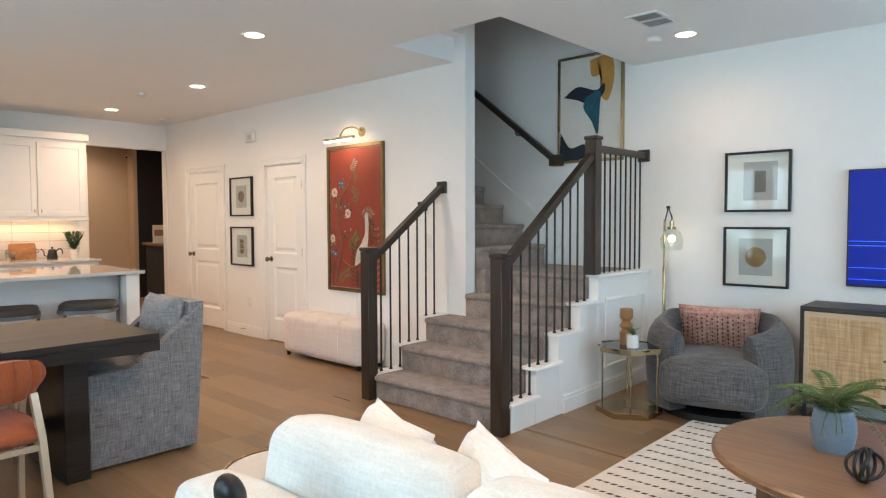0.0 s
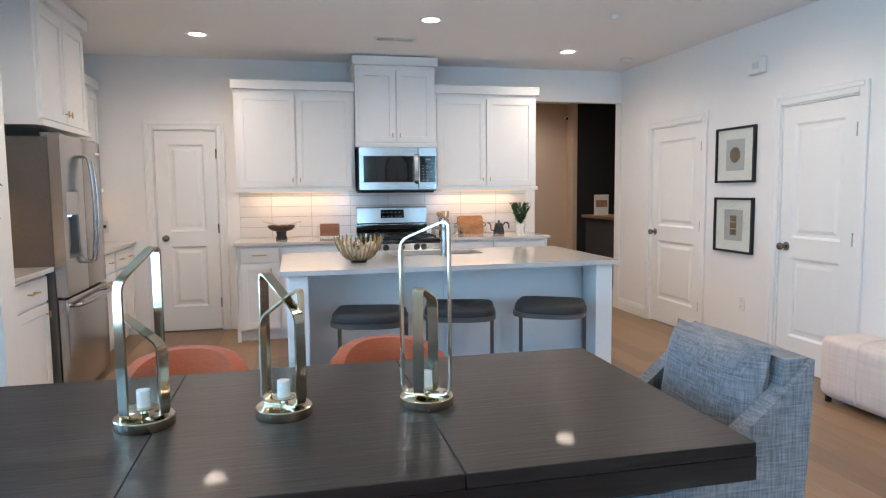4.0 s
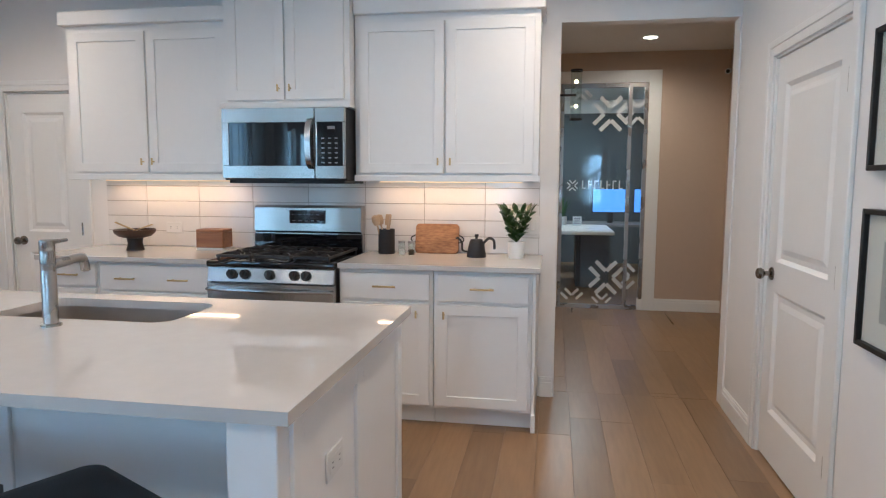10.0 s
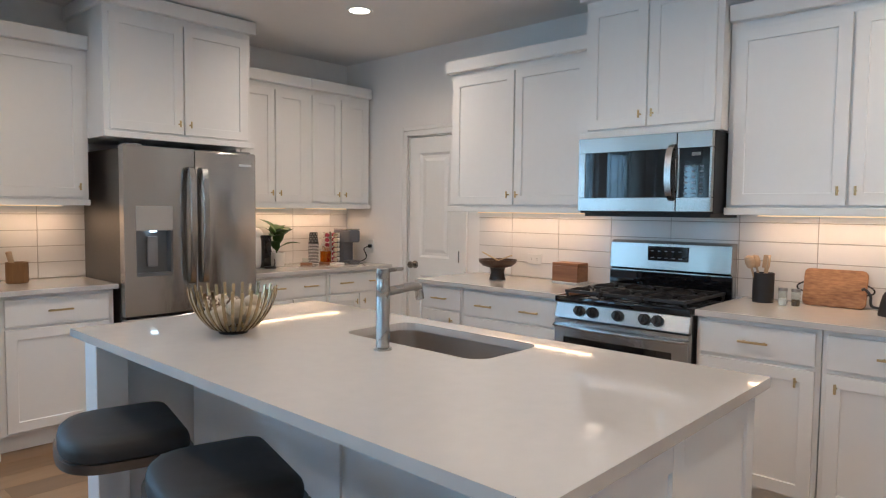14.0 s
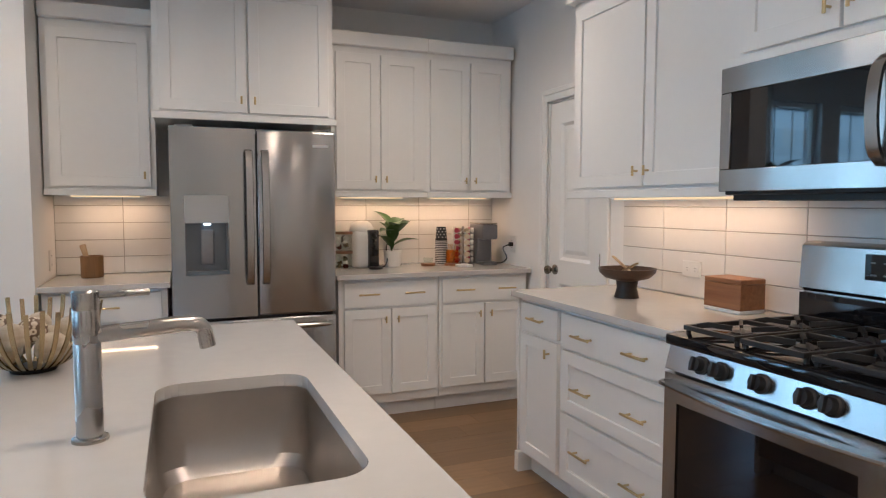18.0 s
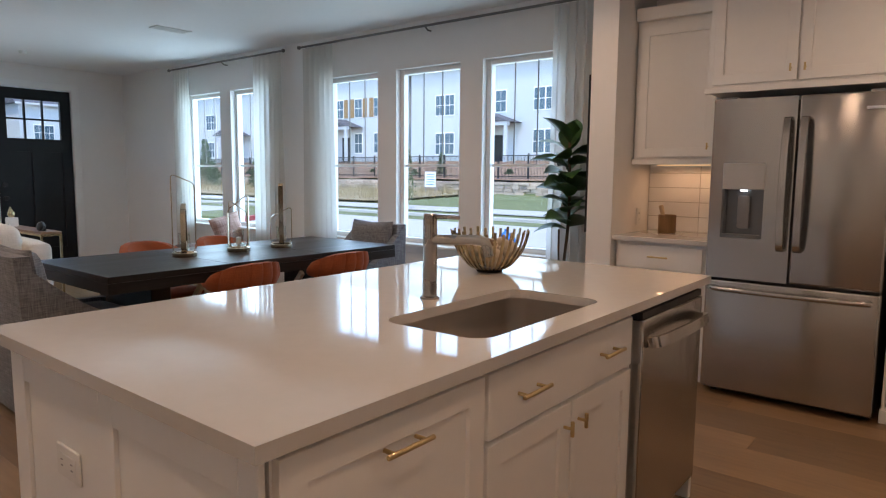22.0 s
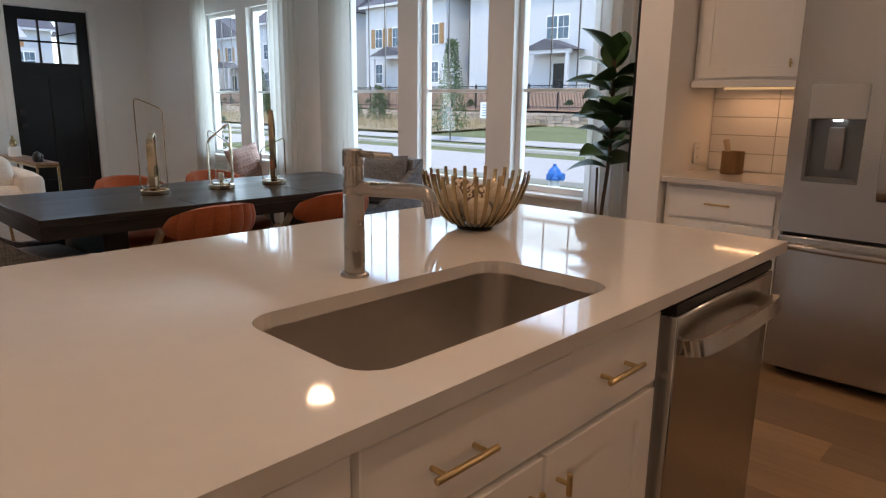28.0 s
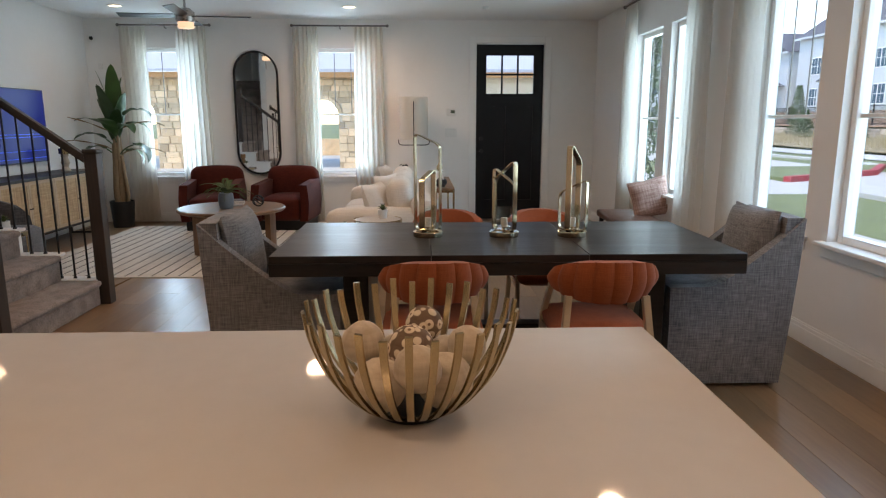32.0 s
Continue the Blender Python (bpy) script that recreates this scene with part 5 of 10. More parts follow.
# bar stools
def bar_stool(m):
    """A stool with a D-shaped seat; its round front looks along local +x."""
    s = thing("bar_stool", "black leather bar stool on a gunmetal cantilever frame", "stool", m, "stools at the island")
    def dee(k, n=18):
        pts = []
        for i in range(n + 1):
            a = radians(-90 + 180 * i / n)
            pts.append((0.0 + 0.185 * max(0, math.cos(a)) ** 0.62, 0.215 * math.copysign(abs(math.sin(a)) ** 0.72, math.sin(a))))
        for cy_, a0 in ((0.165, 90), (-0.165, 180)):
            pts += [(-0.125 + 0.05 * math.cos(radians(a0 + 15 * i)), cy_ + 0.05 * math.sin(radians(a0 + 15 * i))) for i in range(7)]
        return [(x * k, y * k) for x, y in pts]
    bm = bmesh.new()
    rings = [[bm.verts.new((x, y, z)) for x, y in dee(k)] for k, z in ((0.95, 0.612), (1.0, 0.622), (1.0, 0.645), (0.975, 0.661), (0.91, 0.673), (0.75, 0.679), (0.4, 0.681))]
    for a, c in zip(rings, rings[1:]):
        for i in range(len(a)):
            j = (i + 1) % len(a)
            bm.faces.new([a[i], a[j], c[j], c[i]])
    bm.faces.new(rings[0][::-1])
    bm.faces.new(rings[-1])
    part("seat", bm, LEATH, s, "padded black leather seat")
    bm = bmesh.new()
    P = dee(1.02)
    sweep(bm, [(x, y, 0.605) for x, y in P], prof=[(-0.006, -0.014), (0.006, -0.014), (0.006, 0.014), (-0.006, 0.014)], closed=True)
    part("seat_band", bm, GUN, s)
    for y in (-0.208, 0.208):
        part("leg", one(-0.182, y - 0.012, 0.006, -0.166, y + 0.012, 0.622, 0.002), GUN, s)
    part("footrest", one(-0.175, -0.19, 0.175, -0.16, 0.19, 0.205, 0.002), GUN, s)
    bm = bmesh.new()
    sweep(bm, [(x, y, 0.012) for x, y in [(-0.17, -0.208)] + dee(1.0)[:19] + [(-0.17, 0.208)]], prof=[(-0.011, -0.012), (0.011, -0.012), (0.011, 0.012), (-0.011, 0.012)])
    part("floor_loop", bm, GUN, s)
    return s


s0 = bar_stool(pose(-4.965, 4.24, 0, 0, 0, -28))
copy_thing(s0, pose(-5.02, 3.665, 0, 0, 0, -15))
copy_thing(s0, pose(-4.975, 3.10, 0, 0, 0, -13))

# wire bowl with decorative balls
bw = thing("wire_bowl", "antique gold ribbed wire bowl on the island", "bowl", pose(-5.385, 3.085, 0.915))
part("base", lathe(bmesh.new(), [(0, 0), (0.052, 0), (0.055, 0.006), (0.05, 0.012), (0, 0.012)], 24), BLACK, bw)
for i in range(30):
    bm = bmesh.new()
    sweep(bm, smooth_path([(0.045, 0, 0.008), (0.085, 0, 0.025), (0.128, 0, 0.075), (0.152, 0, 0.13), (0.160, 0, 0.165 + 0.007 * (i % 2))], 4), prof=[(-0.0052, -0.0022), (0.0052, -0.0022), (0.0052, 0.0022), (-0.0052, 0.0022)])
    r_ = part("rib", bm, GOLD, bw)
    r_.matrix_basis = pose(0, 0, 0, 0, 0, 12 * i)
random.seed(4)
BALLC = weave("wrapped_ball", (0.46, 0.38, 0.28), (0.64, 0.56, 0.44), 60, bump=0.8)
BALLD = bpy.data.materials.new("cut_reed_discs")
BALLD.use_nodes = True
N, L = BALLD.node_tree.nodes, BALLD.node_tree.links
vo, rp_, tc = N.new("ShaderNodeTexVoronoi"), N.new("ShaderNodeValToRGB"), N.new("ShaderNodeTexCoord")
vo.inputs["Scale"].default_value, vo.inputs["Randomness"].default_value = 62.0, 0.55
L.new(tc.outputs["Object"], vo.inputs["Vector"])
cr_ = rp_.color_ramp
cr_.elements[0].position, cr_.elements[0].color = 0.0, (0.20, 0.13, 0.08, 1)
cr_.elements[1].position, cr_.elements[1].color = 0.16, (0.20, 0.13, 0.08, 1)
for pos_, c_ in ((0.20, (0.72, 0.62, 0.47, 1)), (0.47, (0.70, 0.60, 0.46, 1)), (0.54, (0.16, 0.10, 0.06, 1))):
    e_ = cr_.elements.new(pos_)
    e_.color = c_
L.new(vo.outputs["Distance"], rp_.inputs["Fac"])
L.new(rp_.outputs["Color"], N["Principled BSDF"].inputs["Base Color"])
N["Principled BSDF"].inputs["Roughness"].default_value = 0.7
bp0 = N.new("ShaderNodeBump")
bp0.invert = True
bp0.inputs["Strength"].default_value, bp0.inputs["Distance"].default_value = 0.7, 0.004
L.new(vo.outputs["Distance"], bp0.inputs["Height"])
L.new(bp0.outputs["Normal"], N["Principled BSDF"].inputs["Normal"])
for i, (x, y, z, r) in enumerate(((0.06, 0.02, 0.062, 0.042), (-0.05, 0.045, 0.062, 0.040), (-0.035, -0.05, 0.062, 0.042), (0.045, -0.055, 0.066, 0.038), (0.0, 0.0, 0.10, 0.036), (0.03, 0.075, 0.10, 0.034), (-0.085, -0.01, 0.10, 0.034), (0.0, -0.085, 0.105, 0.03), (0.075, -0.02, 0.115, 0.03))):
    bm = bmesh.new()
    bmesh.ops.create_icosphere(bm, subdivisions=3, radius=r, matrix=Matrix.Translation((0, 0, 0)))
    for v in bm.verts:
        v.co *= 1 + 0.05 * noise.noise(v.co * 60 + Vector((i, 0, 0)))
    cm = BALLD if i in (4, 8) else BALLC
    o = solid("decor_ball", bm, cm, "natural woven decorative ball in the bowl", "ornament", pose(-5.385 + x, 3.085 + y, 0.915 + z), "balls in the bowl")

# ---- dining ----
tb = thing("dining_table", "espresso stained wooden dining table with leaf joints", "table", pose(-2.955, 2.665, 0))
HX, HY = 0.495, 1.09
ys = [-HY, -0.36, 0.36, HY]
for a, c in zip(ys, ys[1:]):
    part("tabletop_board", one(-HX, a + 0.0008, 0.725, HX, c - 0.0008, 0.76, 0.002), DWOOD, tb)
bm = bmesh.new()
for q in ((-HX, -HY, -HX + 0.035, HY), (HX - 0.035, -HY, HX, HY), (-HX + 0.035, -HY, HX - 0.035, -HY + 0.035), (-HX + 0.035, HY - 0.035, HX - 0.035, HY)):
    box(bm, q[0], q[1], 0.665, q[2], q[3], 0.7245)
part("apron", bm, DWOOD, tb, smooth=False)
for s in (-1, 1):
    bm = bmesh.new()
    box(bm, -0.33, s * 0.72 - 0.06, 0.0, 0.33, s * 0.72 + 0.06, 0.70, 0.004)
    part("pedestal", bm, DWOOD, tb)
part("stretcher", one(-0.05, -0.66, 0.20, 0.05, 0.66, 0.29, 0.004), DWOOD, tb)


def rust_chair(m, label):
    """A chair with a channelled wrap-round back; it faces local +x."""
    c = thing("dining_chair", label, "chair", m, "rust chairs round the table")
    bm = bmesh.new()
    soft(bm, -0.22, -0.21, 0.395, 0.26, 0.21, 0.475, 0.04, puff=0.018, sub=8)
    part("seat", bm, RUST, c)
    # back: a curved band with raised channels
    n = 64
    bm = bmesh.new()
    def band(u, v, o):
        a = radians(-78 + 156 * u)
        rx, ry = 0.25, 0.222
        ch = 0.012 * abs(math.sin(u * math.pi * 8)) ** 0.6
        taper = 1 - abs(2 * u - 1) ** 2.6
        h = 0.062 + 0.090 * taper
        zc = 0.680 + 0.014 * taper
        bulge = 0.022 * math.sin(v * math.pi)
        r = 1 + (o - (0.5 - abs(o / 0.05 - 0.5)) * 0) * 0
        out = (ch + bulge) if o == 0 else -0.042 - bulge * 0.7
        x = -0.02 - (rx + out) * math.cos(a)
        y = (ry + out) * math.sin(a)
        return (x - 0.05 * (v - 0.5), y, zc + (v - 0.5) * 2 * h * 0.62)
    grid(bm, n, 8, band, 0.05)
    part("backrest", bm, RUST, c)
    CH = BEIGE
    for s in (-1, 1):
        bm = bmesh.new()
        sweep(bm, [(-0.29, s * 0.20, 0.0), (-0.225, s * 0.185, 0.42), (-0.19, s * 0.165, 0.62)], prof=[(-0.014, -0.02), (0.014, -0.02), (0.014, 0.02), (-0.014, 0.02)])
        part("leg", bm, CH, c)
        bm = bmesh.new()
        sweep(bm, [(0.235, s * 0.215, 0.0), (0.205, s * 0.213, 0.42), (0.03, s * 0.196, 0.64)], prof=[(-0.012, -0.017), (0.012, -0.017), (0.012, 0.017), (-0.012, 0.017)])
        part("leg", bm, CH, c)
        bm = bmesh.new()
        sweep(bm, [(-0.22, s * 0.188, 0.385), (0.2, s * 0.213, 0.385)], prof=[(-0.009, -0.014), (0.009, -0.014), (0.009, 0.014), (-0.009, 0.014)])
        part("seat_rail", bm, CH, c)
    bm = one(-0.235, -0.185, 0.372, -0.215, 0.185, 0.398, 0.002)
    part("seat_rail", bm, CH, c)
    return c


BEIGE = surf("champagne_leg", (0.56, 0.46, 0.33), 0.35, 0.35, var=0.05)
LB = "rust velvet dining chair with channelled back and pale metal legs"
c0 = rust_chair(pose(-2.355, 2.90, 0, 0, 0, 180), LB)
copy_thing(c0, pose(-2.355, 2.295, 0, 0, 0, 182))
copy_thing(c0, pose(-3.45, 3.02, 0, 0, 0, 2))
copy_thing(c0, pose(-3.46, 2.27, 0, 0, 0, -2))


def host_chair(m, label):
    """A slipcovered host chair with sloping wings; it faces local +x."""
    c = thing("host_chair", label, "chair", m, "grey chairs at the table's ends")
    H, D, W = 0.90, 0.30, 0.29
    for s in (-1, 1):
        bm = bmesh.new()
        def side(u, v, o):
            x = -D + 0.60 * u
            top = 0.545 + (H - 0.565) * max(0.0, 1 - u * 1.45) ** 1.25 if u < 0.69 else 0.545
            top -= 0.012 * u
            x2 = x - (0.06 * v * (1 - u))
            bow = 0.012 * math.sin(v * math.pi)
            return (x2, s * (W + bow - (0.0 if o == 0 else 0.065)), 0.02 + (top - 0.02) * v)
        grid(bm, 20, 10, side, 0.065)
        part("side_wing", bm, GREYC, c)
    bm = bmesh.new()
    def backp(u, v, o):
        y = -W + 0.02 + (2 * W - 0.04) * u
        x = -D - 0.06 * v + (0.0 if o == 0 else 0.085)
        return (x - 0.012 * math.sin(u * math.pi), y, 0.02 + (H - 0.04) * v)
    grid(bm, 10, 10, backp, 0.085)
    part("backrest", bm, GREYC, c)
    bm = bmesh.new()
    pillow(bm, 0.48, 0.42, 0.16, pose(-0.225, 0, 0.70, -9, 0, 90), seed=2)
    part("back_cushion", bm, GREYC, c)
    bm = bmesh.new()
    soft(bm, -0.22, -0.225, 0.40, 0.31, 0.225, 0.52, 0.05, puff=0.02, sub=7)
    part("seat_cushion", bm, GREYC, c)
    bm = bmesh.new()
    box(bm, -0.28, -0.235, 0.02, 0.295, 0.235, 0.40, 0.012, 2)
    part("skirt", bm, GREYC, c)
    for x in (-0.25, 0.25):
        for y in (-0.23, 0.23):
            part("foot", one(x - 0.02, y - 0.02, 0, x + 0.02, y + 0.02, 0.03), BLACK, c)
    return c


h0 = host_chair(pose(-2.98, 3.765, 0, 0, 0, -90), "blue-grey linen host chair with sloping arms")
copy_thing(h0, pose(-2.90, 1.52, 0, 0, 0, 90))


def lantern(m, bands):
    """A candle lantern of two bent metal bands on a round base."""
    l = thing("candle_lantern", "champagne metal candle lantern of bent bands with glass", "lantern", m, "lanterns on the table")
    part("base", lathe(bmesh.new(), [(0, 0), (0.075, 0), (0.077, 0.003), (0.077, 0.026), (0.074, 0.029), (0.04, 0.03), (0, 0.03)], 40), CHAMP, l)
    for w, h, drop, turn in bands:
        bm = bmesh.new()
        pts = [Vector(p) for p in ((-w, 0, 0.033), (-w, 0, h), (w, 0, h - drop), (w, 0, 0.033))]
        loop = []
        for i, p in enumerate(pts):
            a, c = pts[i - 1], pts[(i + 1) % 4]
            r = min(0.028, (a - p).length * 0.3, (c - p).length * 0.3)
            p0, p1 = p + (a - p).normalized() * r, p + (c - p).normalized() * r
            for q in range(6):
                t = q / 5
                loop.append(p0 * (1 - t) ** 2 + p * 2 * t * (1 - t) + p1 * t * t)
        sweep_flat(bm, loop, 0.0155, 0.0028)
        part("band", bm, CHAMP, l).matrix_basis = pose(0, 0, 0, 0, 0, turn)
    part("glass_cup", lathe(bmesh.new(), [(0.030, 0.052), (0.036, 0.06), (0.036, 0.155), (0.0345, 0.155), (0.0345, 0.062), (0.029, 0.055)], 24), GLASS, l).visible_shadow = False
    part("candle_pedestal", lathe(bmesh.new(), [(0, 0.035), (0.012, 0.035), (0.009, 0.046), (0.036, 0.050), (0.037, 0.053), (0, 0.053)], 24), CHAMP, l)
    part("candle", lathe(bmesh.new(), [(0, 0.053), (0.0175, 0.053), (0.0175, 0.096), (0.016, 0.098), (0, 0.096)], 20), CERAM, l, "white candle")
    return l


def sweep_flat(bm, loop, hw, ht):
    """A closed flat band in the local x-z plane, hw wide along y and ht thick."""
    n = len(loop)
    rings = []
    for i in range(n):
        d = (loop[(i + 1) % n] - loop[i - 1]).normalized()
        nrm = Vector((-d.z, 0, d.x))
        rings.append([bm.verts.new(loop[i] + nrm * a + Vector((0, b_, 0))) for a, b_ in ((-ht, -hw), (ht, -hw), (ht, hw), (-ht, hw))])
    for i in range(n):
        a, c = rings[i], rings[(i + 1) % n]
        for j in range(4):
            bm.faces.new([a[j], a[(j + 1) % 4], c[(j + 1) % 4], c[j]])


lantern(pose(-2.94, 3.035, 0.76), ((0.070, 0.475, -0.06, 66), (0.055, 0.30, -0.05, -34)))
lantern(pose(-2.95, 2.635, 0.76), ((0.070, 0.40, 0.11, 42), (0.060, 0.27, -0.09, 62)))
lantern(pose(-2.955, 2.275, 0.76), ((0.064, 0.48, 0.09, -36), (0.075, 0.30, 0.075, 54)))

# ---- living room ----
# sofa with its back to the windows
sf = thing("sofa", "cream chenille sofa with loose cushions", "sofa", pose(0.52, 3.435, 0))
part("base", soft(bmesh.new(), -1.155, -0.42, 0.07, 1.155, 0.44, 0.30, 0.03), CREAM, sf)
for i in range(3):
    bm = bmesh.new()
    soft(bm, -0.93 + 0.62 * i + 0.004, -0.25, 0.30, -0.31 + 0.62 * i - 0.004, 0.47, 0.455, 0.05, puff=0.02, sub=8)
    part("seat_cushion", bm, CREAM, sf)
for s in (-1, 1):
    bm = bmesh.new()
    soft(bm, s * 1.045 - 0.12, -0.40, 0.07, s * 1.045 + 0.12, 0.47, 0.585, 0.07, puff=0.02, sub=8)
    part("armrest", bm, CREAM, sf)
part("backrest", soft(bmesh.new(), -1.165, -0.48, 0.07, 1.165, -0.26, 0.69, 0.07, puff=0.015, sub=9), CREAM, sf)
for i in range(3):
    bm = bmesh.new()
    soft(bm, -0.335, -0.115, -0.20, 0.335, 0.115, 0.19, 0.08, puff=0.018, sub=11)
    bmesh.ops.transform(bm, matrix=pose(-0.69 + 0.68 * i, -0.175, 0.635, -10, 0, (2, -2, 1)[i]), verts=bm.verts)
    part("back_cushion", bm, CREAM, sf)
for x in (-1.08, 1.08):
    for y in (-0.38, 0.38):
        part("foot", cyl(bmesh.new(), (x, y, 0), (x, y, 0.07), 0.022, 0.028), DWOOD, sf)
for x, y, z, rx, rz, lab, cm in ((-0.34, 3.40, 0.60, -20, -20, "ivory cotton throw pillow on the sofa", IVORY), (0.12, 3.32, 0.635, -15, -30, "ivory cotton throw pillow on the sofa", IVORY), (1.35, 3.40, 0.65, -20, -10, "textured cream throw pillow on the sofa", CREAM)):
    solid("throw_pillow", pillow(bmesh.new(), 0.42, 0.42, 0.17, seed=x), cm, lab, "pillow", pose(x, y + 0.06, z, rx, 0, rz))

# round side table at the sofa's end
sd = thing("side_table", "round side table with gold legs beside the sofa", "table", pose(-0.80, 3.44, 0))
part("tabletop", lathe(bmesh.new(), [(0, 0.515), (0.195, 0.515), (0.2, 0.52), (0.2, 0.53), (0.195, 0.535), (0, 0.535)], 32), surf("stone_top", (0.5, 0.46, 0.41), 0.3, var=0.1), sd)
part("rim", lathe(bmesh.new(), [(0.2, 0.51), (0.207, 0.51), (0.207, 0.538), (0.2, 0.538)], 32), GOLD, sd)
for i in range(3):
    a = radians(120 * i + 20)
    part("leg", cyl(bmesh.new(), (0.17 * math.cos(a), 0.17 * math.sin(a), 0), (0.13 * math.cos(a), 0.13 * math.sin(a), 0.515), 0.010, 0.012, 10), GOLD, sd)
solid("small_bowl", lathe(bmesh.new(), [(0, 0), (0.035, 0), (0.062, 0.03), (0.07, 0.065), (0.066, 0.065), (0.056, 0.03), (0.03, 0.008), (0, 0.008)], 24), surf("blue_glaze", (0.012, 0.045, 0.10), 0.15, var=0.2), "glossy dark blue bowl on the low side table", "bowl", pose(-0.98, 3.70, 0.435))


copy_thing(sd, pose(-0.98, 3.66, 0) @ Matrix.Diagonal((0.85, 0.85, 0.813, 1)))
part_of_lid = thing("bowl_lid", "blue lid with a gold knob on the bowl", "lid", pose(-0.98, 3.70, 0.5))
part("lid", lathe(bmesh.new(), [(0.07, 0), (0.066, 0.008), (0.03, 0.018), (0, 0.02)], 24), bpy.data.materials["blue_glaze"], part_of_lid)
part("knob", lathe(bmesh.new(), [(0, 0.018), (0.008, 0.02), (0.006, 0.03), (0.012, 0.038), (0, 0.046)], 14), GOLD, part_of_lid)


def leaf_blade(L_, W_, curl=0.35, n=6, fold=0.12):
    """One leaf along local +x, arching up then down."""
    bm = bmesh.new()
    def f(u, v, o):
        w = W_ * math.sin(min(1, u * 1.02 + 0.02) * math.pi) ** 0.75 * (v - 0.5)
        return (L_ * u, w, L_ * curl * (u - 1.4 * u * u) + abs(v - 0.5) * 2 * fold * W_ * math.sin(u * math.pi) + o)
    return grid(bm, n, 4, f, 0.0012)


def potted(name, label, m, pot_prof, pot_mat, leaves, mat, stems=None, category="plant"):
    p = thing(name, label, category, m)
    part("pot", lathe(bmesh.new(), pot_prof, 28), pot_mat, p)
    rt, zt = pot_prof[-1][0], max(z for _, z in pot_prof)
    part("soil", lathe(bmesh.new(), [(0, zt - 0.02), (rt * 0.99, zt - 0.02), (rt * 0.98, zt - 0.03), (0, zt - 0.03)], 20), SOIL, p)
    cache = {}
    for L_, W_, curl, mm in leaves:
        key = (round(L_, 2), round(W_, 2), round(curl, 1))
        if key not in cache:
            cache[key] = finish(leaf_blade(*key), "leaf", mat)
        o = new("leaf", cache[key])
        o.parent = p
        o.matrix_basis = mm
    for s_ in stems or []:
        part("stem", sweep(bmesh.new(), smooth_path(s_[0], 5), s_[1], seg=7), s_[2], p)
    return p


def pot_profile(r0, r1, h, t=0.006):
    return [(0, 0), (r0, 0), (r1, h), (r1 - t, h), (r1 - t, h - 0.04)]


random.seed(21)
potted("succulent", "small green succulent in a white pot", pose(-0.76, 3.40, 0.535), pot_profile(0.035, 0.042, 0.075), CERAM,
       [(round(random.uniform(0.04, 0.07), 2), 0.02, 0.4, pose(0, 0, 0.065, 0, -random.uniform(30, 80), i * 37)) for i in range(22)], FERN)

# rug with woven dashed stripes
RUGX0, RUGX1, RUGY0, RUGY1 = -0.66, 2.25, 3.35, 6.78
rug = thing("area_rug", "ivory woven rug with rows of black dashes", "rug", pose(0, 0, 0))
part("weave", one(RUGX0, RUGY0, 0.0005, RUGX1, RUGY1, 0.009, 0.003), weave("rug_wool", (0.62, 0.57, 0.50), (0.74, 0.70, 0.63), 120, bump=0.6), rug)
verts, faces = [], []
y = RUGY0 + 0.09
while y < RUGY1 - 0.04:
    x = RUGX0 + 0.03
    while x < RUGX1 - 0.05:
        i = len(verts)
        verts += [(x, y, 0.0105), (x + 0.024, y + 0.004, 0.0105), (x + 0.032, y + 0.02, 0.0105), (x + 0.008, y + 0.016, 0.0105), (x - 0.002, y - 0.002, 0.008), (x + 0.026, y + 0.002, 0.008), (x + 0.034, y + 0.022, 0.008), (x + 0.006, y + 0.018, 0.008)]
        faces += [(i, i + 1, i + 2, i + 3), (i, i + 4, i + 5, i + 1), (i + 1, i + 5, i + 6, i + 2), (i + 2, i + 6, i + 7, i + 3), (i + 3, i + 7, i + 4, i)]
        x += 0.042
    y += 0.118
me = bpy.data.meshes.new("dashes")
me.from_pydata(verts, [], faces)
me.materials.append(surf("rug_black", (0.05, 0.04, 0.035), 0.95, var=0.3))
o = tagged(new("woven_dash", me), kind="stuff")
o.parent = rug

# coffee table
ct = thing("coffee_table", "round walnut coffee table with slab legs", "table", pose(0.60, 5.07, 0.0095))
part("tabletop", lathe(bmesh.new(), [(0, 0.415), (0.53, 0.415), (0.55, 0.43), (0.55, 0.445), (0.54, 0.455), (0, 0.455)], 56), WALN, ct)
for a in (150, 30, 270):
    bm = bmesh.new()
    def slab(u, v, o):
        t = radians(a - 17 + 34 * u)
        r = 0.44 - (0.0 if o == 0 else 0.06)
        return (r * math.cos(t), r * math.sin(t), 0.416 * v)
    grid(bm, 8, 1, slab, 0.06)
    part("leg", bm, WALNZ, ct)
fern = thing("fern", "green fern in a ribbed blue-grey vase", "plant", pose(0.475, 5.09, 0.465))
part("vase", lathe(bmesh.new(), [(0, 0), (0.062, 0)] + [(0.066 + 0.012 * math.sin(i / 16 * math.pi) + 0.0025 * (i % 2), 0.012 + 0.15 * i / 16) for i in range(17)] + [(0.058, 0.165), (0.05, 0.14)], 32), surf("blue_grey_glaze", (0.14, 0.19, 0.24), 0.45, var=0.1), fern)
part("soil", lathe(bmesh.new(), [(0, 0.148), (0.056, 0.148), (0.055, 0.14), (0, 0.14)], 20), SOIL, fern)
random.seed(5)
fm = []
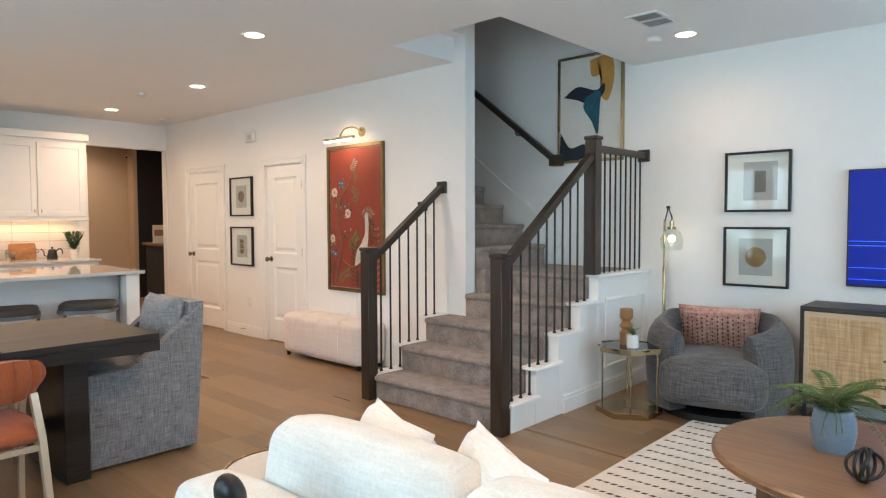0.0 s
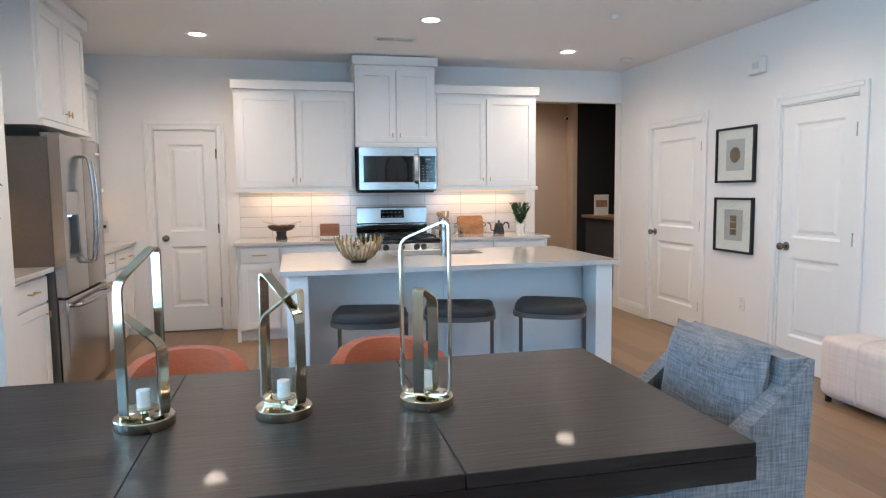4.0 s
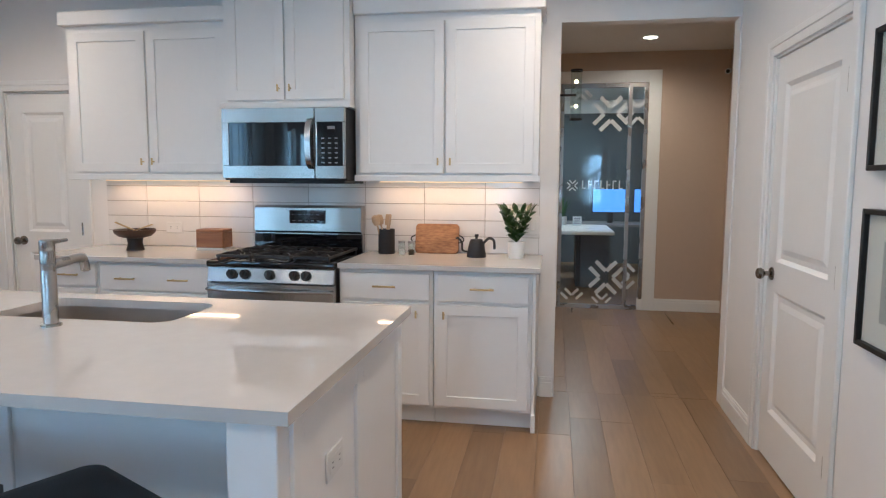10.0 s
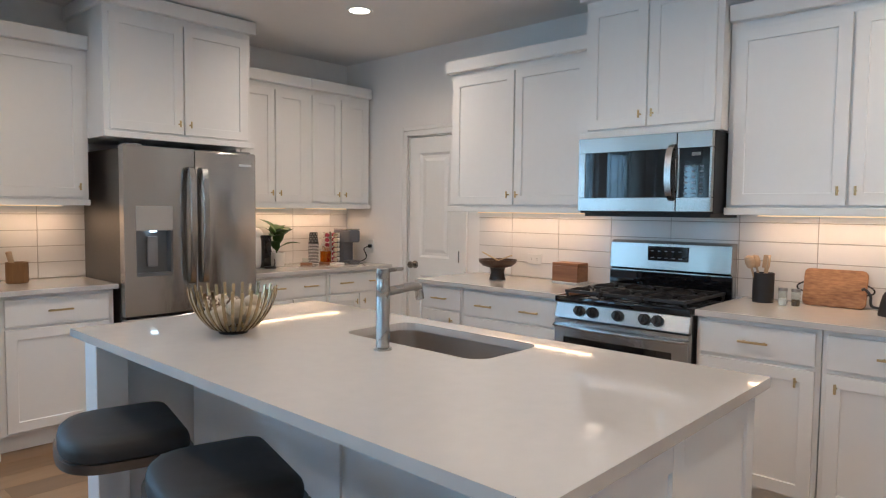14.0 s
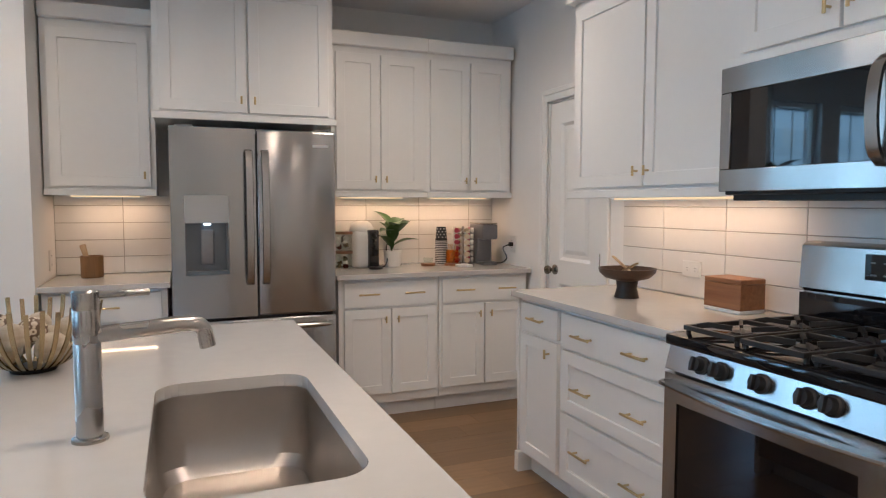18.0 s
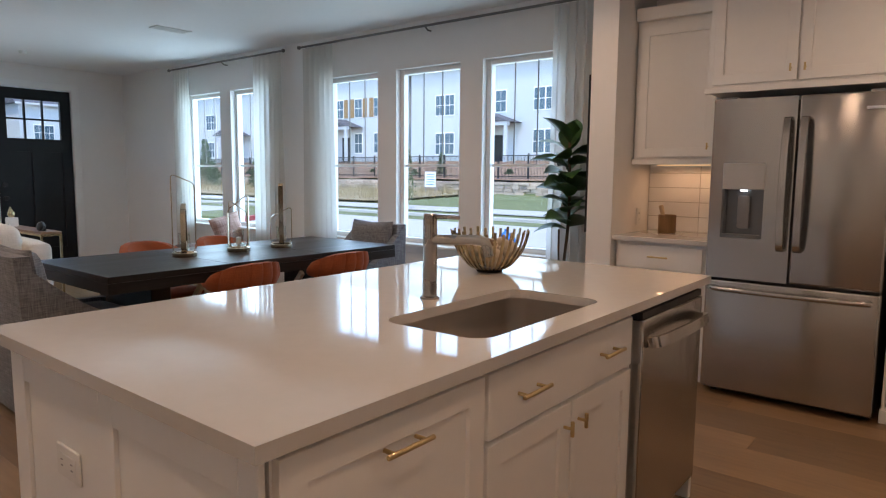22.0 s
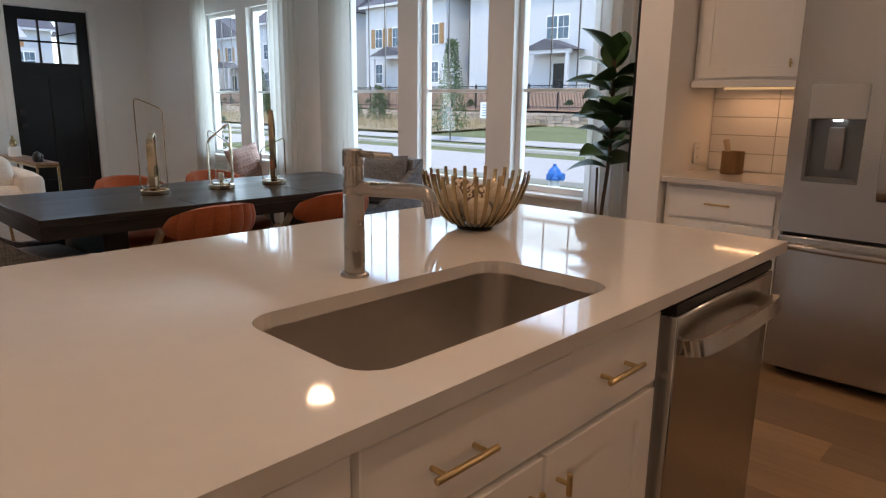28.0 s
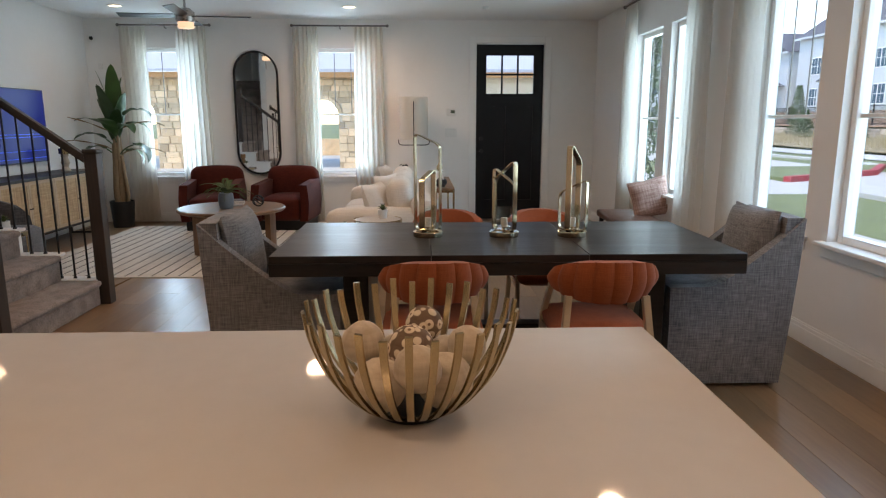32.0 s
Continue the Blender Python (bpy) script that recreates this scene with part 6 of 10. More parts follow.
for k in range(3):
    bm = bmesh.new()
    L_ = 0.20 + 0.035 * k
    for i in range(22):
        u = 0.12 + 0.88 * i / 22
        x, z = L_ * u, L_ * (0.75 * u - 0.95 * u * u)
        ll = 0.036 * math.sin(math.pi * min(1, 0.15 + u * 0.82)) + 0.008
        for s in (-1, 1):
            a = bm.verts.new((x, 0, z))
            b1 = bm.verts.new((x + 0.007, s * ll * 0.5, z - 0.003))
            c1 = bm.verts.new((x + 0.009, s * ll, z - 0.008))
            d1 = bm.verts.new((x - 0.002, s * ll * 0.5, z - 0.005))
            bm.faces.new([a, b1, c1, d1])
    sweep(bm, [(L_ * u / 8, 0, L_ * (0.75 * u / 8 - 0.95 * (u / 8) ** 2)) for u in range(9)], 0.0018, seg=4)
    fm.append(finish(bm, "frond", FERN, False))
for i in range(20):
    o = new("frond", fm[i % 3])
    o.parent = fern
    o.matrix_basis = pose(0, 0, 0.155, 0, random.uniform(-42, 4), i * 137.5 + random.uniform(-10, 10))
kn = thing("knot_ornament", "black metal knot ornament on the coffee table", "ornament", pose(0.63, 4.80, 0.465 + 0.062))
for a in range(4):
    bm = bmesh.new()
    sweep(bm, [Vector((0.056 * math.cos(radians(12 * i)), 0.056 * math.sin(radians(12 * i)), 0)) for i in range(30)], 0.006, seg=8, closed=True)
    r_ = part("ring", bm, BLACK, kn)
    r_.matrix_basis = pose(0, 0, 0, 40 + 45 * a, 30 * a, 65 * a)
for i, (w, d, h, z, rz, cc) in enumerate(((0.26, 0.19, 0.025, 0, 12, (0.62, 0.6, 0.56)), (0.22, 0.16, 0.02, 0.026, 25, (0.10, 0.09, 0.09)))):
    bk = thing("book", ("large pale hardback book on the coffee table", "slim dark hardback book on a larger one")[i], "book", pose(0.84, 5.10, 0.465 + z, 0, 0, rz))
    part("cover", box(box(bmesh.new(), -w / 2, -d / 2, 0, w / 2, d / 2, 0.003, 0.001), -w / 2, -d / 2, h - 0.003, w / 2, d / 2, h, 0.001), surf("cover", cc, 0.5), bk)
    part("pages", one(-w / 2 + 0.004, -d / 2 + 0.004, 0.003, w / 2 - 0.004, d / 2 - 0.004, h - 0.003), PAPER, bk)


# armchair by the stairs
ac = thing("armchair", "charcoal boucle barrel armchair", "armchair", pose(-0.635, 6.93, 0, 0, 0, -76) @ Matrix.Diagonal((1.13, 1.14, 1.0, 1)))
bm = bmesh.new()
def barrel(u, v, o):
    a = radians(35 + 290 * u)
    e = abs(2 * u - 1)
    top = 0.69 - 0.10 * max(0, e - 0.45) / 0.55
    r = 0.40 + 0.03 * math.sin(v * math.pi) - (0 if o == 0 else 0.135)
    k = 1.0
    if v > 0.8:
        r += (-1 if o == 0 else 1) * 0.055 * ((v - 0.8) / 0.2) ** 2
    return (r * 0.93 * math.cos(a), r * 1.0 * math.sin(a), 0.05 + (top - 0.05) * v)
grid(bm, 48, 12, barrel, 0.135)
part("backrest", bm, CHAR, ac)
bm = bmesh.new()
soft(bm, -0.27, -0.285, 0.12, 0.40, 0.285, 0.42, 0.07, puff=0.03, sub=9)
part("seat", bm, CHAR, ac)
part("plinth", lathe(bmesh.new(), [(0, 0), (0.33, 0), (0.33, 0.05), (0, 0.05)], 32), BLACK, ac)
lp = solid("lumbar_pillow", pillow(bmesh.new(), 0.56, 0.33, 0.15, seed=7), weave("pink_pattern", (0.30, 0.13, 0.10), (0.55, 0.36, 0.30), 60), "pink and charcoal patterned lumbar pillow on the armchair", "pillow", pose(-0.68, 7.08, 0.575, 16, 0, 12))
bm = bmesh.new()
for i in range(15):
    for j in range(8):
        u, v = -0.94 + 1.88 * i / 14, -0.9 + 1.8 * (j + 0.5 * (i % 2)) / 8.5
        k = ((1 - abs(u) ** 3.2) * (1 - abs(v) ** 3.2)) ** 0.5
        x, z, y_ = u * 0.26, v * 0.155, -0.076 * k - 0.0025
        vs = [bm.verts.new((x + dx, y_, z + dz)) for dx, dz in ((-0.007, 0), (0, -0.011), (0.007, 0), (0, 0.011))]
        bm.faces.new(vs)
tagged(part("woven_mark", bm, surf("charcoal_thread", (0.03, 0.02, 0.02), 0.9), lp), kind="stuff")

# hexagonal side table
hx = thing("hexagon_side_table", "antique gold hexagonal side table with smoked top", "table", pose(-1.08, 6.47, 0) @ Matrix.Diagonal((1.05, 1.05, 0.88, 1)))
def hexa(r, z0, z1, rin=None):
    bm = bmesh.new()
    A = [(r * math.cos(radians(60 * i + 30)), r * math.sin(radians(60 * i + 30))) for i in range(6)]
    if rin is None:
        lo, hi = [bm.verts.new((x, y, z0)) for x, y in A], [bm.verts.new((x, y, z1)) for x, y in A]
        bm.faces.new(lo[::-1]), bm.faces.new(hi)
        for i in range(6):
            bm.faces.new([lo[i], lo[(i + 1) % 6], hi[(i + 1) % 6], hi[i]])
    else:
        lathe(bm, [(rin, z0), (r, z0), (r, z1), (rin, z1), (rin, z0)], 6)
    return bm
part("top_frame", hexa(0.22, 0.505, 0.545, 0.205), GOLD, hx)
part("glass_top", hexa(0.206, 0.53, 0.540), BGLASS, hx)
part("base", hexa(0.22, 0.0, 0.045), GOLD, hx)
for i in (0, 2, 3, 5):
    a = radians(60 * i)
    part("leg", cyl(bmesh.new(), (0.20 * math.cos(a), 0.20 * math.sin(a), 0.04), (0.20 * math.cos(a), 0.20 * math.sin(a), 0.51), 0.006, seg=8), GOLD, hx)
solid("candle_holder", lathe(bmesh.new(), [(0, 0), (0.042, 0), (0.045, 0.02), (0.045, 0.085), (0.03, 0.10), (0.03, 0.11), (0.048, 0.13), (0.048, 0.14), (0.03, 0.16), (0.03, 0.17), (0.046, 0.19), (0.046, 0.25), (0.04, 0.255), (0, 0.25)], 28), wood("turned_teak", (0.20, 0.09, 0.03), (0.36, 0.19, 0.08), 0.35, "Z", 14), "turned brown wooden candle holder", "candle holder", pose(-1.12, 6.50, 0.476))
random.seed(8)
potted("succulent", "little green plant in a white pot on side table", pose(-1.03, 6.42, 0.476), pot_profile(0.04, 0.043, 0.09), CERAM,
       [(round(random.uniform(0.05, 0.08), 2), 0.02, 0.3, pose(0, 0, 0.08, 0, -random.uniform(20, 80), i * 47)) for i in range(22)], FERN)

# gold floor lamp with a glass globe
gl = thing("floor_lamp", "slim brass floor lamp with clear glass globe", "lamp", pose(-1.20, 7.30, 0))
part("foot", lathe(bmesh.new(), [(0, 0), (0.12, 0), (0.12, 0.015), (0.02, 0.022), (0, 0.022)], 32), GOLD, gl)
part("pole", cyl(bmesh.new(), (0, 0, 0.02), (0, 0, 1.36), 0.009, seg=12), GOLD, gl)
part("sleeve", cyl(bmesh.new(), (0, 0, 0.02), (0, 0, 0.98), 0.014, seg=14, bev=0.003), GOLD, gl)
part("arm", sweep(bmesh.new(), [(0, 0, 1.34), (0.035, -0.015, 1.46), (0.075, -0.035, 1.38), (0.075, -0.035, 1.32)], 0.006, seg=8), BLACK, gl)
part("joint", cyl(bmesh.new(), (0.035, -0.03, 1.46), (0.035, 0.0, 1.46), 0.012, seg=12), BLACK, gl)
part("cap", lathe(bmesh.new(), [(0, 0.07), (0.016, 0.07), (0.018, 0.02), (0.034, 0.012), (0.034, 0.0), (0, -0.004)], 20, (0.075, -0.035, 1.285)), GOLD, gl)
part("crossbar", cyl(bmesh.new(), (0.04, -0.035, 1.30), (0.11, -0.035, 1.30), 0.004, seg=8), BLACK, gl)
g_ = part("globe", lathe(bmesh.new(), [(0.03, 0.0), (0.06, -0.02), (0.086, -0.075), (0.088, -0.12), (0.07, -0.17), (0.067, -0.168), (0.085, -0.12), (0.083, -0.076), (0.058, -0.022), (0.03, -0.002)], 28, (0.075, -0.035, 1.288)), GLASS, gl)
g_.visible_shadow = False
bm = bmesh.new()
bmesh.ops.create_uvsphere(bm, u_segments=16, v_segments=10, radius=0.028, matrix=Matrix.Translation((0.075, -0.035, 1.21)))
part("bulb", bm, glow("bulb_glow", (1.0, 0.88, 0.72), 1.2), gl)

# television and console
tv = thing("television", "wall-mounted television showing a blue screen", "television", pose(0.057, YT - 0.002, 0.90))
part("body", one(0.0, -0.05, 0.0, 1.44, 0.0, 0.80, 0.004), BLACK, tv)
SCR = glow("blue_screen", (0.0, 0.035, 1.0), 0.028)
SCR.node_tree.nodes["Principled BSDF"].inputs["Base Color"].default_value = (0.006, 0.007, 0.012, 1)
SCR.node_tree.nodes["Principled BSDF"].inputs["Roughness"].default_value = 0.3
SCR.node_tree.nodes["Principled BSDF"].inputs["Specular IOR Level"].default_value = 0.15
part("screen", one(0.012, -0.053, 0.016, 1.428, -0.049, 0.79), SCR, tv, "blue glowing screen", False)
LIN = glow("screen_line", (0.02, 0.14, 1.0), 0.075)
for z in (0.05, 0.13, 0.28, 0.31):
    part("screen_line", one(0.012, -0.0545, z, 1.428, -0.0535, z + 0.004), LIN, tv, smooth=False)
cn = thing("media_console", "light oak console with cane doors and black frame", "console", pose(-0.13, 7.02, 0))
CW = 1.95
RATT = weave("cane_webbing", (0.36, 0.23, 0.12), (0.62, 0.44, 0.26), 70, bump=0.8, slub=0.6)
bm = bmesh.new()
for q in ((0, 0.0, 0.18, CW, 0.40, 0.205), (0, 0, 0.755, CW, 0.40, 0.785), (0, 0, 0.205, 0.025, 0.40, 0.755), (CW - 0.025, 0, 0.205, CW, 0.40, 0.755), (0.025, 0.38, 0.205, CW - 0.025, 0.40, 0.755)):
    box(bm, *q[:3], *q[3:], 0.002)
part("case", bm, surf("black_wood", (0.02, 0.018, 0.017), 0.45, var=0.2), cn, smooth=False)
for i in range(4):
    x0 = 0.027 + i * (CW - 0.054) / 4
    x1 = x0 + (CW - 0.054) / 4 - 0.004
    bm = bmesh.new()
    for q in ((x0, x0 + 0.03, 0.208, 0.752), (x1 - 0.03, x1, 0.208, 0.752), (x0 + 0.03, x1 - 0.03, 0.208, 0.24), (x0 + 0.03, x1 - 0.03, 0.72, 0.752)):
        box(bm, q[0], -0.004, q[2], q[1], 0.018, q[3])
    d_ = part("door", bm, LOAK, cn, smooth=False)
    part("cane_panel", one(x0 + 0.029, 0.004, 0.239, x1 - 0.029, 0.01, 0.721), RATT, d_, "woven cane panel")
    part("door_pull", cyl(bmesh.new(), ((x1 - 0.015) if i % 2 == 0 else (x0 + 0.015), -0.004, 0.48), ((x1 - 0.015) if i % 2 == 0 else (x0 + 0.015), -0.02, 0.48), 0.006, seg=10), BLACK, d_)
for x in (0.02, CW - 0.04):
    bm = bmesh.new()
    for q in ((x, 0.02, 0.0, x + 0.02, 0.04, 0.18), (x, 0.36, 0.0, x + 0.02, 0.38, 0.18), (x, 0.04, 0.0, x + 0.02, 0.36, 0.02)):
        box(bm, *q)
    part("leg_frame", bm, BLACK, cn, smooth=False)
sc = thing("figure_vase", "brass and cream sculptural vase on the console", "vase", pose(1.45, 7.2, 0.785))
part("body", lathe(bmesh.new(), [(0, 0), (0.05, 0), (0.055, 0.01), (0.03, 0.05), (0.05, 0.10), (0.03, 0.16), (0.045, 0.19), (0, 0.19)], 20), surf("cream_stone", (0.5, 0.42, 0.32), 0.6, var=0.2), sc)
part("cup", lathe(bmesh.new(), [(0.03, 0.19), (0.06, 0.20), (0.062, 0.26), (0.057, 0.26), (0.05, 0.21), (0, 0.2)], 20), GOLD, sc)

# two brick red armchairs by the front windows
def tub_chair(m):
    c = thing("tub_chair", "brick red velvet tub armchair by the front window", "armchair", m, "red armchairs")
    bm = bmesh.new()
    soft(bm, -0.34, -0.25, 0.13, 0.36, 0.25, 0.42, 0.05, puff=0.025, sub=8)
    part("seat", bm, BRICKV, c)
    for s in (-1, 1):
        bm = bmesh.new()
        def arm(u, v, o):
            y = s * (0.345 + 0.02 * math.sin(v * math.pi) - (0 if o == 0 else 0.10))
            return (-0.36 + 0.72 * u, y, 0.13 + (0.45 + 0.03 * (1 - u)) * v)
        grid(bm, 8, 8, arm, 0.1)
        part("armrest", bm, BRICKV, c)
    bm = bmesh.new()
    soft(bm, -0.46, -0.33, 0.13, -0.25, 0.33, 0.76, 0.09, puff=0.02, sub=9)
    part("backrest", bm, BRICKV, c)
    part("plinth", one(-0.38, -0.30, 0.0, 0.30, 0.30, 0.13), BLACK, c)
    return c


t0 = tub_chair(pose(2.14, 4.80, 0, 0, 0, 176))
copy_thing(t0, pose(2.16, 5.74, 0, 0, 0, 188))

# tall mirror
mi = thing("wall_mirror", "tall pill-shaped wall mirror with thin black frame", "mirror", pose(XF - 0.004, 5.255, 1.455))
def pill(k, n=16):
    a, h = 0.283 * k, 0.80 - 0.283 * (1 - k)
    out = [(a * math.cos(radians(180 * i / n)), h - 0.283 + a * math.sin(radians(180 * i / n))) for i in range(n + 1)]
    return out + [(a * math.cos(radians(180 + 180 * i / n)), -h + 0.283 + a * math.sin(radians(180 + 180 * i / n))) for i in range(n + 1)]
bm = bmesh.new()
P = [(-0.012, y, z) for y, z in pill(0.99)]
bm.faces.new([bm.verts.new(p) for p in P])
part("mirror_glass", bm, MIRR, mi, smooth=False)
bm = bmesh.new()
sweep(bm, [(-0.014, y, z) for y, z in pill(1.0)], prof=[(-0.012, -0.014), (0.012, -0.014), (0.012, 0.014), (-0.012, 0.014)], closed=True)
part("frame", bm, BLACK, mi)

# curtains on rods
def curtain(m, w, h, mat, label, seed=0, folds=6):
    """A pleated curtain hanging in the local x-z plane, x from 0 to w."""
    bm = bmesh.new()
    n = folds * 8
    def f(u, v, o):
        flare = 1 + 0.12 * (1 - v)
        a = u * folds * 2 * math.pi + 0.7 * noise.noise(Vector((u * 3 + seed, v * 1.5, 0)))
        d = (0.030 + 0.012 * (1 - v)) * math.sin(a) * (0.55 + 0.45 * min(1, (1 - v) * 6))
        return ((u - 0.5) * w * flare + w / 2 + 0.01 * noise.noise(Vector((u * 4, v * 2, seed))), d + o, h * v)
    grid(bm, n, 10, f)
    return solid("curtain", bm, mat, label, "curtain", m, "curtains")


for x0, x1, sd_ in ((-4.80, -4.36, 1), (-1.88, -1.42, 2), (-1.06, -0.56, 3), (0.78, 1.16, 4)):
    curtain(pose(x1, WIN + 0.09, 0.02, 0, 0, 180), x1 - x0, 2.56, SHEER, "sheer white linen curtain on a rod", sd_)
for y0, y1, sd_ in ((6.63, 6.96, 5), (5.86, 6.24, 6), (4.41, 4.74, 7), (3.56, 3.94, 8)):
    curtain(pose(XF - 0.09, y0, 0.02, 0, 0, 90), y1 - y0, 2.54, CURT, "cream linen curtain on a rod", sd_)
for nm, p0, p1 in (("curtain_rod", (-4.78, WIN + 0.09, 2.595), (-1.36, WIN + 0.09, 2.595)), ("curtain_rod", (-1.10, WIN + 0.09, 2.595), (1.24, WIN + 0.09, 2.595)), ("curtain_rod", (XF - 0.09, 5.80, 2.575), (XF - 0.09, 6.97, 2.575)), ("curtain_rod", (XF - 0.09, 3.50, 2.575), (XF - 0.09, 4.74, 2.575))):
    r_ = thing(nm, "slim dark metal curtain rod with end caps", "curtain rod", None, "curtain rods")
    part("rod", cyl(bmesh.new(), p0, p1, 0.011, seg=12), GUN, r_)
    for p in (p0, p1):
        bm = bmesh.new()
        bmesh.ops.create_uvsphere(bm, u_segments=12, v_segments=8, radius=0.02, matrix=Matrix.Translation(p))
        part("finial", bm, GUN, r_)
    c_ = (Vector(p0) + Vector(p1)) / 2
    wallp = Vector((c_.x, WIN + 0.001, c_.z - 0.03)) if abs(p0[0] - p1[0]) > 0.1 else Vector((XF - 0.001, c_.y, c_.z - 0.03))
    part("bracket", sweep(bmesh.new(), [wallp, (wallp + c_) / 2 + Vector((0, 0, -0.015)), c_], 0.007, seg=8), GUN, r_)

# floor lamp with a drum shade
fl = thing("floor_lamp", "black floor lamp with white drum shade", "lamp", pose(2.31, 3.16, 0))
part("foot", lathe(bmesh.new(), [(0, 0), (0.14, 0), (0.14, 0.015), (0.015, 0.02), (0, 0.02)], 32), BLACK, fl)
part("pole", cyl(bmesh.new(), (0, 0, 0.02), (0, 0, 1.07), 0.008, seg=10), BLACK, fl)
SHD = sheer("lamp_shade", (0.86, 0.83, 0.78), 0.03)
part("shade", lathe(bmesh.new(), [(0.185, 1.12), (0.185, 1.66), (0.183, 1.66), (0.183, 1.12)], 36), SHD, fl, "white fabric drum shade")
part("yoke", sweep(bmesh.new(), smooth_path([(0, -0.20, 1.12), (0, -0.195, 1.07), (0, -0.15, 1.05), (0, 0, 1.05), (0, 0.15, 1.05), (0, 0.195, 1.07), (0, 0.20, 1.12)], 4), 0.006, seg=8), BLACK, fl)
part("front_rod", cyl(bmesh.new(), (-0.192, 0, 1.05), (-0.192, 0, 1.60), 0.005, seg=8), BLACK, fl)
part("cross_rod", cyl(bmesh.new(), (-0.192, 0, 1.05), (0, 0, 1.05), 0.005, seg=8), BLACK, fl)
bm = bmesh.new()
bmesh.ops.create_uvsphere(bm, u_segments=12, v_segments=8, radius=0.035, matrix=Matrix.Translation((0, 0, 1.34)))
part("bulb", bm, CERAM, fl, "unlit white bulb")

# end table beside the lamp with dark plant
et = thing("end_table", "small dark round end table beside the lamp", "table", pose(2.0, 3.32, 0))
part("tabletop", lathe(bmesh.new(), [(0, 0.50), (0.2, 0.50), (0.2, 0.52), (0, 0.52)], 28), GUN, et)
part("stem", cyl(bmesh.new(), (0, 0, 0.01), (0, 0, 0.50), 0.014), GUN, et)
part("foot", lathe(bmesh.new(), [(0, 0), (0.15, 0), (0.15, 0.012), (0, 0.018)], 28), GUN, et)
random.seed(31)
potted("dark_leaf_plant", "small dark-leaved plant in a white pot", pose(2.05, 3.30, 0.52), pot_profile(0.045, 0.055, 0.12), CERAM,
       [(0.05, 0.035, 0.2, pose(random.uniform(-0.05, 0.05), random.uniform(-0.05, 0.05), random.uniform(0.13, 0.27), random.uniform(-40, 40), random.uniform(-60, 20), i * 61)) for i in range(34)], surf("burgundy_leaf", (0.03, 0.025, 0.022), 0.5, var=0.4, obj=0.3), [([(0, 0, 0.09), (0.01, 0.01, 0.18), (0.03 * k, 0.02, 0.25)], 0.003, BARK) for k in (-1, 0, 1)])

# console behind the sofa
cs = thing("sofa_console", "slim brass console table with wooden top", "console", pose(0, 0, 0))
CX0, CX1, CY0, CY1, CZ = -0.30, 1.00, 2.76, 2.94, 0.745
part("tabletop", one(CX0, CY0, CZ - 0.022, CX1, CY1, CZ, 0.003), WALN, cs)
for q in ((CX0, CY0, CX1, CY0 + 0.018), (CX0, CY1 - 0.018, CX1, CY1), (CX0, CY0 + 0.018, CX0 + 0.018, CY1 - 0.018), (CX1 - 0.018, CY0 + 0.018, CX1, CY1 - 0.018)):
    part("rail", one(q[0], q[1], CZ - 0.041, q[2], q[3], CZ - 0.0225), GOLD, cs, smooth=False)
for x in (CX0, CX1 - 0.018):
    for y in (CY0, CY1 - 0.018):
        part("leg", one(x, y, 0, x + 0.018, y + 0.018, CZ - 0.041, 0.001), GOLD, cs)
solid("ornament_block", one(0.56, 2.83, CZ, 0.65, 2.92, CZ + 0.09, 0.004), CERAM, "small white ceramic block on the console", "ornament")
bm = bmesh.new()
lathe(bm, [(0, 0), (0.02, 0.004), (0.034, 0.03), (0.03, 0.055), (0.012, 0.085), (0.006, 0.11), (0, 0.112)], 16)
solid("gold_ornament", bm, GOLD, "plain gold ornament on a white block", "ornament", pose(0.605, 2.875, CZ + 0.09, 0, 14, 0))
ko = thing("black_ornament", "black lobed stone ornament on the console", "ornament", pose(-0.15, 2.87, CZ))
for x, y, z, r, k in ((-0.04, 0.03, 0.048, 0.042, 1.15), (0.045, -0.02, 0.036, 0.034, 1.05)):
    bm = bmesh.new()
    bmesh.ops.create_uvsphere(bm, u_segments=20, v_segments=14, radius=r, matrix=Matrix.LocRotScale((x, y, z), Euler((0.4, 0.5, 0)), (1, 0.75, k)))
    part("lobe", bm, BLACK, ko)
part("saddle", soft(bmesh.new(), -0.035, -0.025, 0.0, 0.04, 0.03, 0.028, 0.012), BLACK, ko)

# window bench
wb = thing("window_bench", "brown leather bench with dark legs under the window", "bench", pose(0, 0, 0))
part("seat", soft(bmesh.new(), -0.62, 0.80, 0.36, 0.50, 1.22, 0.45, 0.035, puff=0.012, sub=8), surf("brown_leather", (0.13, 0.062, 0.042), 0.4, var=0.15, scale=10, bump=0.25, bscale=200), wb)
for x in (-0.58, 0.42):
    for y in (0.83, 1.15):
        part("leg", one(x, y, 0, x + 0.04, y + 0.04, 0.362, 0.003), DWOOD, wb)
solid("throw_pillow", pillow(bmesh.new(), 0.38, 0.38, 0.15, seed=3), weave("rose_print", (0.28, 0.16, 0.13), (0.55, 0.38, 0.33), 70), "rose patterned throw pillow on the bench", "pillow", pose(-0.06, 0.84, 0.62, 12, 14, 84))

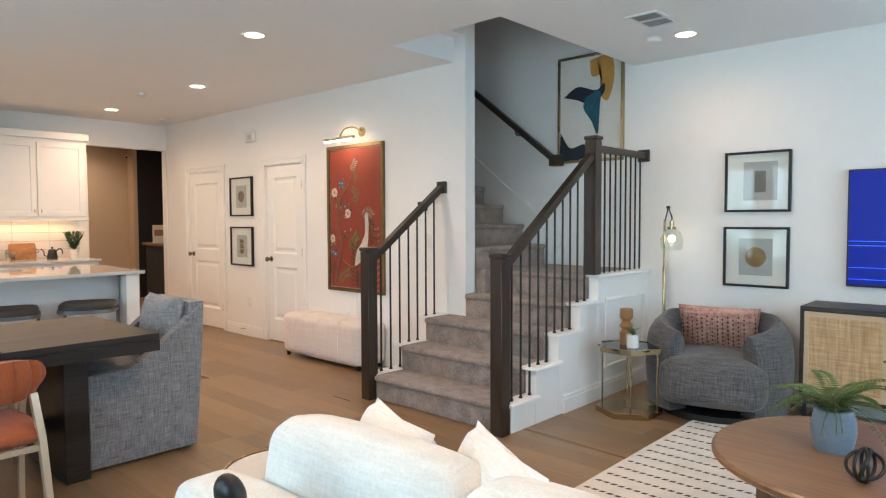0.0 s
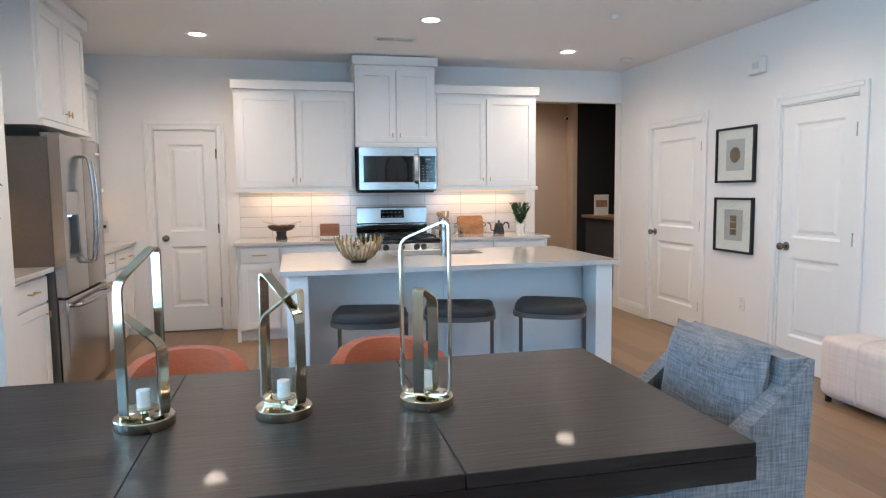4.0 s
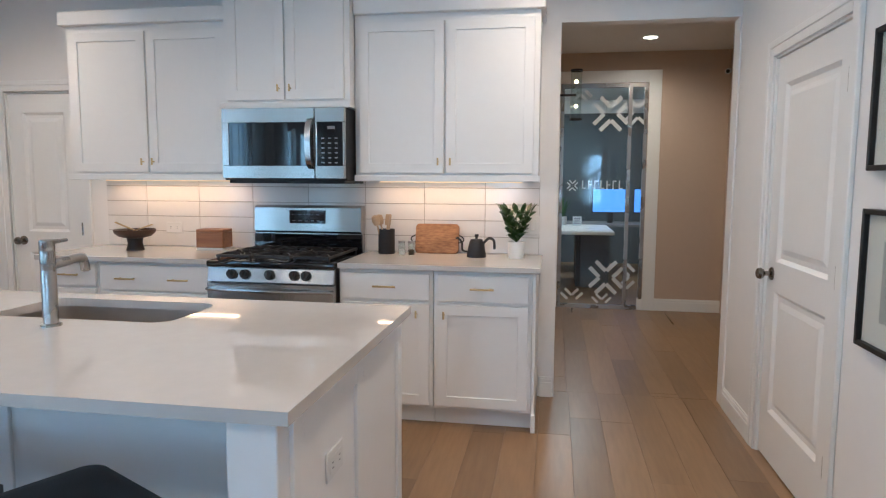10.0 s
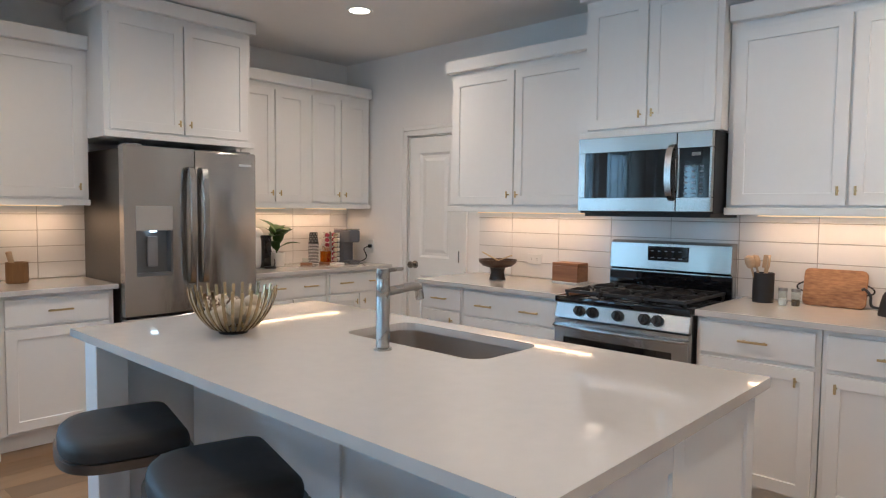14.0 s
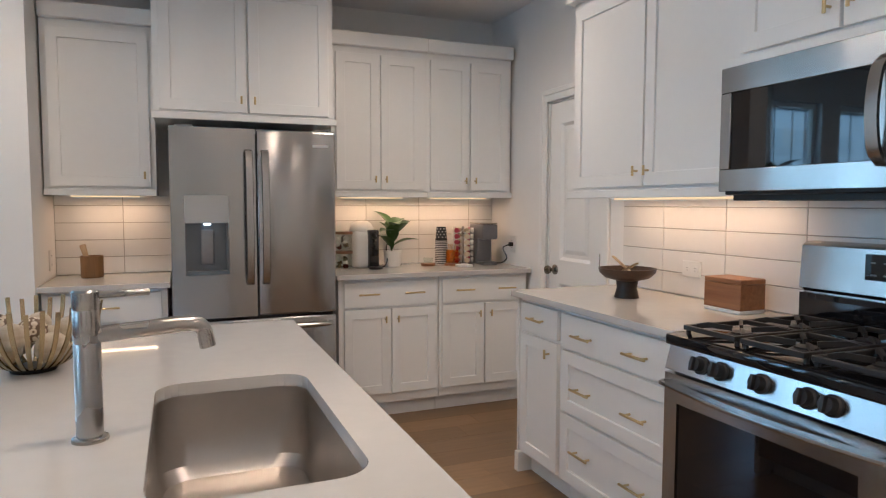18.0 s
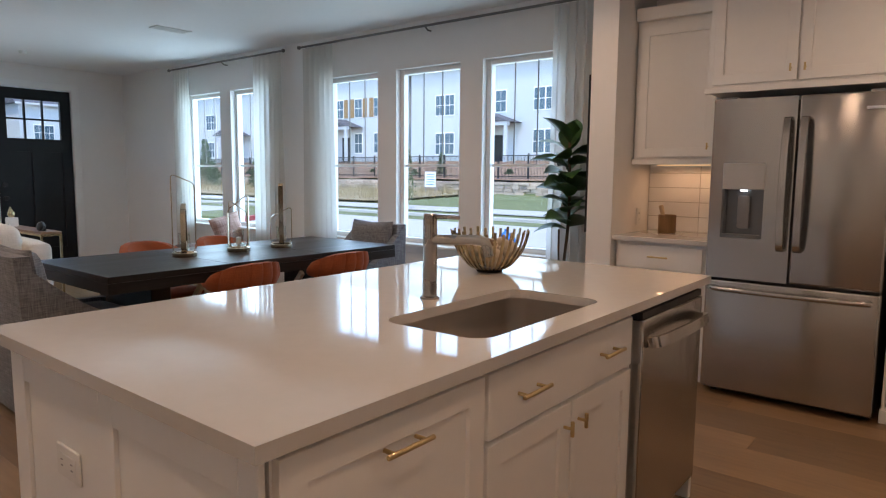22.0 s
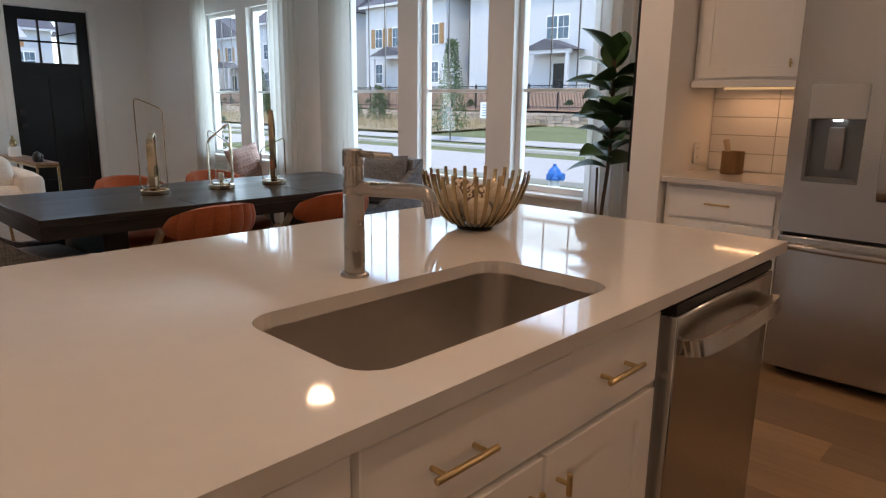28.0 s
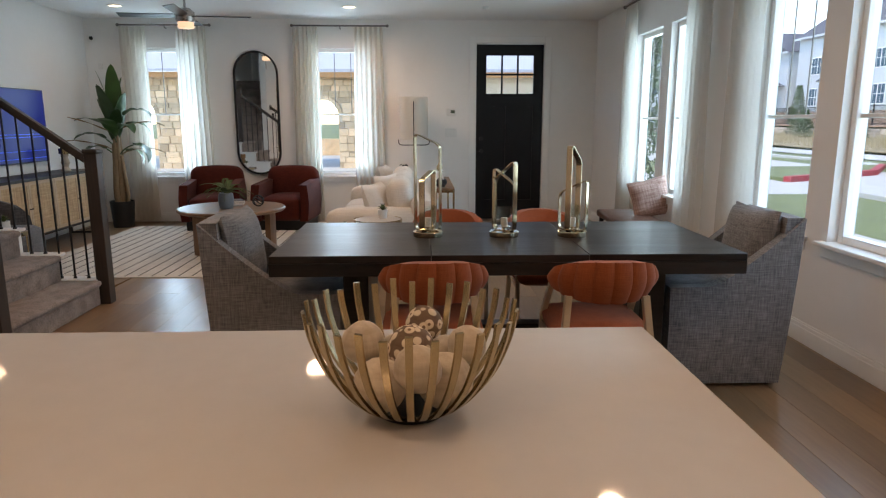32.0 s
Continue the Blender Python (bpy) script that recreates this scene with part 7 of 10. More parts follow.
# banana plant in a black pot
def arched_leaf(base, az, pitch, bend, stalk, L_, W_, fold=0.18, wave=0.0):
    """A stalk and blade that rise at the pitch and bend over; returns the blade mesh and the stalk's points."""
    d, p, pts = Vector((math.cos(radians(az)), math.sin(radians(az)), 0)), Vector(base), []
    n, total = 22, stalk + L_
    a = radians(pitch)
    for i in range(n + 1):
        pts.append(p.copy())
        p = p + (d * math.cos(a) + Vector((0, 0, 1)) * math.sin(a)) * (total / n)
        a -= radians(bend) / n * (0.35 + 1.3 * i / n)
    k = max(1, int(n * stalk / total))
    blade, side = pts[k:], Vector((-d.y, d.x, 0))
    def f(u, v, o):
        q = u * (len(blade) - 1)
        i = min(int(q), len(blade) - 2)
        c = blade[i].lerp(blade[i + 1], q - i)
        w = W_ * (math.sin(math.pi * min(1, 0.04 + 0.96 * u)) ** 0.6) * (1 - 0.25 * u)
        e = 2 * v - 1
        return c + side * (w * 0.5 * e) + Vector((0, 0, fold * W_ * abs(e) * (1 - u) + wave * math.sin(u * 17 + v * 5) + o))
    bm = grid(bmesh.new(), 16, 6, f, 0.0012)
    return bm, pts[:k + 1]


SHEATH = surf("banana_sheath", (0.26, 0.17, 0.09), 0.8, var=0.35, scale=14, bump=0.5, stretch=(1, 1, 0.15))
bp_ = thing("banana_plant", "tall banana plant with brown sheathed stems in a black pot", "plant", pose(2.26, 6.96, 0))
part("pot", lathe(bmesh.new(), pot_profile(0.125, 0.15, 0.34), 32), BLACK, bp_, "matte black pot")
part("soil", lathe(bmesh.new(), [(0, 0.32), (0.143, 0.32), (0.142, 0.31), (0, 0.31)], 20), SOIL, bp_)
random.seed(3)
for x, y, r, top in ((0.0, 0.0, 0.045, 1.32), (0.05, -0.03, 0.036, 1.18), (-0.045, 0.03, 0.034, 1.08), (0.0, 0.06, 0.028, 0.98), (0.01, -0.07, 0.026, 0.92)):
    pts = [(x * k, y * k, 0.30 + (top - 0.30) * i / 6) for i, k in enumerate((1.0, 1.15, 1.1, 0.95, 0.75, 0.6, 0.5))]
    part("stem", sweep(bmesh.new(), pts, r, seg=10, taper=None), SHEATH, bp_, "brown sheathed stem")
for az, pitch, bend, stalk, L_, W_, z in ((200, 86, 10, 0.16, 0.66, 0.21, 1.24), (110, 84, 16, 0.14, 0.62, 0.22, 1.22), (310, 83, 14, 0.14, 0.58, 0.20, 1.20), (160, 80, 26, 0.12, 0.56, 0.22, 1.16), (250, 82, 22, 0.10, 0.54, 0.21, 1.10), (75, 78, 34, 0.12, 0.50, 0.20, 1.08),
                                         (265, 66, 130, 0.26, 0.40, 0.20, 1.22), (285, 60, 165, 0.22, 0.38, 0.20, 1.14), (235, 62, 140, 0.20, 0.38, 0.19, 1.10), (100, 58, 90, 0.16, 0.44, 0.20, 1.12), (135, 50, 110, 0.16, 0.42, 0.19, 1.02), (180, 66, 80, 0.14, 0.46, 0.21, 1.04),
                                         (215, 74, 40, 0.10, 0.50, 0.20, 1.00), (262, 50, 190, 0.26, 0.36, 0.19, 0.92), (278, 54, 200, 0.18, 0.34, 0.18, 0.86), (90, 44, 130, 0.14, 0.36, 0.18, 0.92), (20, 64, 70, 0.16, 0.40, 0.18, 1.1)):
    bm, stalk_pts = arched_leaf((0.02 * math.cos(az), 0.02 * math.sin(az), z), az, pitch, bend, stalk, L_, W_, 0.14, 0.006)
    part("leaf", bm, LEAF, bp_)
    part("leaf_stalk", sweep(bmesh.new(), stalk_pts, 0.008, seg=7), LEAF, bp_)
for az, pitch, bend, L_, z in ((110, 30, 34, 0.66, 1.18), (262, 26, 56, 0.58, 1.22), (118, 24, 40, 0.58, 0.98), (276, 24, 60, 0.50, 0.92)):
    bm, stalk_pts = arched_leaf((0, 0, z), az, pitch, bend, 0.12, L_, 0.035, 0.3, 0.006)
    part("withered_leaf", bm, SHEATH, bp_, "thin withered brown leaf")
    part("leaf_stalk", sweep(bmesh.new(), stalk_pts, 0.006, seg=6), SHEATH, bp_)

# fiddle-leaf tree by the kitchen wall
random.seed(9)
lv = []
for i in range(30):
    z = 0.80 + 0.021 * i
    lv.append((round(random.uniform(0.20, 0.28), 2), 0.17, 0.3, pose(0.0, 0, z, random.uniform(-25, 25), -random.uniform(-5, 35) - (50 if i > 26 else 0), i * 137.5 + 30)))
fp = potted("fiddle_leaf_tree", "fiddle-leaf fig in a white pot on black legs", pose(-4.66, 1.06, 0.12), pot_profile(0.12, 0.14, 0.24), CERAM, lv, LEAFD,
            [([(0, 0, 0.2), (0.015, 0.01, 0.5), (-0.01, 0.0, 0.9), (0, 0, 1.42)], 0.011, BARK), ([(0, 0, 0.2), (0.04, 0.03, 0.5), (0.05, 0.03, 0.8)], 0.007, BARK)])
for i in range(4):
    a = radians(90 * i + 45)
    part("pot_leg", one(0.15 * math.cos(a) - 0.012, 0.15 * math.sin(a) - 0.012, -0.12, 0.15 * math.cos(a) + 0.012, 0.15 * math.sin(a) + 0.012, 0.08), BLACK, fp)
part("pot_ring", lathe(bmesh.new(), [(0.13, -0.02), (0.16, -0.02), (0.16, 0.0), (0.13, 0.0), (0.13, -0.02)], 24), BLACK, fp)

# blush bench below the red painting
ot = thing("ottoman_bench", "blush upholstered bench with piped seams against the wall", "bench", pose(0, 0, 0))
part("upholstery", soft(bmesh.new(), -4.64, 5.96, 0.03, -3.42, 6.29, 0.43, 0.055, puff=0.012, sub=16), BLUSH, ot)
for x in (-4.335, -4.03, -3.725):
    loop = [(x, 5.955, 0.06), (x, 5.950, 0.24), (x, 5.957, 0.385), (x, 5.985, 0.424), (x, 6.03, 0.436), (x, 6.125, 0.441), (x, 6.22, 0.436), (x, 6.268, 0.423), (x, 6.293, 0.385), (x, 6.299, 0.24), (x, 6.294, 0.06)]
    part("piped_seam", sweep(bmesh.new(), smooth_path(loop, 3), 0.005, seg=6), BLUSH, ot)
for x in (-4.58, -3.48):
    for y in (6.0, 6.25):
        part("foot", cyl(bmesh.new(), (x, y, 0), (x, y, 0.05), 0.02), BLACK, ot)

# ceiling fan
cf = thing("ceiling_fan", "brushed nickel ceiling fan with dark blades and light", "ceiling fan", pose(0.85, 5.50, 2.33))
part("canopy", lathe(bmesh.new(), [(0, 0.338), (0.07, 0.338), (0.07, 0.32), (0.03, 0.29), (0, 0.29)], 24), NICKEL, cf)
part("downrod", cyl(bmesh.new(), (0, 0, 0.16), (0, 0, 0.30), 0.012), NICKEL, cf)
part("motor", lathe(bmesh.new(), [(0, 0.18), (0.05, 0.17), (0.095, 0.13), (0.1, 0.06), (0.09, 0.03), (0, 0.03)], 28), NICKEL, cf)
part("light", lathe(bmesh.new(), [(0, -0.03), (0.07, -0.03), (0.08, -0.02), (0.08, 0.03), (0, 0.03)], 28), glow("fan_light", (1.0, 0.66, 0.45), 0.16), cf)
for i in range(4):
    bm = bmesh.new()
    box(bm, 0.09, -0.055, 0.09, 0.66, 0.055, 0.098, 0.003, rot=Euler((radians(11), 0, 0)).to_matrix())
    bl = part("blade", bm, surf("dark_blade", (0.035, 0.032, 0.03), 0.45, var=0.2) if i == 0 else blade_mat, cf)
    blade_mat = bl.data.materials[0]
    bl.matrix_basis = pose(0, 0, 0, 0, 0, 90 * i + 6)
for x in (-0.02, 0.02):
    part("pull_chain", cyl(bmesh.new(), (x, 0.03, -0.16), (x, 0.03, -0.02), 0.0025, seg=6), NICKEL, cf)

# ---- pictures and wall things ----
MATB = surf("picture_mat", (0.74, 0.73, 0.70), 0.85, var=0.01)
ARTG = surf("art_grey", (0.42, 0.42, 0.42), 0.8, var=0.25, scale=40, stretch=(1, 1, 30))
ARTB = surf("art_bronze", (0.16, 0.10, 0.045), 0.5, 0.3, var=0.3)


def picture(m, w, h, label, art, frame_m=BLACK, fw=0.018, glass=True):
    """A framed picture; its face looks along local -y, centred at the origin."""
    p = thing("framed_picture", label, "picture", m, "framed pictures")
    bm = bmesh.new()
    for x0, x1, z0, z1 in ((-w / 2, -w / 2 + fw, -h / 2, h / 2), (w / 2 - fw, w / 2, -h / 2, h / 2), (-w / 2 + fw, w / 2 - fw, -h / 2, -h / 2 + fw), (-w / 2 + fw, w / 2 - fw, h / 2 - fw, h / 2)):
        box(bm, x0, -0.032, z0, x1, -0.001, z1, 0.002)
    part("frame", bm, frame_m, p, smooth=False)
    part("mat_board", one(-w / 2 + fw, -0.014, -h / 2 + fw, w / 2 - fw, -0.003, h / 2 - fw), MATB, p, smooth=False)
    for name, bm, ma in art:
        part(name, bm, ma, p, smooth=False)
    if glass:
        g = part("glazing", one(-w / 2 + fw, -0.024, -h / 2 + fw, w / 2 - fw, -0.022, h / 2 - fw), GLASS, p)
        g.visible_shadow = False
    return p


def disc(r, y, z=0.0, sq=1.0, x=0.0):
    bm = bmesh.new()
    lathe(bm, [(0, 0.0), (r, 0.0), (r, 0.0012), (0, 0.0012)], 28)
    bmesh.ops.transform(bm, matrix=pose(x, y, z, 90, 0, 0) @ Matrix.Diagonal((sq, 1, 1, 1)), verts=bm.verts)
    return bm


picture(pose(-5.945, YN, 1.645), 0.49, 0.46, "black framed print of a bronze disc on grey", [("print", one(-0.115, -0.016, -0.13, 0.115, -0.014, 0.13), ARTG), ("disc", disc(0.065, -0.0165, 0), ARTB)])
picture(pose(-5.945, YN, 1.06), 0.49, 0.46, "black framed print of stacked bronze squares on grey", [("print", one(-0.115, -0.016, -0.13, 0.115, -0.014, 0.13), ARTG)] + [("square", one(-0.04, -0.0175, -0.085 + 0.058 * i, 0.04, -0.0155, -0.035 + 0.058 * i), ARTB) for i in range(3)])
picture(pose(-0.542, YT, 1.645), 0.468, 0.455, "black framed grey abstract print", [("print", one(-0.10, -0.016, -0.14, 0.14, -0.014, 0.15), ARTG), ("block", one(-0.02, -0.0175, -0.08, 0.06, -0.0155, 0.08), surf("art_dark", (0.16, 0.16, 0.155), 0.8, var=0.2))])
picture(pose(-0.546, YT, 1.077), 0.468, 0.455, "black framed print of an ochre disc on grey", [("print", one(-0.12, -0.016, -0.14, 0.12, -0.014, 0.14), ARTG), ("disc", disc(0.075, -0.0165), surf("art_ochre", (0.24, 0.15, 0.06), 0.5, 0.3, var=0.2))])
# tall abstract in the stairwell
ABG = surf("art_cream", (0.70, 0.66, 0.60), 0.8, var=0.08, scale=5)
TEAL = surf("art_teal", (0.012, 0.085, 0.13), 0.7, var=0.5, scale=9)
NVY = surf("art_navy", (0.012, 0.018, 0.032), 0.7, var=0.4, scale=9)
OCH = surf("art_orange", (0.52, 0.26, 0.06), 0.7, var=0.2, scale=9)


def blob(pts, y):
    bm = bmesh.new()
    P = smooth_path(list(pts) + [pts[0]], 6)[:-1]
    lo, hi = [bm.verts.new((p.x, y, p.z)) for p in P], [bm.verts.new((p.x, y - 0.001, p.z)) for p in P]
    f = bm.faces.new(hi)
    for i in range(len(P)):
        j = (i + 1) % len(P)
        bm.faces.new([lo[i], lo[j], hi[j], hi[i]])
    bmesh.ops.triangulate(bm, faces=[f])
    return bm


def flat(pts):
    return [(x, 0, z) for x, z in pts]


picture(pose(-1.965, YT, 2.36), 0.66, 0.96, "large abstract painting in teal, navy and orange", [
    ("canvas", one(-0.305, -0.020, -0.455, 0.305, -0.0145, 0.455), ABG),
    ("orange_shape", blob(flat([(0.0, 0.42), (0.2, 0.44), (0.24, 0.25), (0.18, 0.05), (0.1, 0.12), (0.12, 0.27), (0.02, 0.28)]), -0.0206), OCH),
    ("navy_shape", blob(flat([(-0.27, 0.12), (-0.12, 0.2), (0.06, 0.15), (0.14, 0.2), (0.14, 0.12), (0.02, 0.02), (-0.12, 0.08)]), -0.0222), NVY),
    ("teal_shape", blob(flat([(-0.04, 0.10), (0.10, 0.14), (0.10, -0.02), (0.08, -0.24), (0.02, -0.12), (-0.06, 0.0)]), -0.0236), TEAL),
    ("dark_patch", blob(flat([(-0.3, -0.2), (-0.2, -0.34), (-0.05, -0.32), (-0.06, -0.44), (-0.3, -0.44)]), -0.0222), NVY)], GOLD, 0.025, False)
# red panel painting with branches and pale bird-like shape kept plain
RED = surf("red_silk", (0.26, 0.042, 0.024), 0.65, var=0.18, scale=5, bump=0.1, bscale=300)
BRN = surf("art_branch", (0.30, 0.23, 0.14), 0.7, var=0.2)
PAL = surf("art_pale", (0.55, 0.50, 0.44), 0.7, var=0.25, scale=30)
ABL = surf("art_blue", (0.06, 0.13, 0.20), 0.7, var=0.3, scale=30)
AGR = surf("art_green", (0.15, 0.16, 0.06), 0.7, var=0.3, scale=30)
random.seed(17)
art = [("silk", one(-0.375, -0.020, -0.675, 0.375, -0.0145, 0.675), RED)]


def flat_leaf(bm, x, z, ang, L_, W_, y):
    """A pointed painted leaf that lies on the silk."""
    d, n = Vector((math.cos(radians(ang)), 0, math.sin(radians(ang)))), Vector((-math.sin(radians(ang)), 0, math.cos(radians(ang))))
    p = Vector((x, y, z))
    bm.faces.new([bm.verts.new(p + d * (L_ * a) + n * (W_ * b_)) for a, b_ in ((0, 0), (0.3, 0.5), (0.65, 0.4), (1, 0), (0.65, -0.4), (0.3, -0.5))])
    return bm


def painted_frond(pts, L_, W_, y):
    bm = bmesh.new()
    path = smooth_path([(x, y, z) for x, z in pts], 5)
    for a, c in zip(path, path[1:]):
        t = math.degrees(math.atan2(c[2] - a[2], c[0] - a[0]))
        for s_ in (-1, 1):
            flat_leaf(bm, a[0], a[2], t + 58 * s_, L_, W_, y)
    return bm


for pts, r_ in (([(-0.30, -0.65), (-0.24, -0.47), (-0.195, -0.33), (-0.20, -0.20), (-0.25, -0.06)], 0.016), ([(-0.25, -0.06), (-0.23, 0.138), (-0.175, 0.237), (-0.08, 0.35)], 0.010), ([(-0.08, 0.35), (-0.03, 0.435), (-0.015, 0.505), (0.015, 0.56)], 0.005),
                ([(-0.23, -0.02), (-0.17, 0.03), (-0.11, 0.06)], 0.006), ([(-0.23, 0.14), (-0.28, 0.22), (-0.30, 0.26)], 0.004), ([(-0.2, -0.18), (-0.12, -0.16), (-0.06, -0.24), (-0.03, -0.32)], 0.004), ([(-0.19, -0.40), (-0.10, -0.45), (-0.02, -0.47)], 0.006), ([(0.20, -0.66), (0.24, -0.5), (0.25, -0.4)], 0.005), ([(-0.2, -0.2), (-0.28, -0.19), (-0.33, -0.2)], 0.004)):
    art.append(("branch", sweep(bmesh.new(), smooth_path([(x, -0.0215, z) for x, z in pts], 5), r_, prof=[(r_, -0.001), (r_, 0.001), (-r_, 0.001), (-r_, -0.001)]), BRN))
ADK = surf("art_dark_green", (0.055, 0.05, 0.028), 0.7, var=0.3, scale=30)
for pts, L_, ma in (([(0.0, -0.66), (0.0, -0.45), (0.02, -0.25)], 0.085, ADK), ([(-0.05, -0.30), (-0.01, -0.20), (0.04, -0.16)], 0.07, AGR), ([(0.06, -0.66), (0.07, -0.52)], 0.08, ADK), ([(0.16, 0.0), (0.24, -0.08), (0.28, -0.24)], 0.075, ADK), ([(0.12, 0.03), (0.20, 0.07), (0.26, 0.02)], 0.06, BRN), ([(0.30, -0.65), (0.32, -0.35), (0.31, -0.05)], 0.06, BRN),
                    ([(-0.36, -0.55), (-0.33, -0.42)], 0.06, ADK), ([(-0.24, -0.62), (-0.16, -0.55), (-0.08, -0.52)], 0.06, AGR), ([(0.12, -0.64), (0.18, -0.56)], 0.07, AGR), ([(-0.02, 0.45), (0.04, 0.36)], 0.045, AGR), ([(-0.04, 0.30), (0.03, 0.24), (0.0, 0.16)], 0.05, AGR), ([(-0.04, 0.47), (0.03, 0.57)], 0.045, PAL)):
    art.append(("foliage", painted_frond(pts, L_, L_ * 0.2, -0.0222), ma))
for i in range(44):
    x, z = random.choice(((-0.24, 0.14), (-0.10, 0.05), (-0.30, 0.24), (-0.34, -0.20), (-0.09, -0.13), (-0.28, -0.36), (0.22, -0.42), (-0.18, 0.33)))
    art.append(("foliage", flat_leaf(bmesh.new(), x + random.uniform(-0.06, 0.06), z + random.uniform(-0.06, 0.06), random.uniform(0, 360), random.uniform(0.03, 0.06), 0.018, -0.0216 - 0.0002 * (i % 4)), (AGR, ADK, BRN)[i % 3]))
AWH = surf("art_white", (0.62, 0.50, 0.42), 0.7, var=0.3, scale=40)
for x, z, r_, ma in ((-0.305, 0.26, 0.046, AWH), (-0.10, 0.05, 0.044, AWH), (-0.34, -0.197, 0.04, AWH), (-0.18, 0.345, 0.030, ABL), (-0.295, -0.352, 0.030, ABL), (-0.22, 0.35, 0.022, ABL), (-0.335, -0.33, 0.022, ABL), (0.25, -0.37, 0.044, ABL), (0.29, -0.34, 0.040, ABL), (0.22, -0.33, 0.034, ABL), (0.27, -0.41, 0.036, ABL), (-0.14, 0.12, 0.02, ABL)):
    for k in range(6):
        a = radians(60 * k + 20)
        art.append(("blossom", disc(r_ * 0.5, -0.0228 - 0.0002 * k, z + r_ * 0.55 * math.sin(a), 1.0, x + r_ * 0.55 * math.cos(a)), ma))
    art.append(("blossom", disc(r_ * 0.28, -0.0243, z, 1.0, x), BRN if ma is AWH else PAL))
art.append(("pale_shape", blob(flat([(0.0, -0.46), (0.03, -0.32), (0.11, -0.22), (0.165, -0.10), (0.15, 0.02), (0.185, 0.06), (0.205, -0.03), (0.20, -0.18), (0.17, -0.31), (0.08, -0.42)]), -0.0236), PAL))
picture(pose(-3.855, YN, 1.38), 0.84, 1.43, "tall red chinoiserie panel with branches and blossoms in bronze frame", art, surf("bronze_frame", (0.20, 0.13, 0.06), 0.45, 0.7, var=0.3, scale=20), 0.035, False)
pl = thing("picture_light", "antique brass picture light above the red panel", "lamp", pose(-3.90, YN, 2.13))
part("wall_plate", cyl(bmesh.new(), (0.15, -0.002, 0.075), (0.15, -0.018, 0.075), 0.045, seg=24), GOLD, pl)
part("arm", sweep(bmesh.new(), smooth_path([(0.15, -0.015, 0.075), (0.09, -0.06, 0.12), (0.04, -0.13, 0.10), (0.03, -0.17, 0.04), (0.03, -0.18, 0.02)], 5), 0.007, seg=8), GOLD, pl)
part("shade", cyl(bmesh.new(), (-0.20, -0.185, 0.005), (0.24, -0.185, 0.005), 0.018, seg=14), NICKEL, pl)
part("tube", one(-0.19, -0.195, -0.018, 0.23, -0.175, -0.011), glow("picture_tube", (1.0, 0.75, 0.5), 5.0), pl)
lamp("AREA", "picture_lamp", look((-3.88, YN - 0.185, 2.115), (-3.88, YN - 0.02, 1.75)), 0.13, (1.0, 0.75, 0.5), size=0.42, size_y=0.02)
part("cord", sweep(bmesh.new(), [(0.05, -0.004, -1.46), (0.05, -0.004, -1.75)], 0.004, seg=6), PLAST, pl)
# black and white art on the stub wall, facing the dining table
picture(pose(-4.88, 0.97, 1.45, 0, 0, 90), 0.40, 1.06, "tall black framed black and white abstract", [("print", one(-0.18, -0.016, -0.51, 0.18, -0.014, 0.51), surf("art_ink", (0.12, 0.12, 0.12), 0.7, var=0.9, scale=4))], BLACK, 0.015)

al = thing("alarm_box", "white plastic alarm sounder on the wall", "alarm", pose(-5.70, YN, 2.33))
part("body", one(-0.085, -0.05, -0.065, 0.085, -0.001, 0.065, 0.012, 3), PLAST, al)
part("grille", one(-0.03, -0.053, -0.03, 0.05, -0.0495, 0.02, 0.004), surf("grille_grey", (0.6, 0.6, 0.58), 0.5), al)


def plate(m, label, kind, w=0.075, h=0.118):
    p = thing(kind, label, kind.replace("_", " "), m)
    part("plate", one(-w / 2, -0.008, -h / 2, w / 2, -0.0005, h / 2, 0.003), PLAST, p)
    if kind == "power_outlet":
        for z in (-0.024, 0.024):
            part("socket", cyl(bmesh.new(), (0, -0.0085, z), (0, -0.010, z), 0.017, seg=16), PLAST, p)
            bm = bmesh.new()
            for x in (-0.006, 0.006):
                box(bm, x - 0.001, -0.0108, z - 0.004, x + 0.001, -0.0098, z + 0.006)
            part("slots", bm, GREYP, p)
    else:
        n = max(1, round(w / 0.06))
        for i in range(n):
            x = (i - (n - 1) / 2) * 0.046
            part("rocker", one(x - 0.016, -0.013, -0.033, x + 0.016, -0.0075, 0.033, 0.002), PLAST, p)
    return p


plate(pose(-5.82, YN, 0.41), "white power outlet low on the wall", "power_outlet")
plate(pose(-3.98, YN, 0.40), "white power outlet low on the wall", "power_outlet")
plate(pose(XK + 0.0095, 2.67, 1.045, 0, 0, 90) @ pose(0, 0, 0, 0, 90, 0), "white power outlet on the tile backsplash", "power_outlet")
plate(pose(XK + 0.0095, 5.10, 1.10, 0, 0, 90), "white switch on the tile backsplash", "light_switch", 0.12)
plate(pose(-5.06, 0.76, 1.02, 0, 0, -90), "white power outlet on the nook's side wall", "power_outlet")
plate(pose(XK, 0.92, 1.06, 0, 0, 90), "white power outlet on the wall beside the coffee counter", "power_outlet")
plate(pose(XF, 2.66, 1.20, 0, 0, -90), "white triple light switch beside the front door", "light_switch", 0.16)
sw = thing("black_wall_box", "black square wall plate near the stairs", "switch", pose(-2.94, YN, 1.485))
part("plate", one(-0.05, -0.03, -0.04, 0.05, -0.001, 0.04, 0.004), BLACK, sw)
plate(pose(-2.88, YN, 1.18), "white light switch near the stairs", "light_switch")
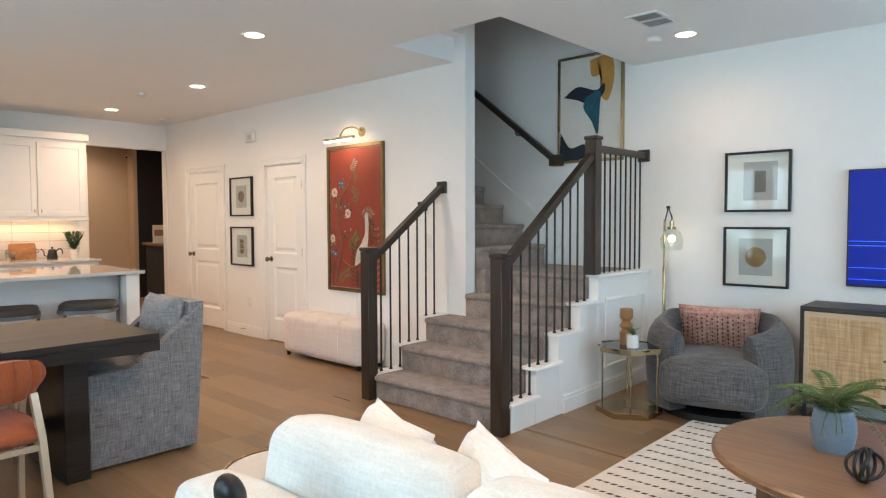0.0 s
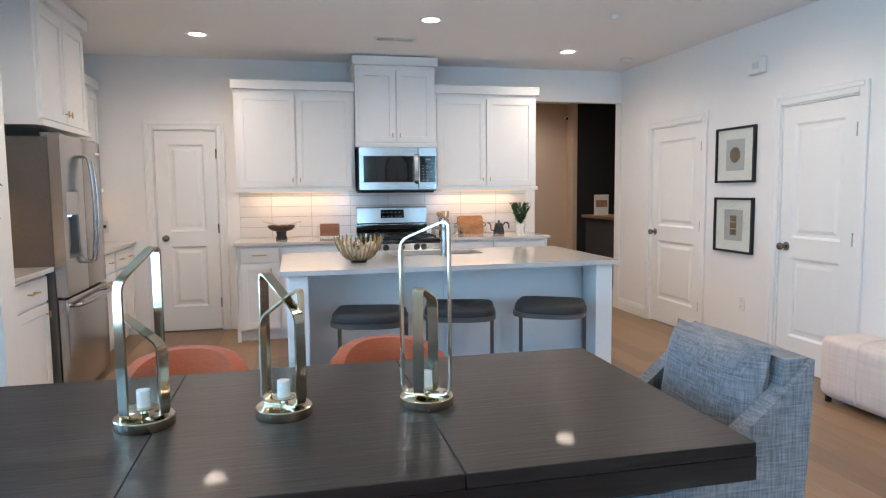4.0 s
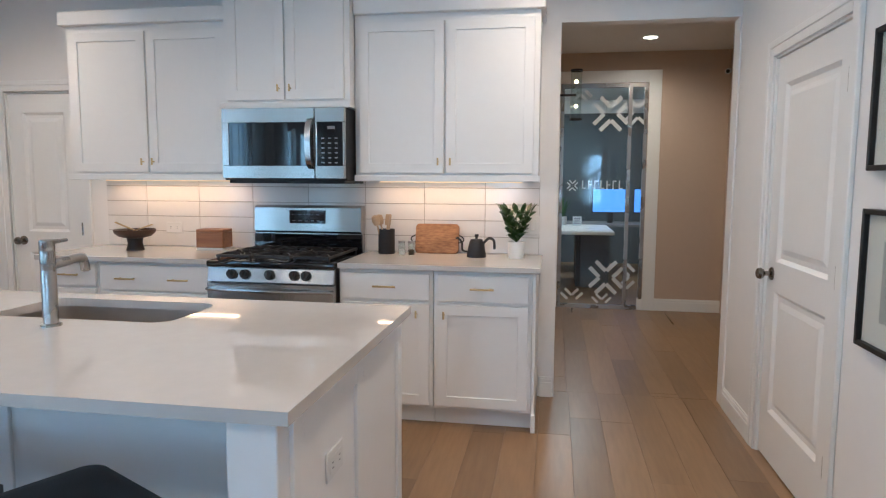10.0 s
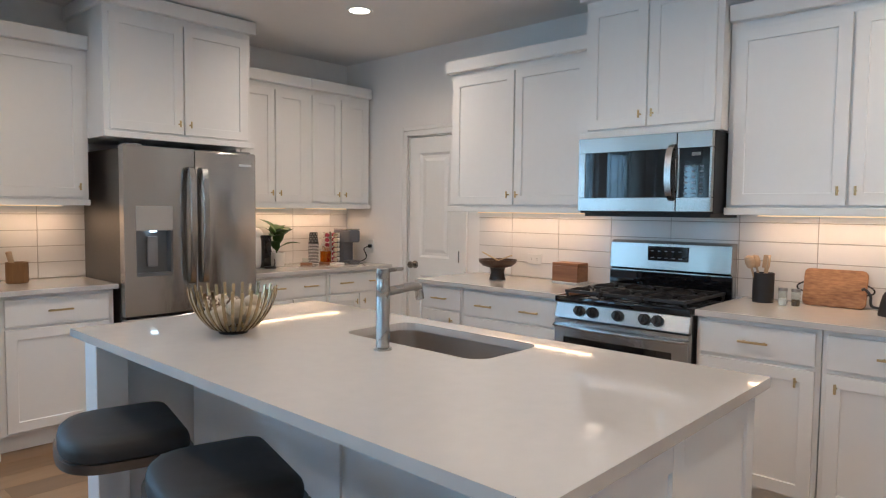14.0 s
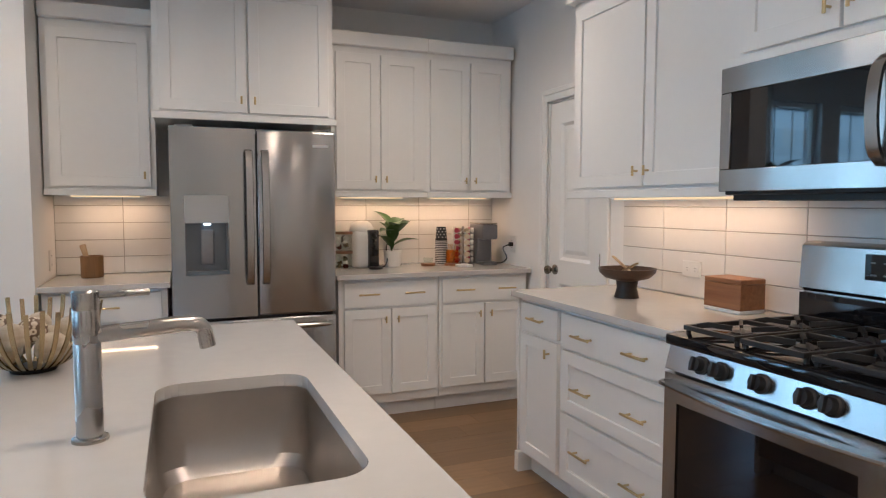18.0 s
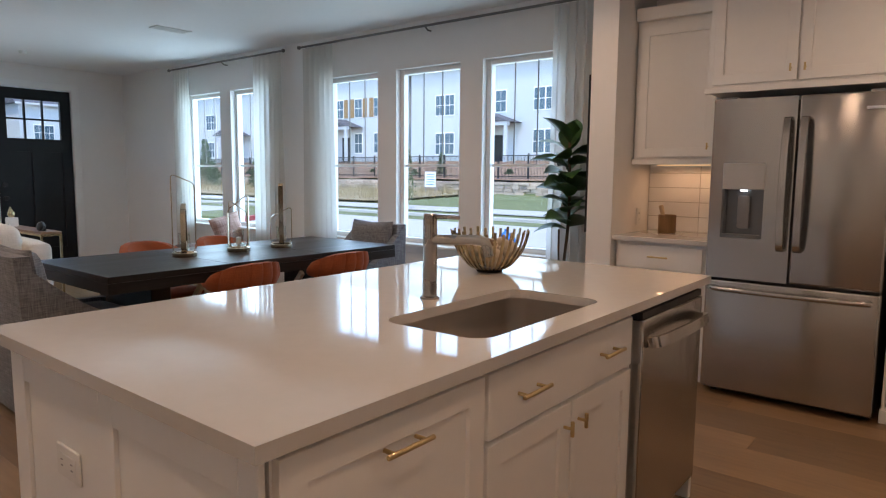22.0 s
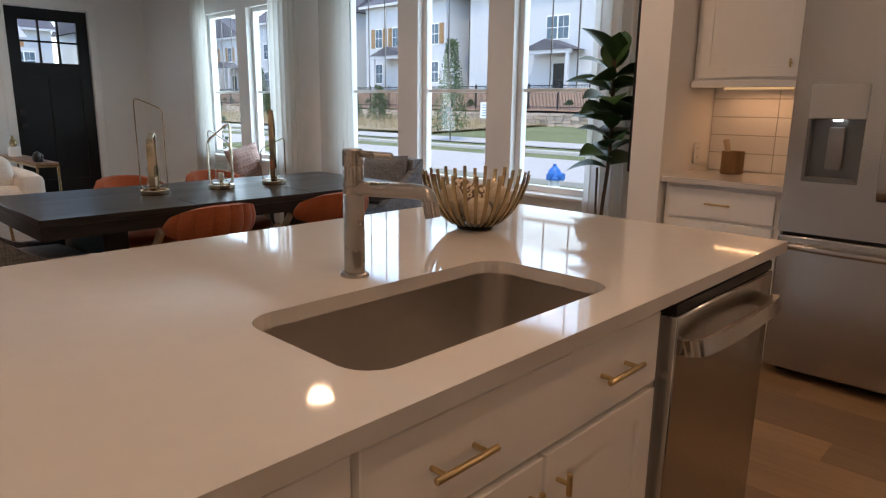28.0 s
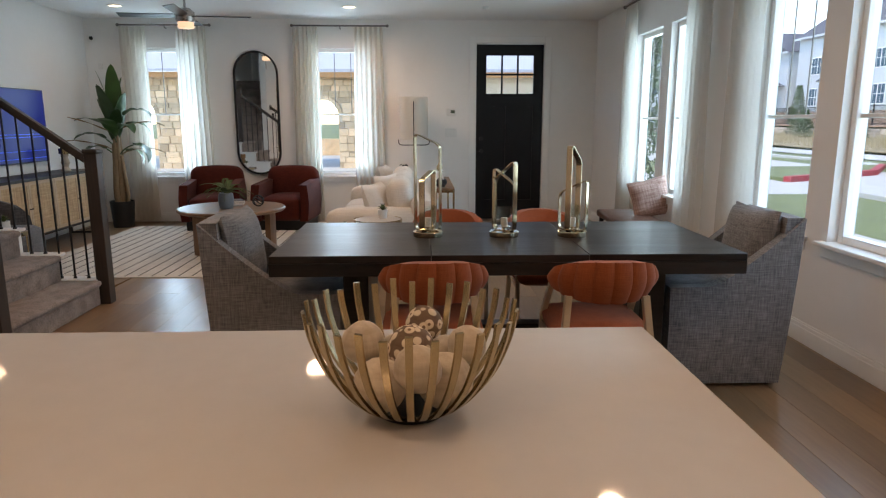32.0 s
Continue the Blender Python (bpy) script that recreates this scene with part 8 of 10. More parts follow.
th = thing("thermostat", "white wall thermostat with small display", "thermostat", pose(XF, 2.655, 1.475, 0, 0, -90))
part("body", one(-0.065, -0.025, -0.045, 0.065, -0.001, 0.045, 0.006, 2), PLAST, th)
part("display", one(-0.01, -0.0265, -0.015, 0.045, -0.0245, 0.025), surf("lcd", (0.10, 0.13, 0.10), 0.3), th)
dsr = thing("door_stop", "spring door stop on the baseboard", "door stop", pose(-5.90, YN - 0.017, 0.085))
part("spring", cyl(bmesh.new(), (0, 0, 0), (0, -0.07, 0), 0.006, seg=10), NICKEL, dsr)
part("tip", cyl(bmesh.new(), (0, -0.07, 0), (0, -0.082, 0), 0.008, seg=10), PLAST, dsr)
cmr = thing("security_camera", "small black wall camera near the ceiling", "camera", pose(XF - 0.03, 7.35, 2.42))
part("bracket", cyl(bmesh.new(), (0.028, 0, 0), (0, 0, 0), 0.02, seg=14), PLAST, cmr)
part("body", cyl(bmesh.new(), (0, 0, 0), (-0.06, -0.03, -0.015), 0.022, seg=14), BLACK, cmr)
solid("wall_sensor", one(XF - 0.03, 7.24, 2.02, XF - 0.001, 7.29, 2.10, 0.006, 2), PLAST, "small white wall sensor near corner", "sensor")

# ---- ceiling things ----
for lx, ly in DOWN:
    d = thing("recessed_downlight", "white recessed ceiling downlight, switched on", "downlight", pose(lx, ly, ZC), "ceiling downlights")
    part("trim_ring", lathe(bmesh.new(), [(0.066, -0.001), (0.088, -0.001), (0.090, -0.004), (0.086, -0.009), (0.066, -0.006), (0.066, -0.001)], 28), PLAST, d)
    part("lens", lathe(bmesh.new(), [(0, -0.003), (0.066, -0.003), (0.066, -0.0055), (0, -0.0055)], 28), LAMP, d, "glowing lens")
for x, y, w, d_, rz in ((-6.80, 3.57, 0.36, 0.15, 90), (-0.86, 6.31, 0.34, 0.22, 90), (-0.78, 1.87, 0.36, 0.15, 90)):
    v = thing("ceiling_vent", "white metal ceiling air vent with slats", "vent", pose(x, y, ZC, 0, 0, rz), "ceiling vents")
    bm = bmesh.new()
    for q in ((-w / 2, -d_ / 2, w / 2, -d_ / 2 + 0.025), (-w / 2, d_ / 2 - 0.025, w / 2, d_ / 2), (-w / 2, -d_ / 2 + 0.025, -w / 2 + 0.025, d_ / 2 - 0.025), (w / 2 - 0.025, -d_ / 2 + 0.025, w / 2, d_ / 2 - 0.025), (-0.012, -d_ / 2 + 0.025, 0.012, d_ / 2 - 0.025)):
        box(bm, q[0], q[1], -0.010, q[2], q[3], -0.001, 0.002)
    part("frame", bm, PLAST, v, smooth=False)
    part("backing", one(-w / 2 + 0.02, -d_ / 2 + 0.02, -0.003, w / 2 - 0.02, d_ / 2 - 0.02, -0.0005), GREYP, v)
    n = int(d_ / 0.022)
    for i in range(n):
        yy = -d_ / 2 + 0.03 + (d_ - 0.06) * i / (n - 1)
        bm = box(bmesh.new(), -w / 2 + 0.025, yy - 0.006, -0.009, w / 2 - 0.025, yy + 0.006, -0.0075, rot=Euler((radians(35), 0, 0)).to_matrix())
        part("slat", bm, PLAST, v, smooth=False)
for x, y, r in ((-7.25, 5.98, 0.06), (-5.75, 5.08, 0.035), (-5.4, 2.6, 0.035), (-1.05, 6.75, 0.05), (1.7, 2.3, 0.04)):
    s = thing("smoke_detector", "round white ceiling detector", "detector", pose(x, y, ZC), "ceiling detectors")
    part("body", lathe(bmesh.new(), [(0, -0.001), (r, -0.001), (r, -0.018), (r * 0.8, -0.03), (0, -0.032)], 24), PLAST, s)

# ---- on the counters ----
pb = thing("pedestal_bowl", "dark wooden pedestal bowl with brass servers", "bowl", pose(-7.64, 2.56, 0.915))
part("bowl", lathe(bmesh.new(), [(0, 0.075), (0.05, 0.078), (0.10, 0.092), (0.125, 0.115), (0.13, 0.135), (0.124, 0.135), (0.115, 0.112), (0.06, 0.092), (0, 0.088)], 36), wood("dark_walnut", (0.035, 0.018, 0.011), (0.09, 0.045, 0.027), 0.4, "X", 14), pb)
part("foot", lathe(bmesh.new(), [(0, 0), (0.055, 0), (0.055, 0.004), (0.045, 0.045), (0.05, 0.078), (0, 0.078)], 28), wood("black_walnut", (0.012, 0.009, 0.008), (0.03, 0.02, 0.016), 0.45, "Z", 14), pb)
for k, (dx, rz) in enumerate(((0.0, -70), (0.03, -100))):
    s_ = part("server", sweep(bmesh.new(), [(-0.19, 0, 0.055), (0.02, 0, 0.0), (0.10, 0, -0.008)], prof=[(-0.006, -0.003), (0.006, -0.003), (0.006, 0.003), (-0.006, 0.003)]), BRASS, pb, "brass salad server")
    s_.matrix_basis = pose(dx, 0.01, 0.12, 0, 0, 75 if k == 0 else 250)
bx = thing("recipe_box", "acacia wooden box on a white base", "box", pose(-7.80, 3.03, 0.915))
part("base", one(-0.065, -0.095, 0, 0.065, 0.095, 0.014, 0.003), CERAM, bx)
part("body", one(-0.065, -0.095, 0.014, 0.065, 0.095, 0.115, 0.003), ACAC, bx)
part("lid", one(-0.065, -0.095, 0.1155, 0.065, 0.095, 0.135, 0.003), ACAC, bx)
ut = thing("utensil_crock", "black crock with wooden spoons and spatulas", "utensil holder", pose(-7.79, 4.21, 0.915))
part("crock", lathe(bmesh.new(), [(0, 0), (0.05, 0), (0.052, 0.004), (0.052, 0.155), (0.047, 0.155), (0.046, 0.02), (0, 0.02)], 28), IRON, ut)
for i, (a, t) in enumerate(((20, 12), (140, 14), (260, 10), (330, 16))):
    bm = bmesh.new()
    cyl(bm, (0, 0, 0.03), (0, 0, 0.19), 0.006, seg=8)
    if i % 2:
        lathe(bm, [(0, 0.18), (0.018, 0.19), (0.026, 0.215), (0.022, 0.245), (0, 0.255)], 14)
    else:
        box(bm, -0.02, -0.004, 0.18, 0.02, 0.004, 0.25, 0.003)
    s_ = part("utensil", bm, LOAK, ut)
    s_.matrix_basis = pose(0.012 * math.cos(radians(a)), 0.012 * math.sin(radians(a)), 0, t * math.sin(radians(a)) * -1, t * math.cos(radians(a)), a)
for y, lab in ((4.325, "glass salt shaker with white salt"), (4.385, "glass pepper shaker with dark pepper")):
    sp = thing("shaker", lab, "shaker", pose(-7.72, y, 0.915), "salt and pepper")
    part("glass", lathe(bmesh.new(), [(0, 0), (0.021, 0), (0.021, 0.075), (0.019, 0.075), (0.019, 0.004), (0, 0.004)], 20), GLASS, sp).visible_shadow = False
    part("filling", lathe(bmesh.new(), [(0, 0.005), (0.018, 0.005), (0.018, 0.035), (0, 0.035)], 20), PAPER if y < 4.35 else BARK, sp)
    part("lid", lathe(bmesh.new(), [(0, 0.075), (0.0215, 0.075), (0.0215, 0.09), (0, 0.092)], 20), NICKEL, sp)
cb = thing("cutting_board", "acacia cutting board leaning on the backsplash", "cutting board", pose(-7.855, 4.52, 0.915) @ pose(0, 0, 0, 0, -13, 0))
bm = bmesh.new()
ring = []
for cy_, cz_, a0 in ((0.115, 0.165, 0), (-0.115, 0.165, 90), (-0.115, 0.025, 180), (0.115, 0.025, 270)):
    ring += [(cy_ + 0.025 * math.cos(radians(a0 + 18 * i)), cz_ + 0.025 * math.sin(radians(a0 + 18 * i))) for i in range(6)]
slices = [[bm.verts.new((x, y * k, 0.095 + (z - 0.095) * k)) for y, z in ring] for x, k in ((-0.010, 0.985), (-0.007, 1.0), (0.007, 1.0), (0.010, 0.985))]
for A, B in zip(slices, slices[1:]):
    for i in range(len(ring)):
        j = (i + 1) % len(ring)
        bm.faces.new([A[i], A[j], B[j], B[i]])
bm.faces.new(slices[0][::-1])
bm.faces.new(slices[-1])
part("board", bm, wood("figured_acacia", (0.15, 0.055, 0.02), (0.52, 0.27, 0.11), 0.4, "Y", 22, ring=0.30, streak=4.0), cb, smooth=False)
for s in (-1, 1):
    part("strap_handle", sweep(bmesh.new(), smooth_path([(0, s * 0.138, 0.12), (0, s * 0.168, 0.10), (0, s * 0.165, 0.08), (0, s * 0.138, 0.07)], 4), 0.004, seg=6), BLACK, cb)
kt = thing("kettle", "matte black gooseneck pour-over kettle", "kettle", pose(-7.72, 4.79, 0.915, 0, 0, 0))
part("body", lathe(bmesh.new(), [(0, 0), (0.058, 0), (0.06, 0.006), (0.05, 0.06), (0.042, 0.095), (0.038, 0.10), (0, 0.10)], 28), IRON, kt)
part("lid", lathe(bmesh.new(), [(0.038, 0.10), (0.036, 0.108), (0.008, 0.112), (0.008, 0.122), (0.013, 0.128), (0.011, 0.138), (0, 0.14)], 20), IRON, kt)
part("spout", sweep(bmesh.new(), smooth_path([(0, -0.045, 0.03), (0, -0.085, 0.04), (0, -0.09, 0.085), (0, -0.115, 0.115), (0, -0.125, 0.108)], 5), 0.006, seg=8), IRON, kt)
part("handle", sweep(bmesh.new(), smooth_path([(0, 0.042, 0.085), (0, 0.075, 0.115), (0, 0.105, 0.10), (0, 0.11, 0.05)], 5), 0.008, seg=8), IRON, kt)
random.seed(12)
lv = []
for i in range(11):
    a = i * 360 / 11 + random.uniform(-10, 10)
    lean = random.uniform(0.6, 1.15)
    for k in range(8):
        r_, z_ = (0.012 + 0.0105 * k) * lean, 0.105 + 0.021 * k
        lv.append((0.065, 0.03, 0.2, pose(r_ * math.cos(radians(a)), r_ * math.sin(radians(a)), z_, random.uniform(-25, 25), -random.uniform(25, 60), a + (75 if k % 2 else -75) + random.uniform(-12, 12))))
    lv.append((0.065, 0.03, 0.1, pose(0.095 * lean * math.cos(radians(a)), 0.095 * lean * math.sin(radians(a)), 0.27, 0, -60, a)))
potted("zz_plant", "glossy green plant in a white pot on the counter", pose(-7.72, 5.03, 0.915), pot_profile(0.045, 0.052, 0.10), CERAM, lv, LEAF, [([(0, 0, 0.07), (0.02 * math.cos(radians(40 * i)), 0.02 * math.sin(radians(40 * i)), 0.16), (0.06 * math.cos(radians(40 * i)), 0.07 * math.sin(radians(40 * i)), 0.25)], 0.003, LEAF) for i in range(9)])

# coffee things
pj = thing("pod_jar", "two stacked clear jars of coffee pods with wooden lids", "jar", pose(-6.735, 0.83, 0.915))
random.seed(2)
for zb in (0.0, 0.125):
    part("jar", lathe(bmesh.new(), [(0, zb), (0.05, zb), (0.053, zb + 0.01), (0.053, zb + 0.105), (0.050, zb + 0.105), (0.050, zb + 0.012), (0, zb + 0.006)], 24), GLASS, pj).visible_shadow = False
    part("lid", lathe(bmesh.new(), [(0, zb + 0.105), (0.056, zb + 0.105), (0.056, zb + 0.122), (0, zb + 0.122)], 24), WALN, pj, "wooden lid")
    for i in range(9):
        cc = random.choice((GOLD, BRICKV, GUN, CERAM, CERAM))
        o_ = part("pod", lathe(bmesh.new(), [(0, 0), (0.012, 0), (0.019, 0.022), (0, 0.026)], 10), cc, pj)
        o_.matrix_basis = pose(0.026 * math.cos(i * 2.1), 0.026 * math.sin(i * 2.1), zb + 0.014 + 0.008 * i, random.uniform(0, 90), random.uniform(0, 90), 0)
esp = thing("espresso_machine", "white pod espresso machine with black front column", "coffee maker", pose(-6.885, 0.74, 0.915))
part("body", soft(bmesh.new(), -0.055, -0.15, 0.0, 0.075, 0.06, 0.25, 0.035, puff=0.006, sub=6), PLAST, esp, "glossy white body")
part("dome", lathe(bmesh.new(), [(0, 0.315), (0.035, 0.312), (0.062, 0.297), (0.080, 0.268), (0.083, 0.245), (0.078, 0.235), (0, 0.235)], 30, (0.0, -0.03, 0)), PLAST, esp, "glossy white domed lid")
part("column", one(-0.085, -0.06, 0.0, -0.018, 0.10, 0.255, 0.008, 2), BGLASS, esp, "black front column")
part("spout", cyl(bmesh.new(), (-0.05, 0.095, 0.215), (-0.05, 0.125, 0.205), 0.02, 0.012, 14), BLACK, esp)
part("cup_stand", lathe(bmesh.new(), [(0, 0), (0.045, 0), (0.045, 0.014), (0, 0.018)], 24, (-0.052, 0.135, 0)), BLACK, esp)
part("cord", sweep(bmesh.new(), smooth_path([(-0.08, 0.02, 0.01), (-0.13, 0.06, 0.008), (-0.165, 0.02, 0.05), (-0.18, -0.05, 0.12), (-0.22, -0.155, 0.15)], 5), 0.004, seg=6), BLACK, esp)
random.seed(14)
potted("pothos_plant", "broad-leaved green plant in a white pot", pose(-7.10, 0.72, 0.915), pot_profile(0.055, 0.062, 0.11), CERAM,
       [(round(random.uniform(0.13, 0.19), 2), 0.085, 0.3, pose(0, 0, 0.12 + 0.014 * i, random.uniform(-20, 20), -random.uniform(5, 70), i * 137 + 20)) for i in range(13)], LEAF, [([(0, 0, 0.08), (0.01, 0.0, 0.15), (0.0, 0.01, 0.25)], 0.006, LEAF)])
cst = thing("coaster_stack", "amber glass cups on wooden coasters", "cup", pose(-7.34, 0.78, 0.915))
part("coaster", lathe(bmesh.new(), [(0, 0), (0.05, 0), (0.05, 0.018), (0, 0.018)], 24), ACAC, cst)
part("cup", lathe(bmesh.new(), [(0, 0.02), (0.03, 0.02), (0.035, 0.055), (0.032, 0.055), (0.027, 0.025), (0, 0.025)], 20), GLASS, cst)
pc = thing("paper_cup_stack", "tall stack of black and white paper cups", "paper cups", pose(-7.47, 0.70, 0.915))
for i in range(14):
    z = 0.0125 * i
    part("cup", lathe(bmesh.new(), [(0.041, z), (0.045, z + 0.001), (0.0455, z + 0.004), (0.044, z + 0.0062), (0.0425, z + 0.0062), (0.041, z + 0.006), (0.040, z)], 22), CERAM, pc, "white rolled rim")
    part("cup", lathe(bmesh.new(), [(0.0405, z + 0.006), (0.0435, z + 0.0063), (0.0430, z + 0.0126), (0.0405, z + 0.0126)], 22), IRON, pc, "black paper cup")
z = 0.0125 * 14
top_cup = part("cup", lathe(bmesh.new(), [(0.0425, z), (0.034, z + 0.088), (0.032, z + 0.090), (0.031, z + 0.086), (0, z + 0.085)], 24), IRON, pc, "black paper cup with white dots")
bm = bmesh.new()
for k in range(4):
    for q in range(9):
        a, zz = radians(40 * q + 20 * (k % 2)), z + 0.014 + 0.02 * k
        r_ = 0.0425 - 0.0085 * (zz - z) / 0.088
        d_ = Vector((math.cos(a), math.sin(a), 0.09))
        cyl(bm, Vector((0, 0, zz)) + d_ * (r_ - 0.001), Vector((0, 0, zz)) + d_ * (r_ + 0.0006), 0.0052, seg=8)
tagged(part("dots", bm, PAPER, top_cup), kind="stuff")
aj = thing("amber_jar", "amber glass jar with wooden stirrers", "jar", pose(-7.50, 0.83, 0.915))
AMB = pane_glass("amber_glass", (0.95, 0.68, 0.30))
part("jar", lathe(bmesh.new(), [(0, 0.02), (0.045, 0.02), (0.045, 0.11), (0.041, 0.11), (0.041, 0.026), (0, 0.026)], 22), AMB, aj)
part("coaster", lathe(bmesh.new(), [(0, 0), (0.055, 0), (0.055, 0.018), (0, 0.018)], 22), ACAC, aj)
for i in range(8):
    part("stirrer", cyl(bmesh.new(), (0.01 * math.cos(i), 0.01 * math.sin(i), 0.03), (0.03 * math.cos(i * 2.3), 0.03 * math.sin(i * 2.3), 0.15), 0.003, seg=6), LOAK, aj)
cr = thing("pod_carousel", "wire carousel of coffee capsules", "pod holder", pose(-7.62, 0.74, 0.915))
part("base", lathe(bmesh.new(), [(0, 0), (0.07, 0), (0.07, 0.01), (0, 0.014)], 24), NICKEL, cr)
part("pole", cyl(bmesh.new(), (0, 0, 0.01), (0, 0, 0.27), 0.005, seg=8), NICKEL, cr)
PINK, TANC = surf("pink_foil", (0.40, 0.06, 0.10), 0.3, 0.4), surf("cream_foil", (0.66, 0.56, 0.42), 0.3, 0.4)
for a in range(6):
    for k in range(6):
        t = radians(60 * a + 30)
        c_ = (0.05 * math.cos(t), 0.05 * math.sin(t), 0.032 + 0.042 * k)
        d_ = (0.075 * math.cos(t), 0.075 * math.sin(t), 0.032 + 0.042 * k)
        part("capsule", cyl(bmesh.new(), c_, d_, 0.013, 0.019, 14), (PINK, TANC, CERAM)[a % 3], cr)
for a in range(6):
    t = radians(60 * a)
    part("wire", cyl(bmesh.new(), (0.068 * math.cos(t), 0.068 * math.sin(t), 0.01), (0.068 * math.cos(t), 0.068 * math.sin(t), 0.265), 0.002, seg=6), NICKEL, cr)
cm_ = thing("coffee_maker", "grey single-serve coffee maker", "coffee maker", pose(-7.76, 0.80, 0.915))
GREYM = surf("grey_machine", (0.13, 0.135, 0.15), 0.4, var=0.06)
part("body", one(-0.055, -0.14, 0, 0.055, 0.01, 0.25, 0.012, 3), GREYM, cm_)
part("head", one(-0.06, -0.13, 0.18, 0.06, 0.10, 0.285, 0.014, 3), GREYM, cm_)
part("tray", one(-0.055, 0.0, 0, 0.055, 0.10, 0.022, 0.006, 2), GREYM, cm_)
part("lid_band", one(-0.057, -0.128, 0.2855, 0.057, 0.098, 0.295, 0.003), NICKEL, cm_)
part("cord", sweep(bmesh.new(), smooth_path([(-0.05, -0.02, 0.012), (-0.11, 0.05, 0.01), (-0.13, 0.10, 0.05), (-0.10, 0.10, 0.12), (-0.15, 0.115, 0.145)], 5), 0.005, seg=6), BLACK, cm_)
part("plug", one(-0.168, 0.10, 0.13, -0.14, 0.135, 0.16, 0.004), BLACK, cm_)
solid("napkin_stack", one(-7.60, 0.86, 0.9155, -7.50, 0.96, 0.93, 0.003), PAPER, "small stack of white napkins", "napkins")
mo = thing("mortar", "wooden mortar with pestle in the nook", "mortar", pose(-5.27, 0.75, 0.915))
part("mortar_body", lathe(bmesh.new(), [(0, 0), (0.056, 0), (0.06, 0.005), (0.06, 0.125), (0.052, 0.125), (0.045, 0.03), (0, 0.025)], 28), wood("olive_wood", (0.13, 0.06, 0.022), (0.36, 0.21, 0.09), 0.5, "Z", 20, ring=0.7), mo)
part("pestle", cyl(bmesh.new(), (0.01, 0, 0.04), (0.045, 0.01, 0.19), 0.011, 0.017, 14, 0.004), LOAK, mo)

# ---- hall beyond the kitchen ----
gd = thing("glass_door", "frosted-pattern glass office door in aluminium frame", "door", pose(-11.0, 5.295, 0, 0, 0, 90), kind="structure")
bm = bmesh.new()
for q in ((0, 0.035, 0, 2.40), (0.86, 0.895, 0, 2.40), (0.035, 0.86, 2.36, 2.40), (0.035, 0.86, 0, 0.04), (0.70, 0.735, 0.04, 2.36)):
    box(bm, q[0], -0.01, q[2], q[1], 0.05, q[3])
part("door_frame", bm, NICKEL, gd, smooth=False)
p_ = part("pane", one(0.035, 0.015, 0.04, 0.86, 0.021, 2.36), GLASS, gd)
p_.visible_shadow = False
FRS = surf("frosted_film", (0.75, 0.78, 0.78), 0.6, var=0.02)
for cx_, cz_, k in ((0.52, 2.09, 1.05), (0.52, 0.34, 1.05), (0.14, 1.33, 0.34), (0.80, 2.10, 0.8), (0.82, 0.36, 0.8), (0.20, 2.34, 0.7), (0.16, 0.09, 0.7), (0.48, 0.06, 0.6)):
    for a in (45, 135, 225, 315):
        for off in (-0.045, 0.045):
            d = Vector((math.cos(radians(a)), 0, math.sin(radians(a))))
            n_ = Vector((-d.z, 0, d.x)) * off * k
            c1, c2 = Vector((cx_, 0.012, cz_)) + d * 0.05 * k + n_, Vector((cx_, 0.012, cz_)) + d * 0.19 * k + n_ * 1.0
            if max(c1.x, c2.x) > 0.90 or max(c1.z, c2.z) > 2.36 or min(c1.z, c2.z) < 0.05 or min(c1.x, c2.x) < 0.04:
                continue
            part("film_bar", sweep(bmesh.new(), [c1, c2], prof=[(-0.0015, -0.020 * k), (0.0015, -0.020 * k), (0.0015, 0.020 * k), (-0.0015, 0.020 * k)]), FRS, gd, smooth=False)
for i in range(7):
    x_ = 0.24 + i * 0.064
    part("film_letter", one(x_, 0.011, 1.295, x_ + 0.013, 0.0145, 1.385), FRS, gd, smooth=False)
    part("film_letter", one(x_ + 0.014, 0.011, 1.295 + 0.0385 * (i % 3), x_ + 0.042, 0.0145, 1.308 + 0.0385 * (i % 3)), FRS, gd, smooth=False)
bm = bmesh.new()
for q in ((-0.13, -0.005, 0, 2.53), (0.90, 1.025, 0, 2.53), (-0.005, 0.90, 2.405, 2.53)):
    box(bm, q[0], -0.022, q[2], q[1], -0.001, q[3], 0.003)
part("casing", bm, TRIM, gd)
# office behind the glass
structure("office_back_wall", one(-15.2, 3.5, 0, -15.1, 8.2, 2.72), surf("office_slate", (0.10, 0.115, 0.125), 0.7, var=0.05))
structure("office_floor", one(-15.2, 3.5, -0.1, -11.12, 8.2, 0.0), PLANK)
structure("office_ceiling", one(-15.2, 3.5, 2.72, -11.12, 8.2, 2.82), CEIL)
structure("office_side_wall", one(-15.2, 3.4, 0, -11.12, 3.5, 2.72), WALL)
structure("office_side_wall", one(-15.2, 8.2, 0, -11.12, 8.3, 2.72), WALL)
structure("office_back_wall_upper", one(-15.098, 3.5, 2.5, -15.07, 8.2, 2.72), WALL)
dk = thing("office_desk", "white stone-topped office desk on a dark panel", "desk", pose(-12.4, 5.24, 0))
part("desktop", one(-0.95, -0.6, 0.72, 0.42, 0.74, 0.765, 0.012, 2), CERAM, dk, "pale stone desktop")
part("panel", one(-0.06, 0.36, 0, 0.0, 0.72, 0.72), surf("slate_panel", (0.07, 0.08, 0.09), 0.6, var=0.1), dk, "dark slate panel")
part("side_panel", one(-0.9, 0.30, 0, -0.06, 0.36, 0.72), NAVY, dk)
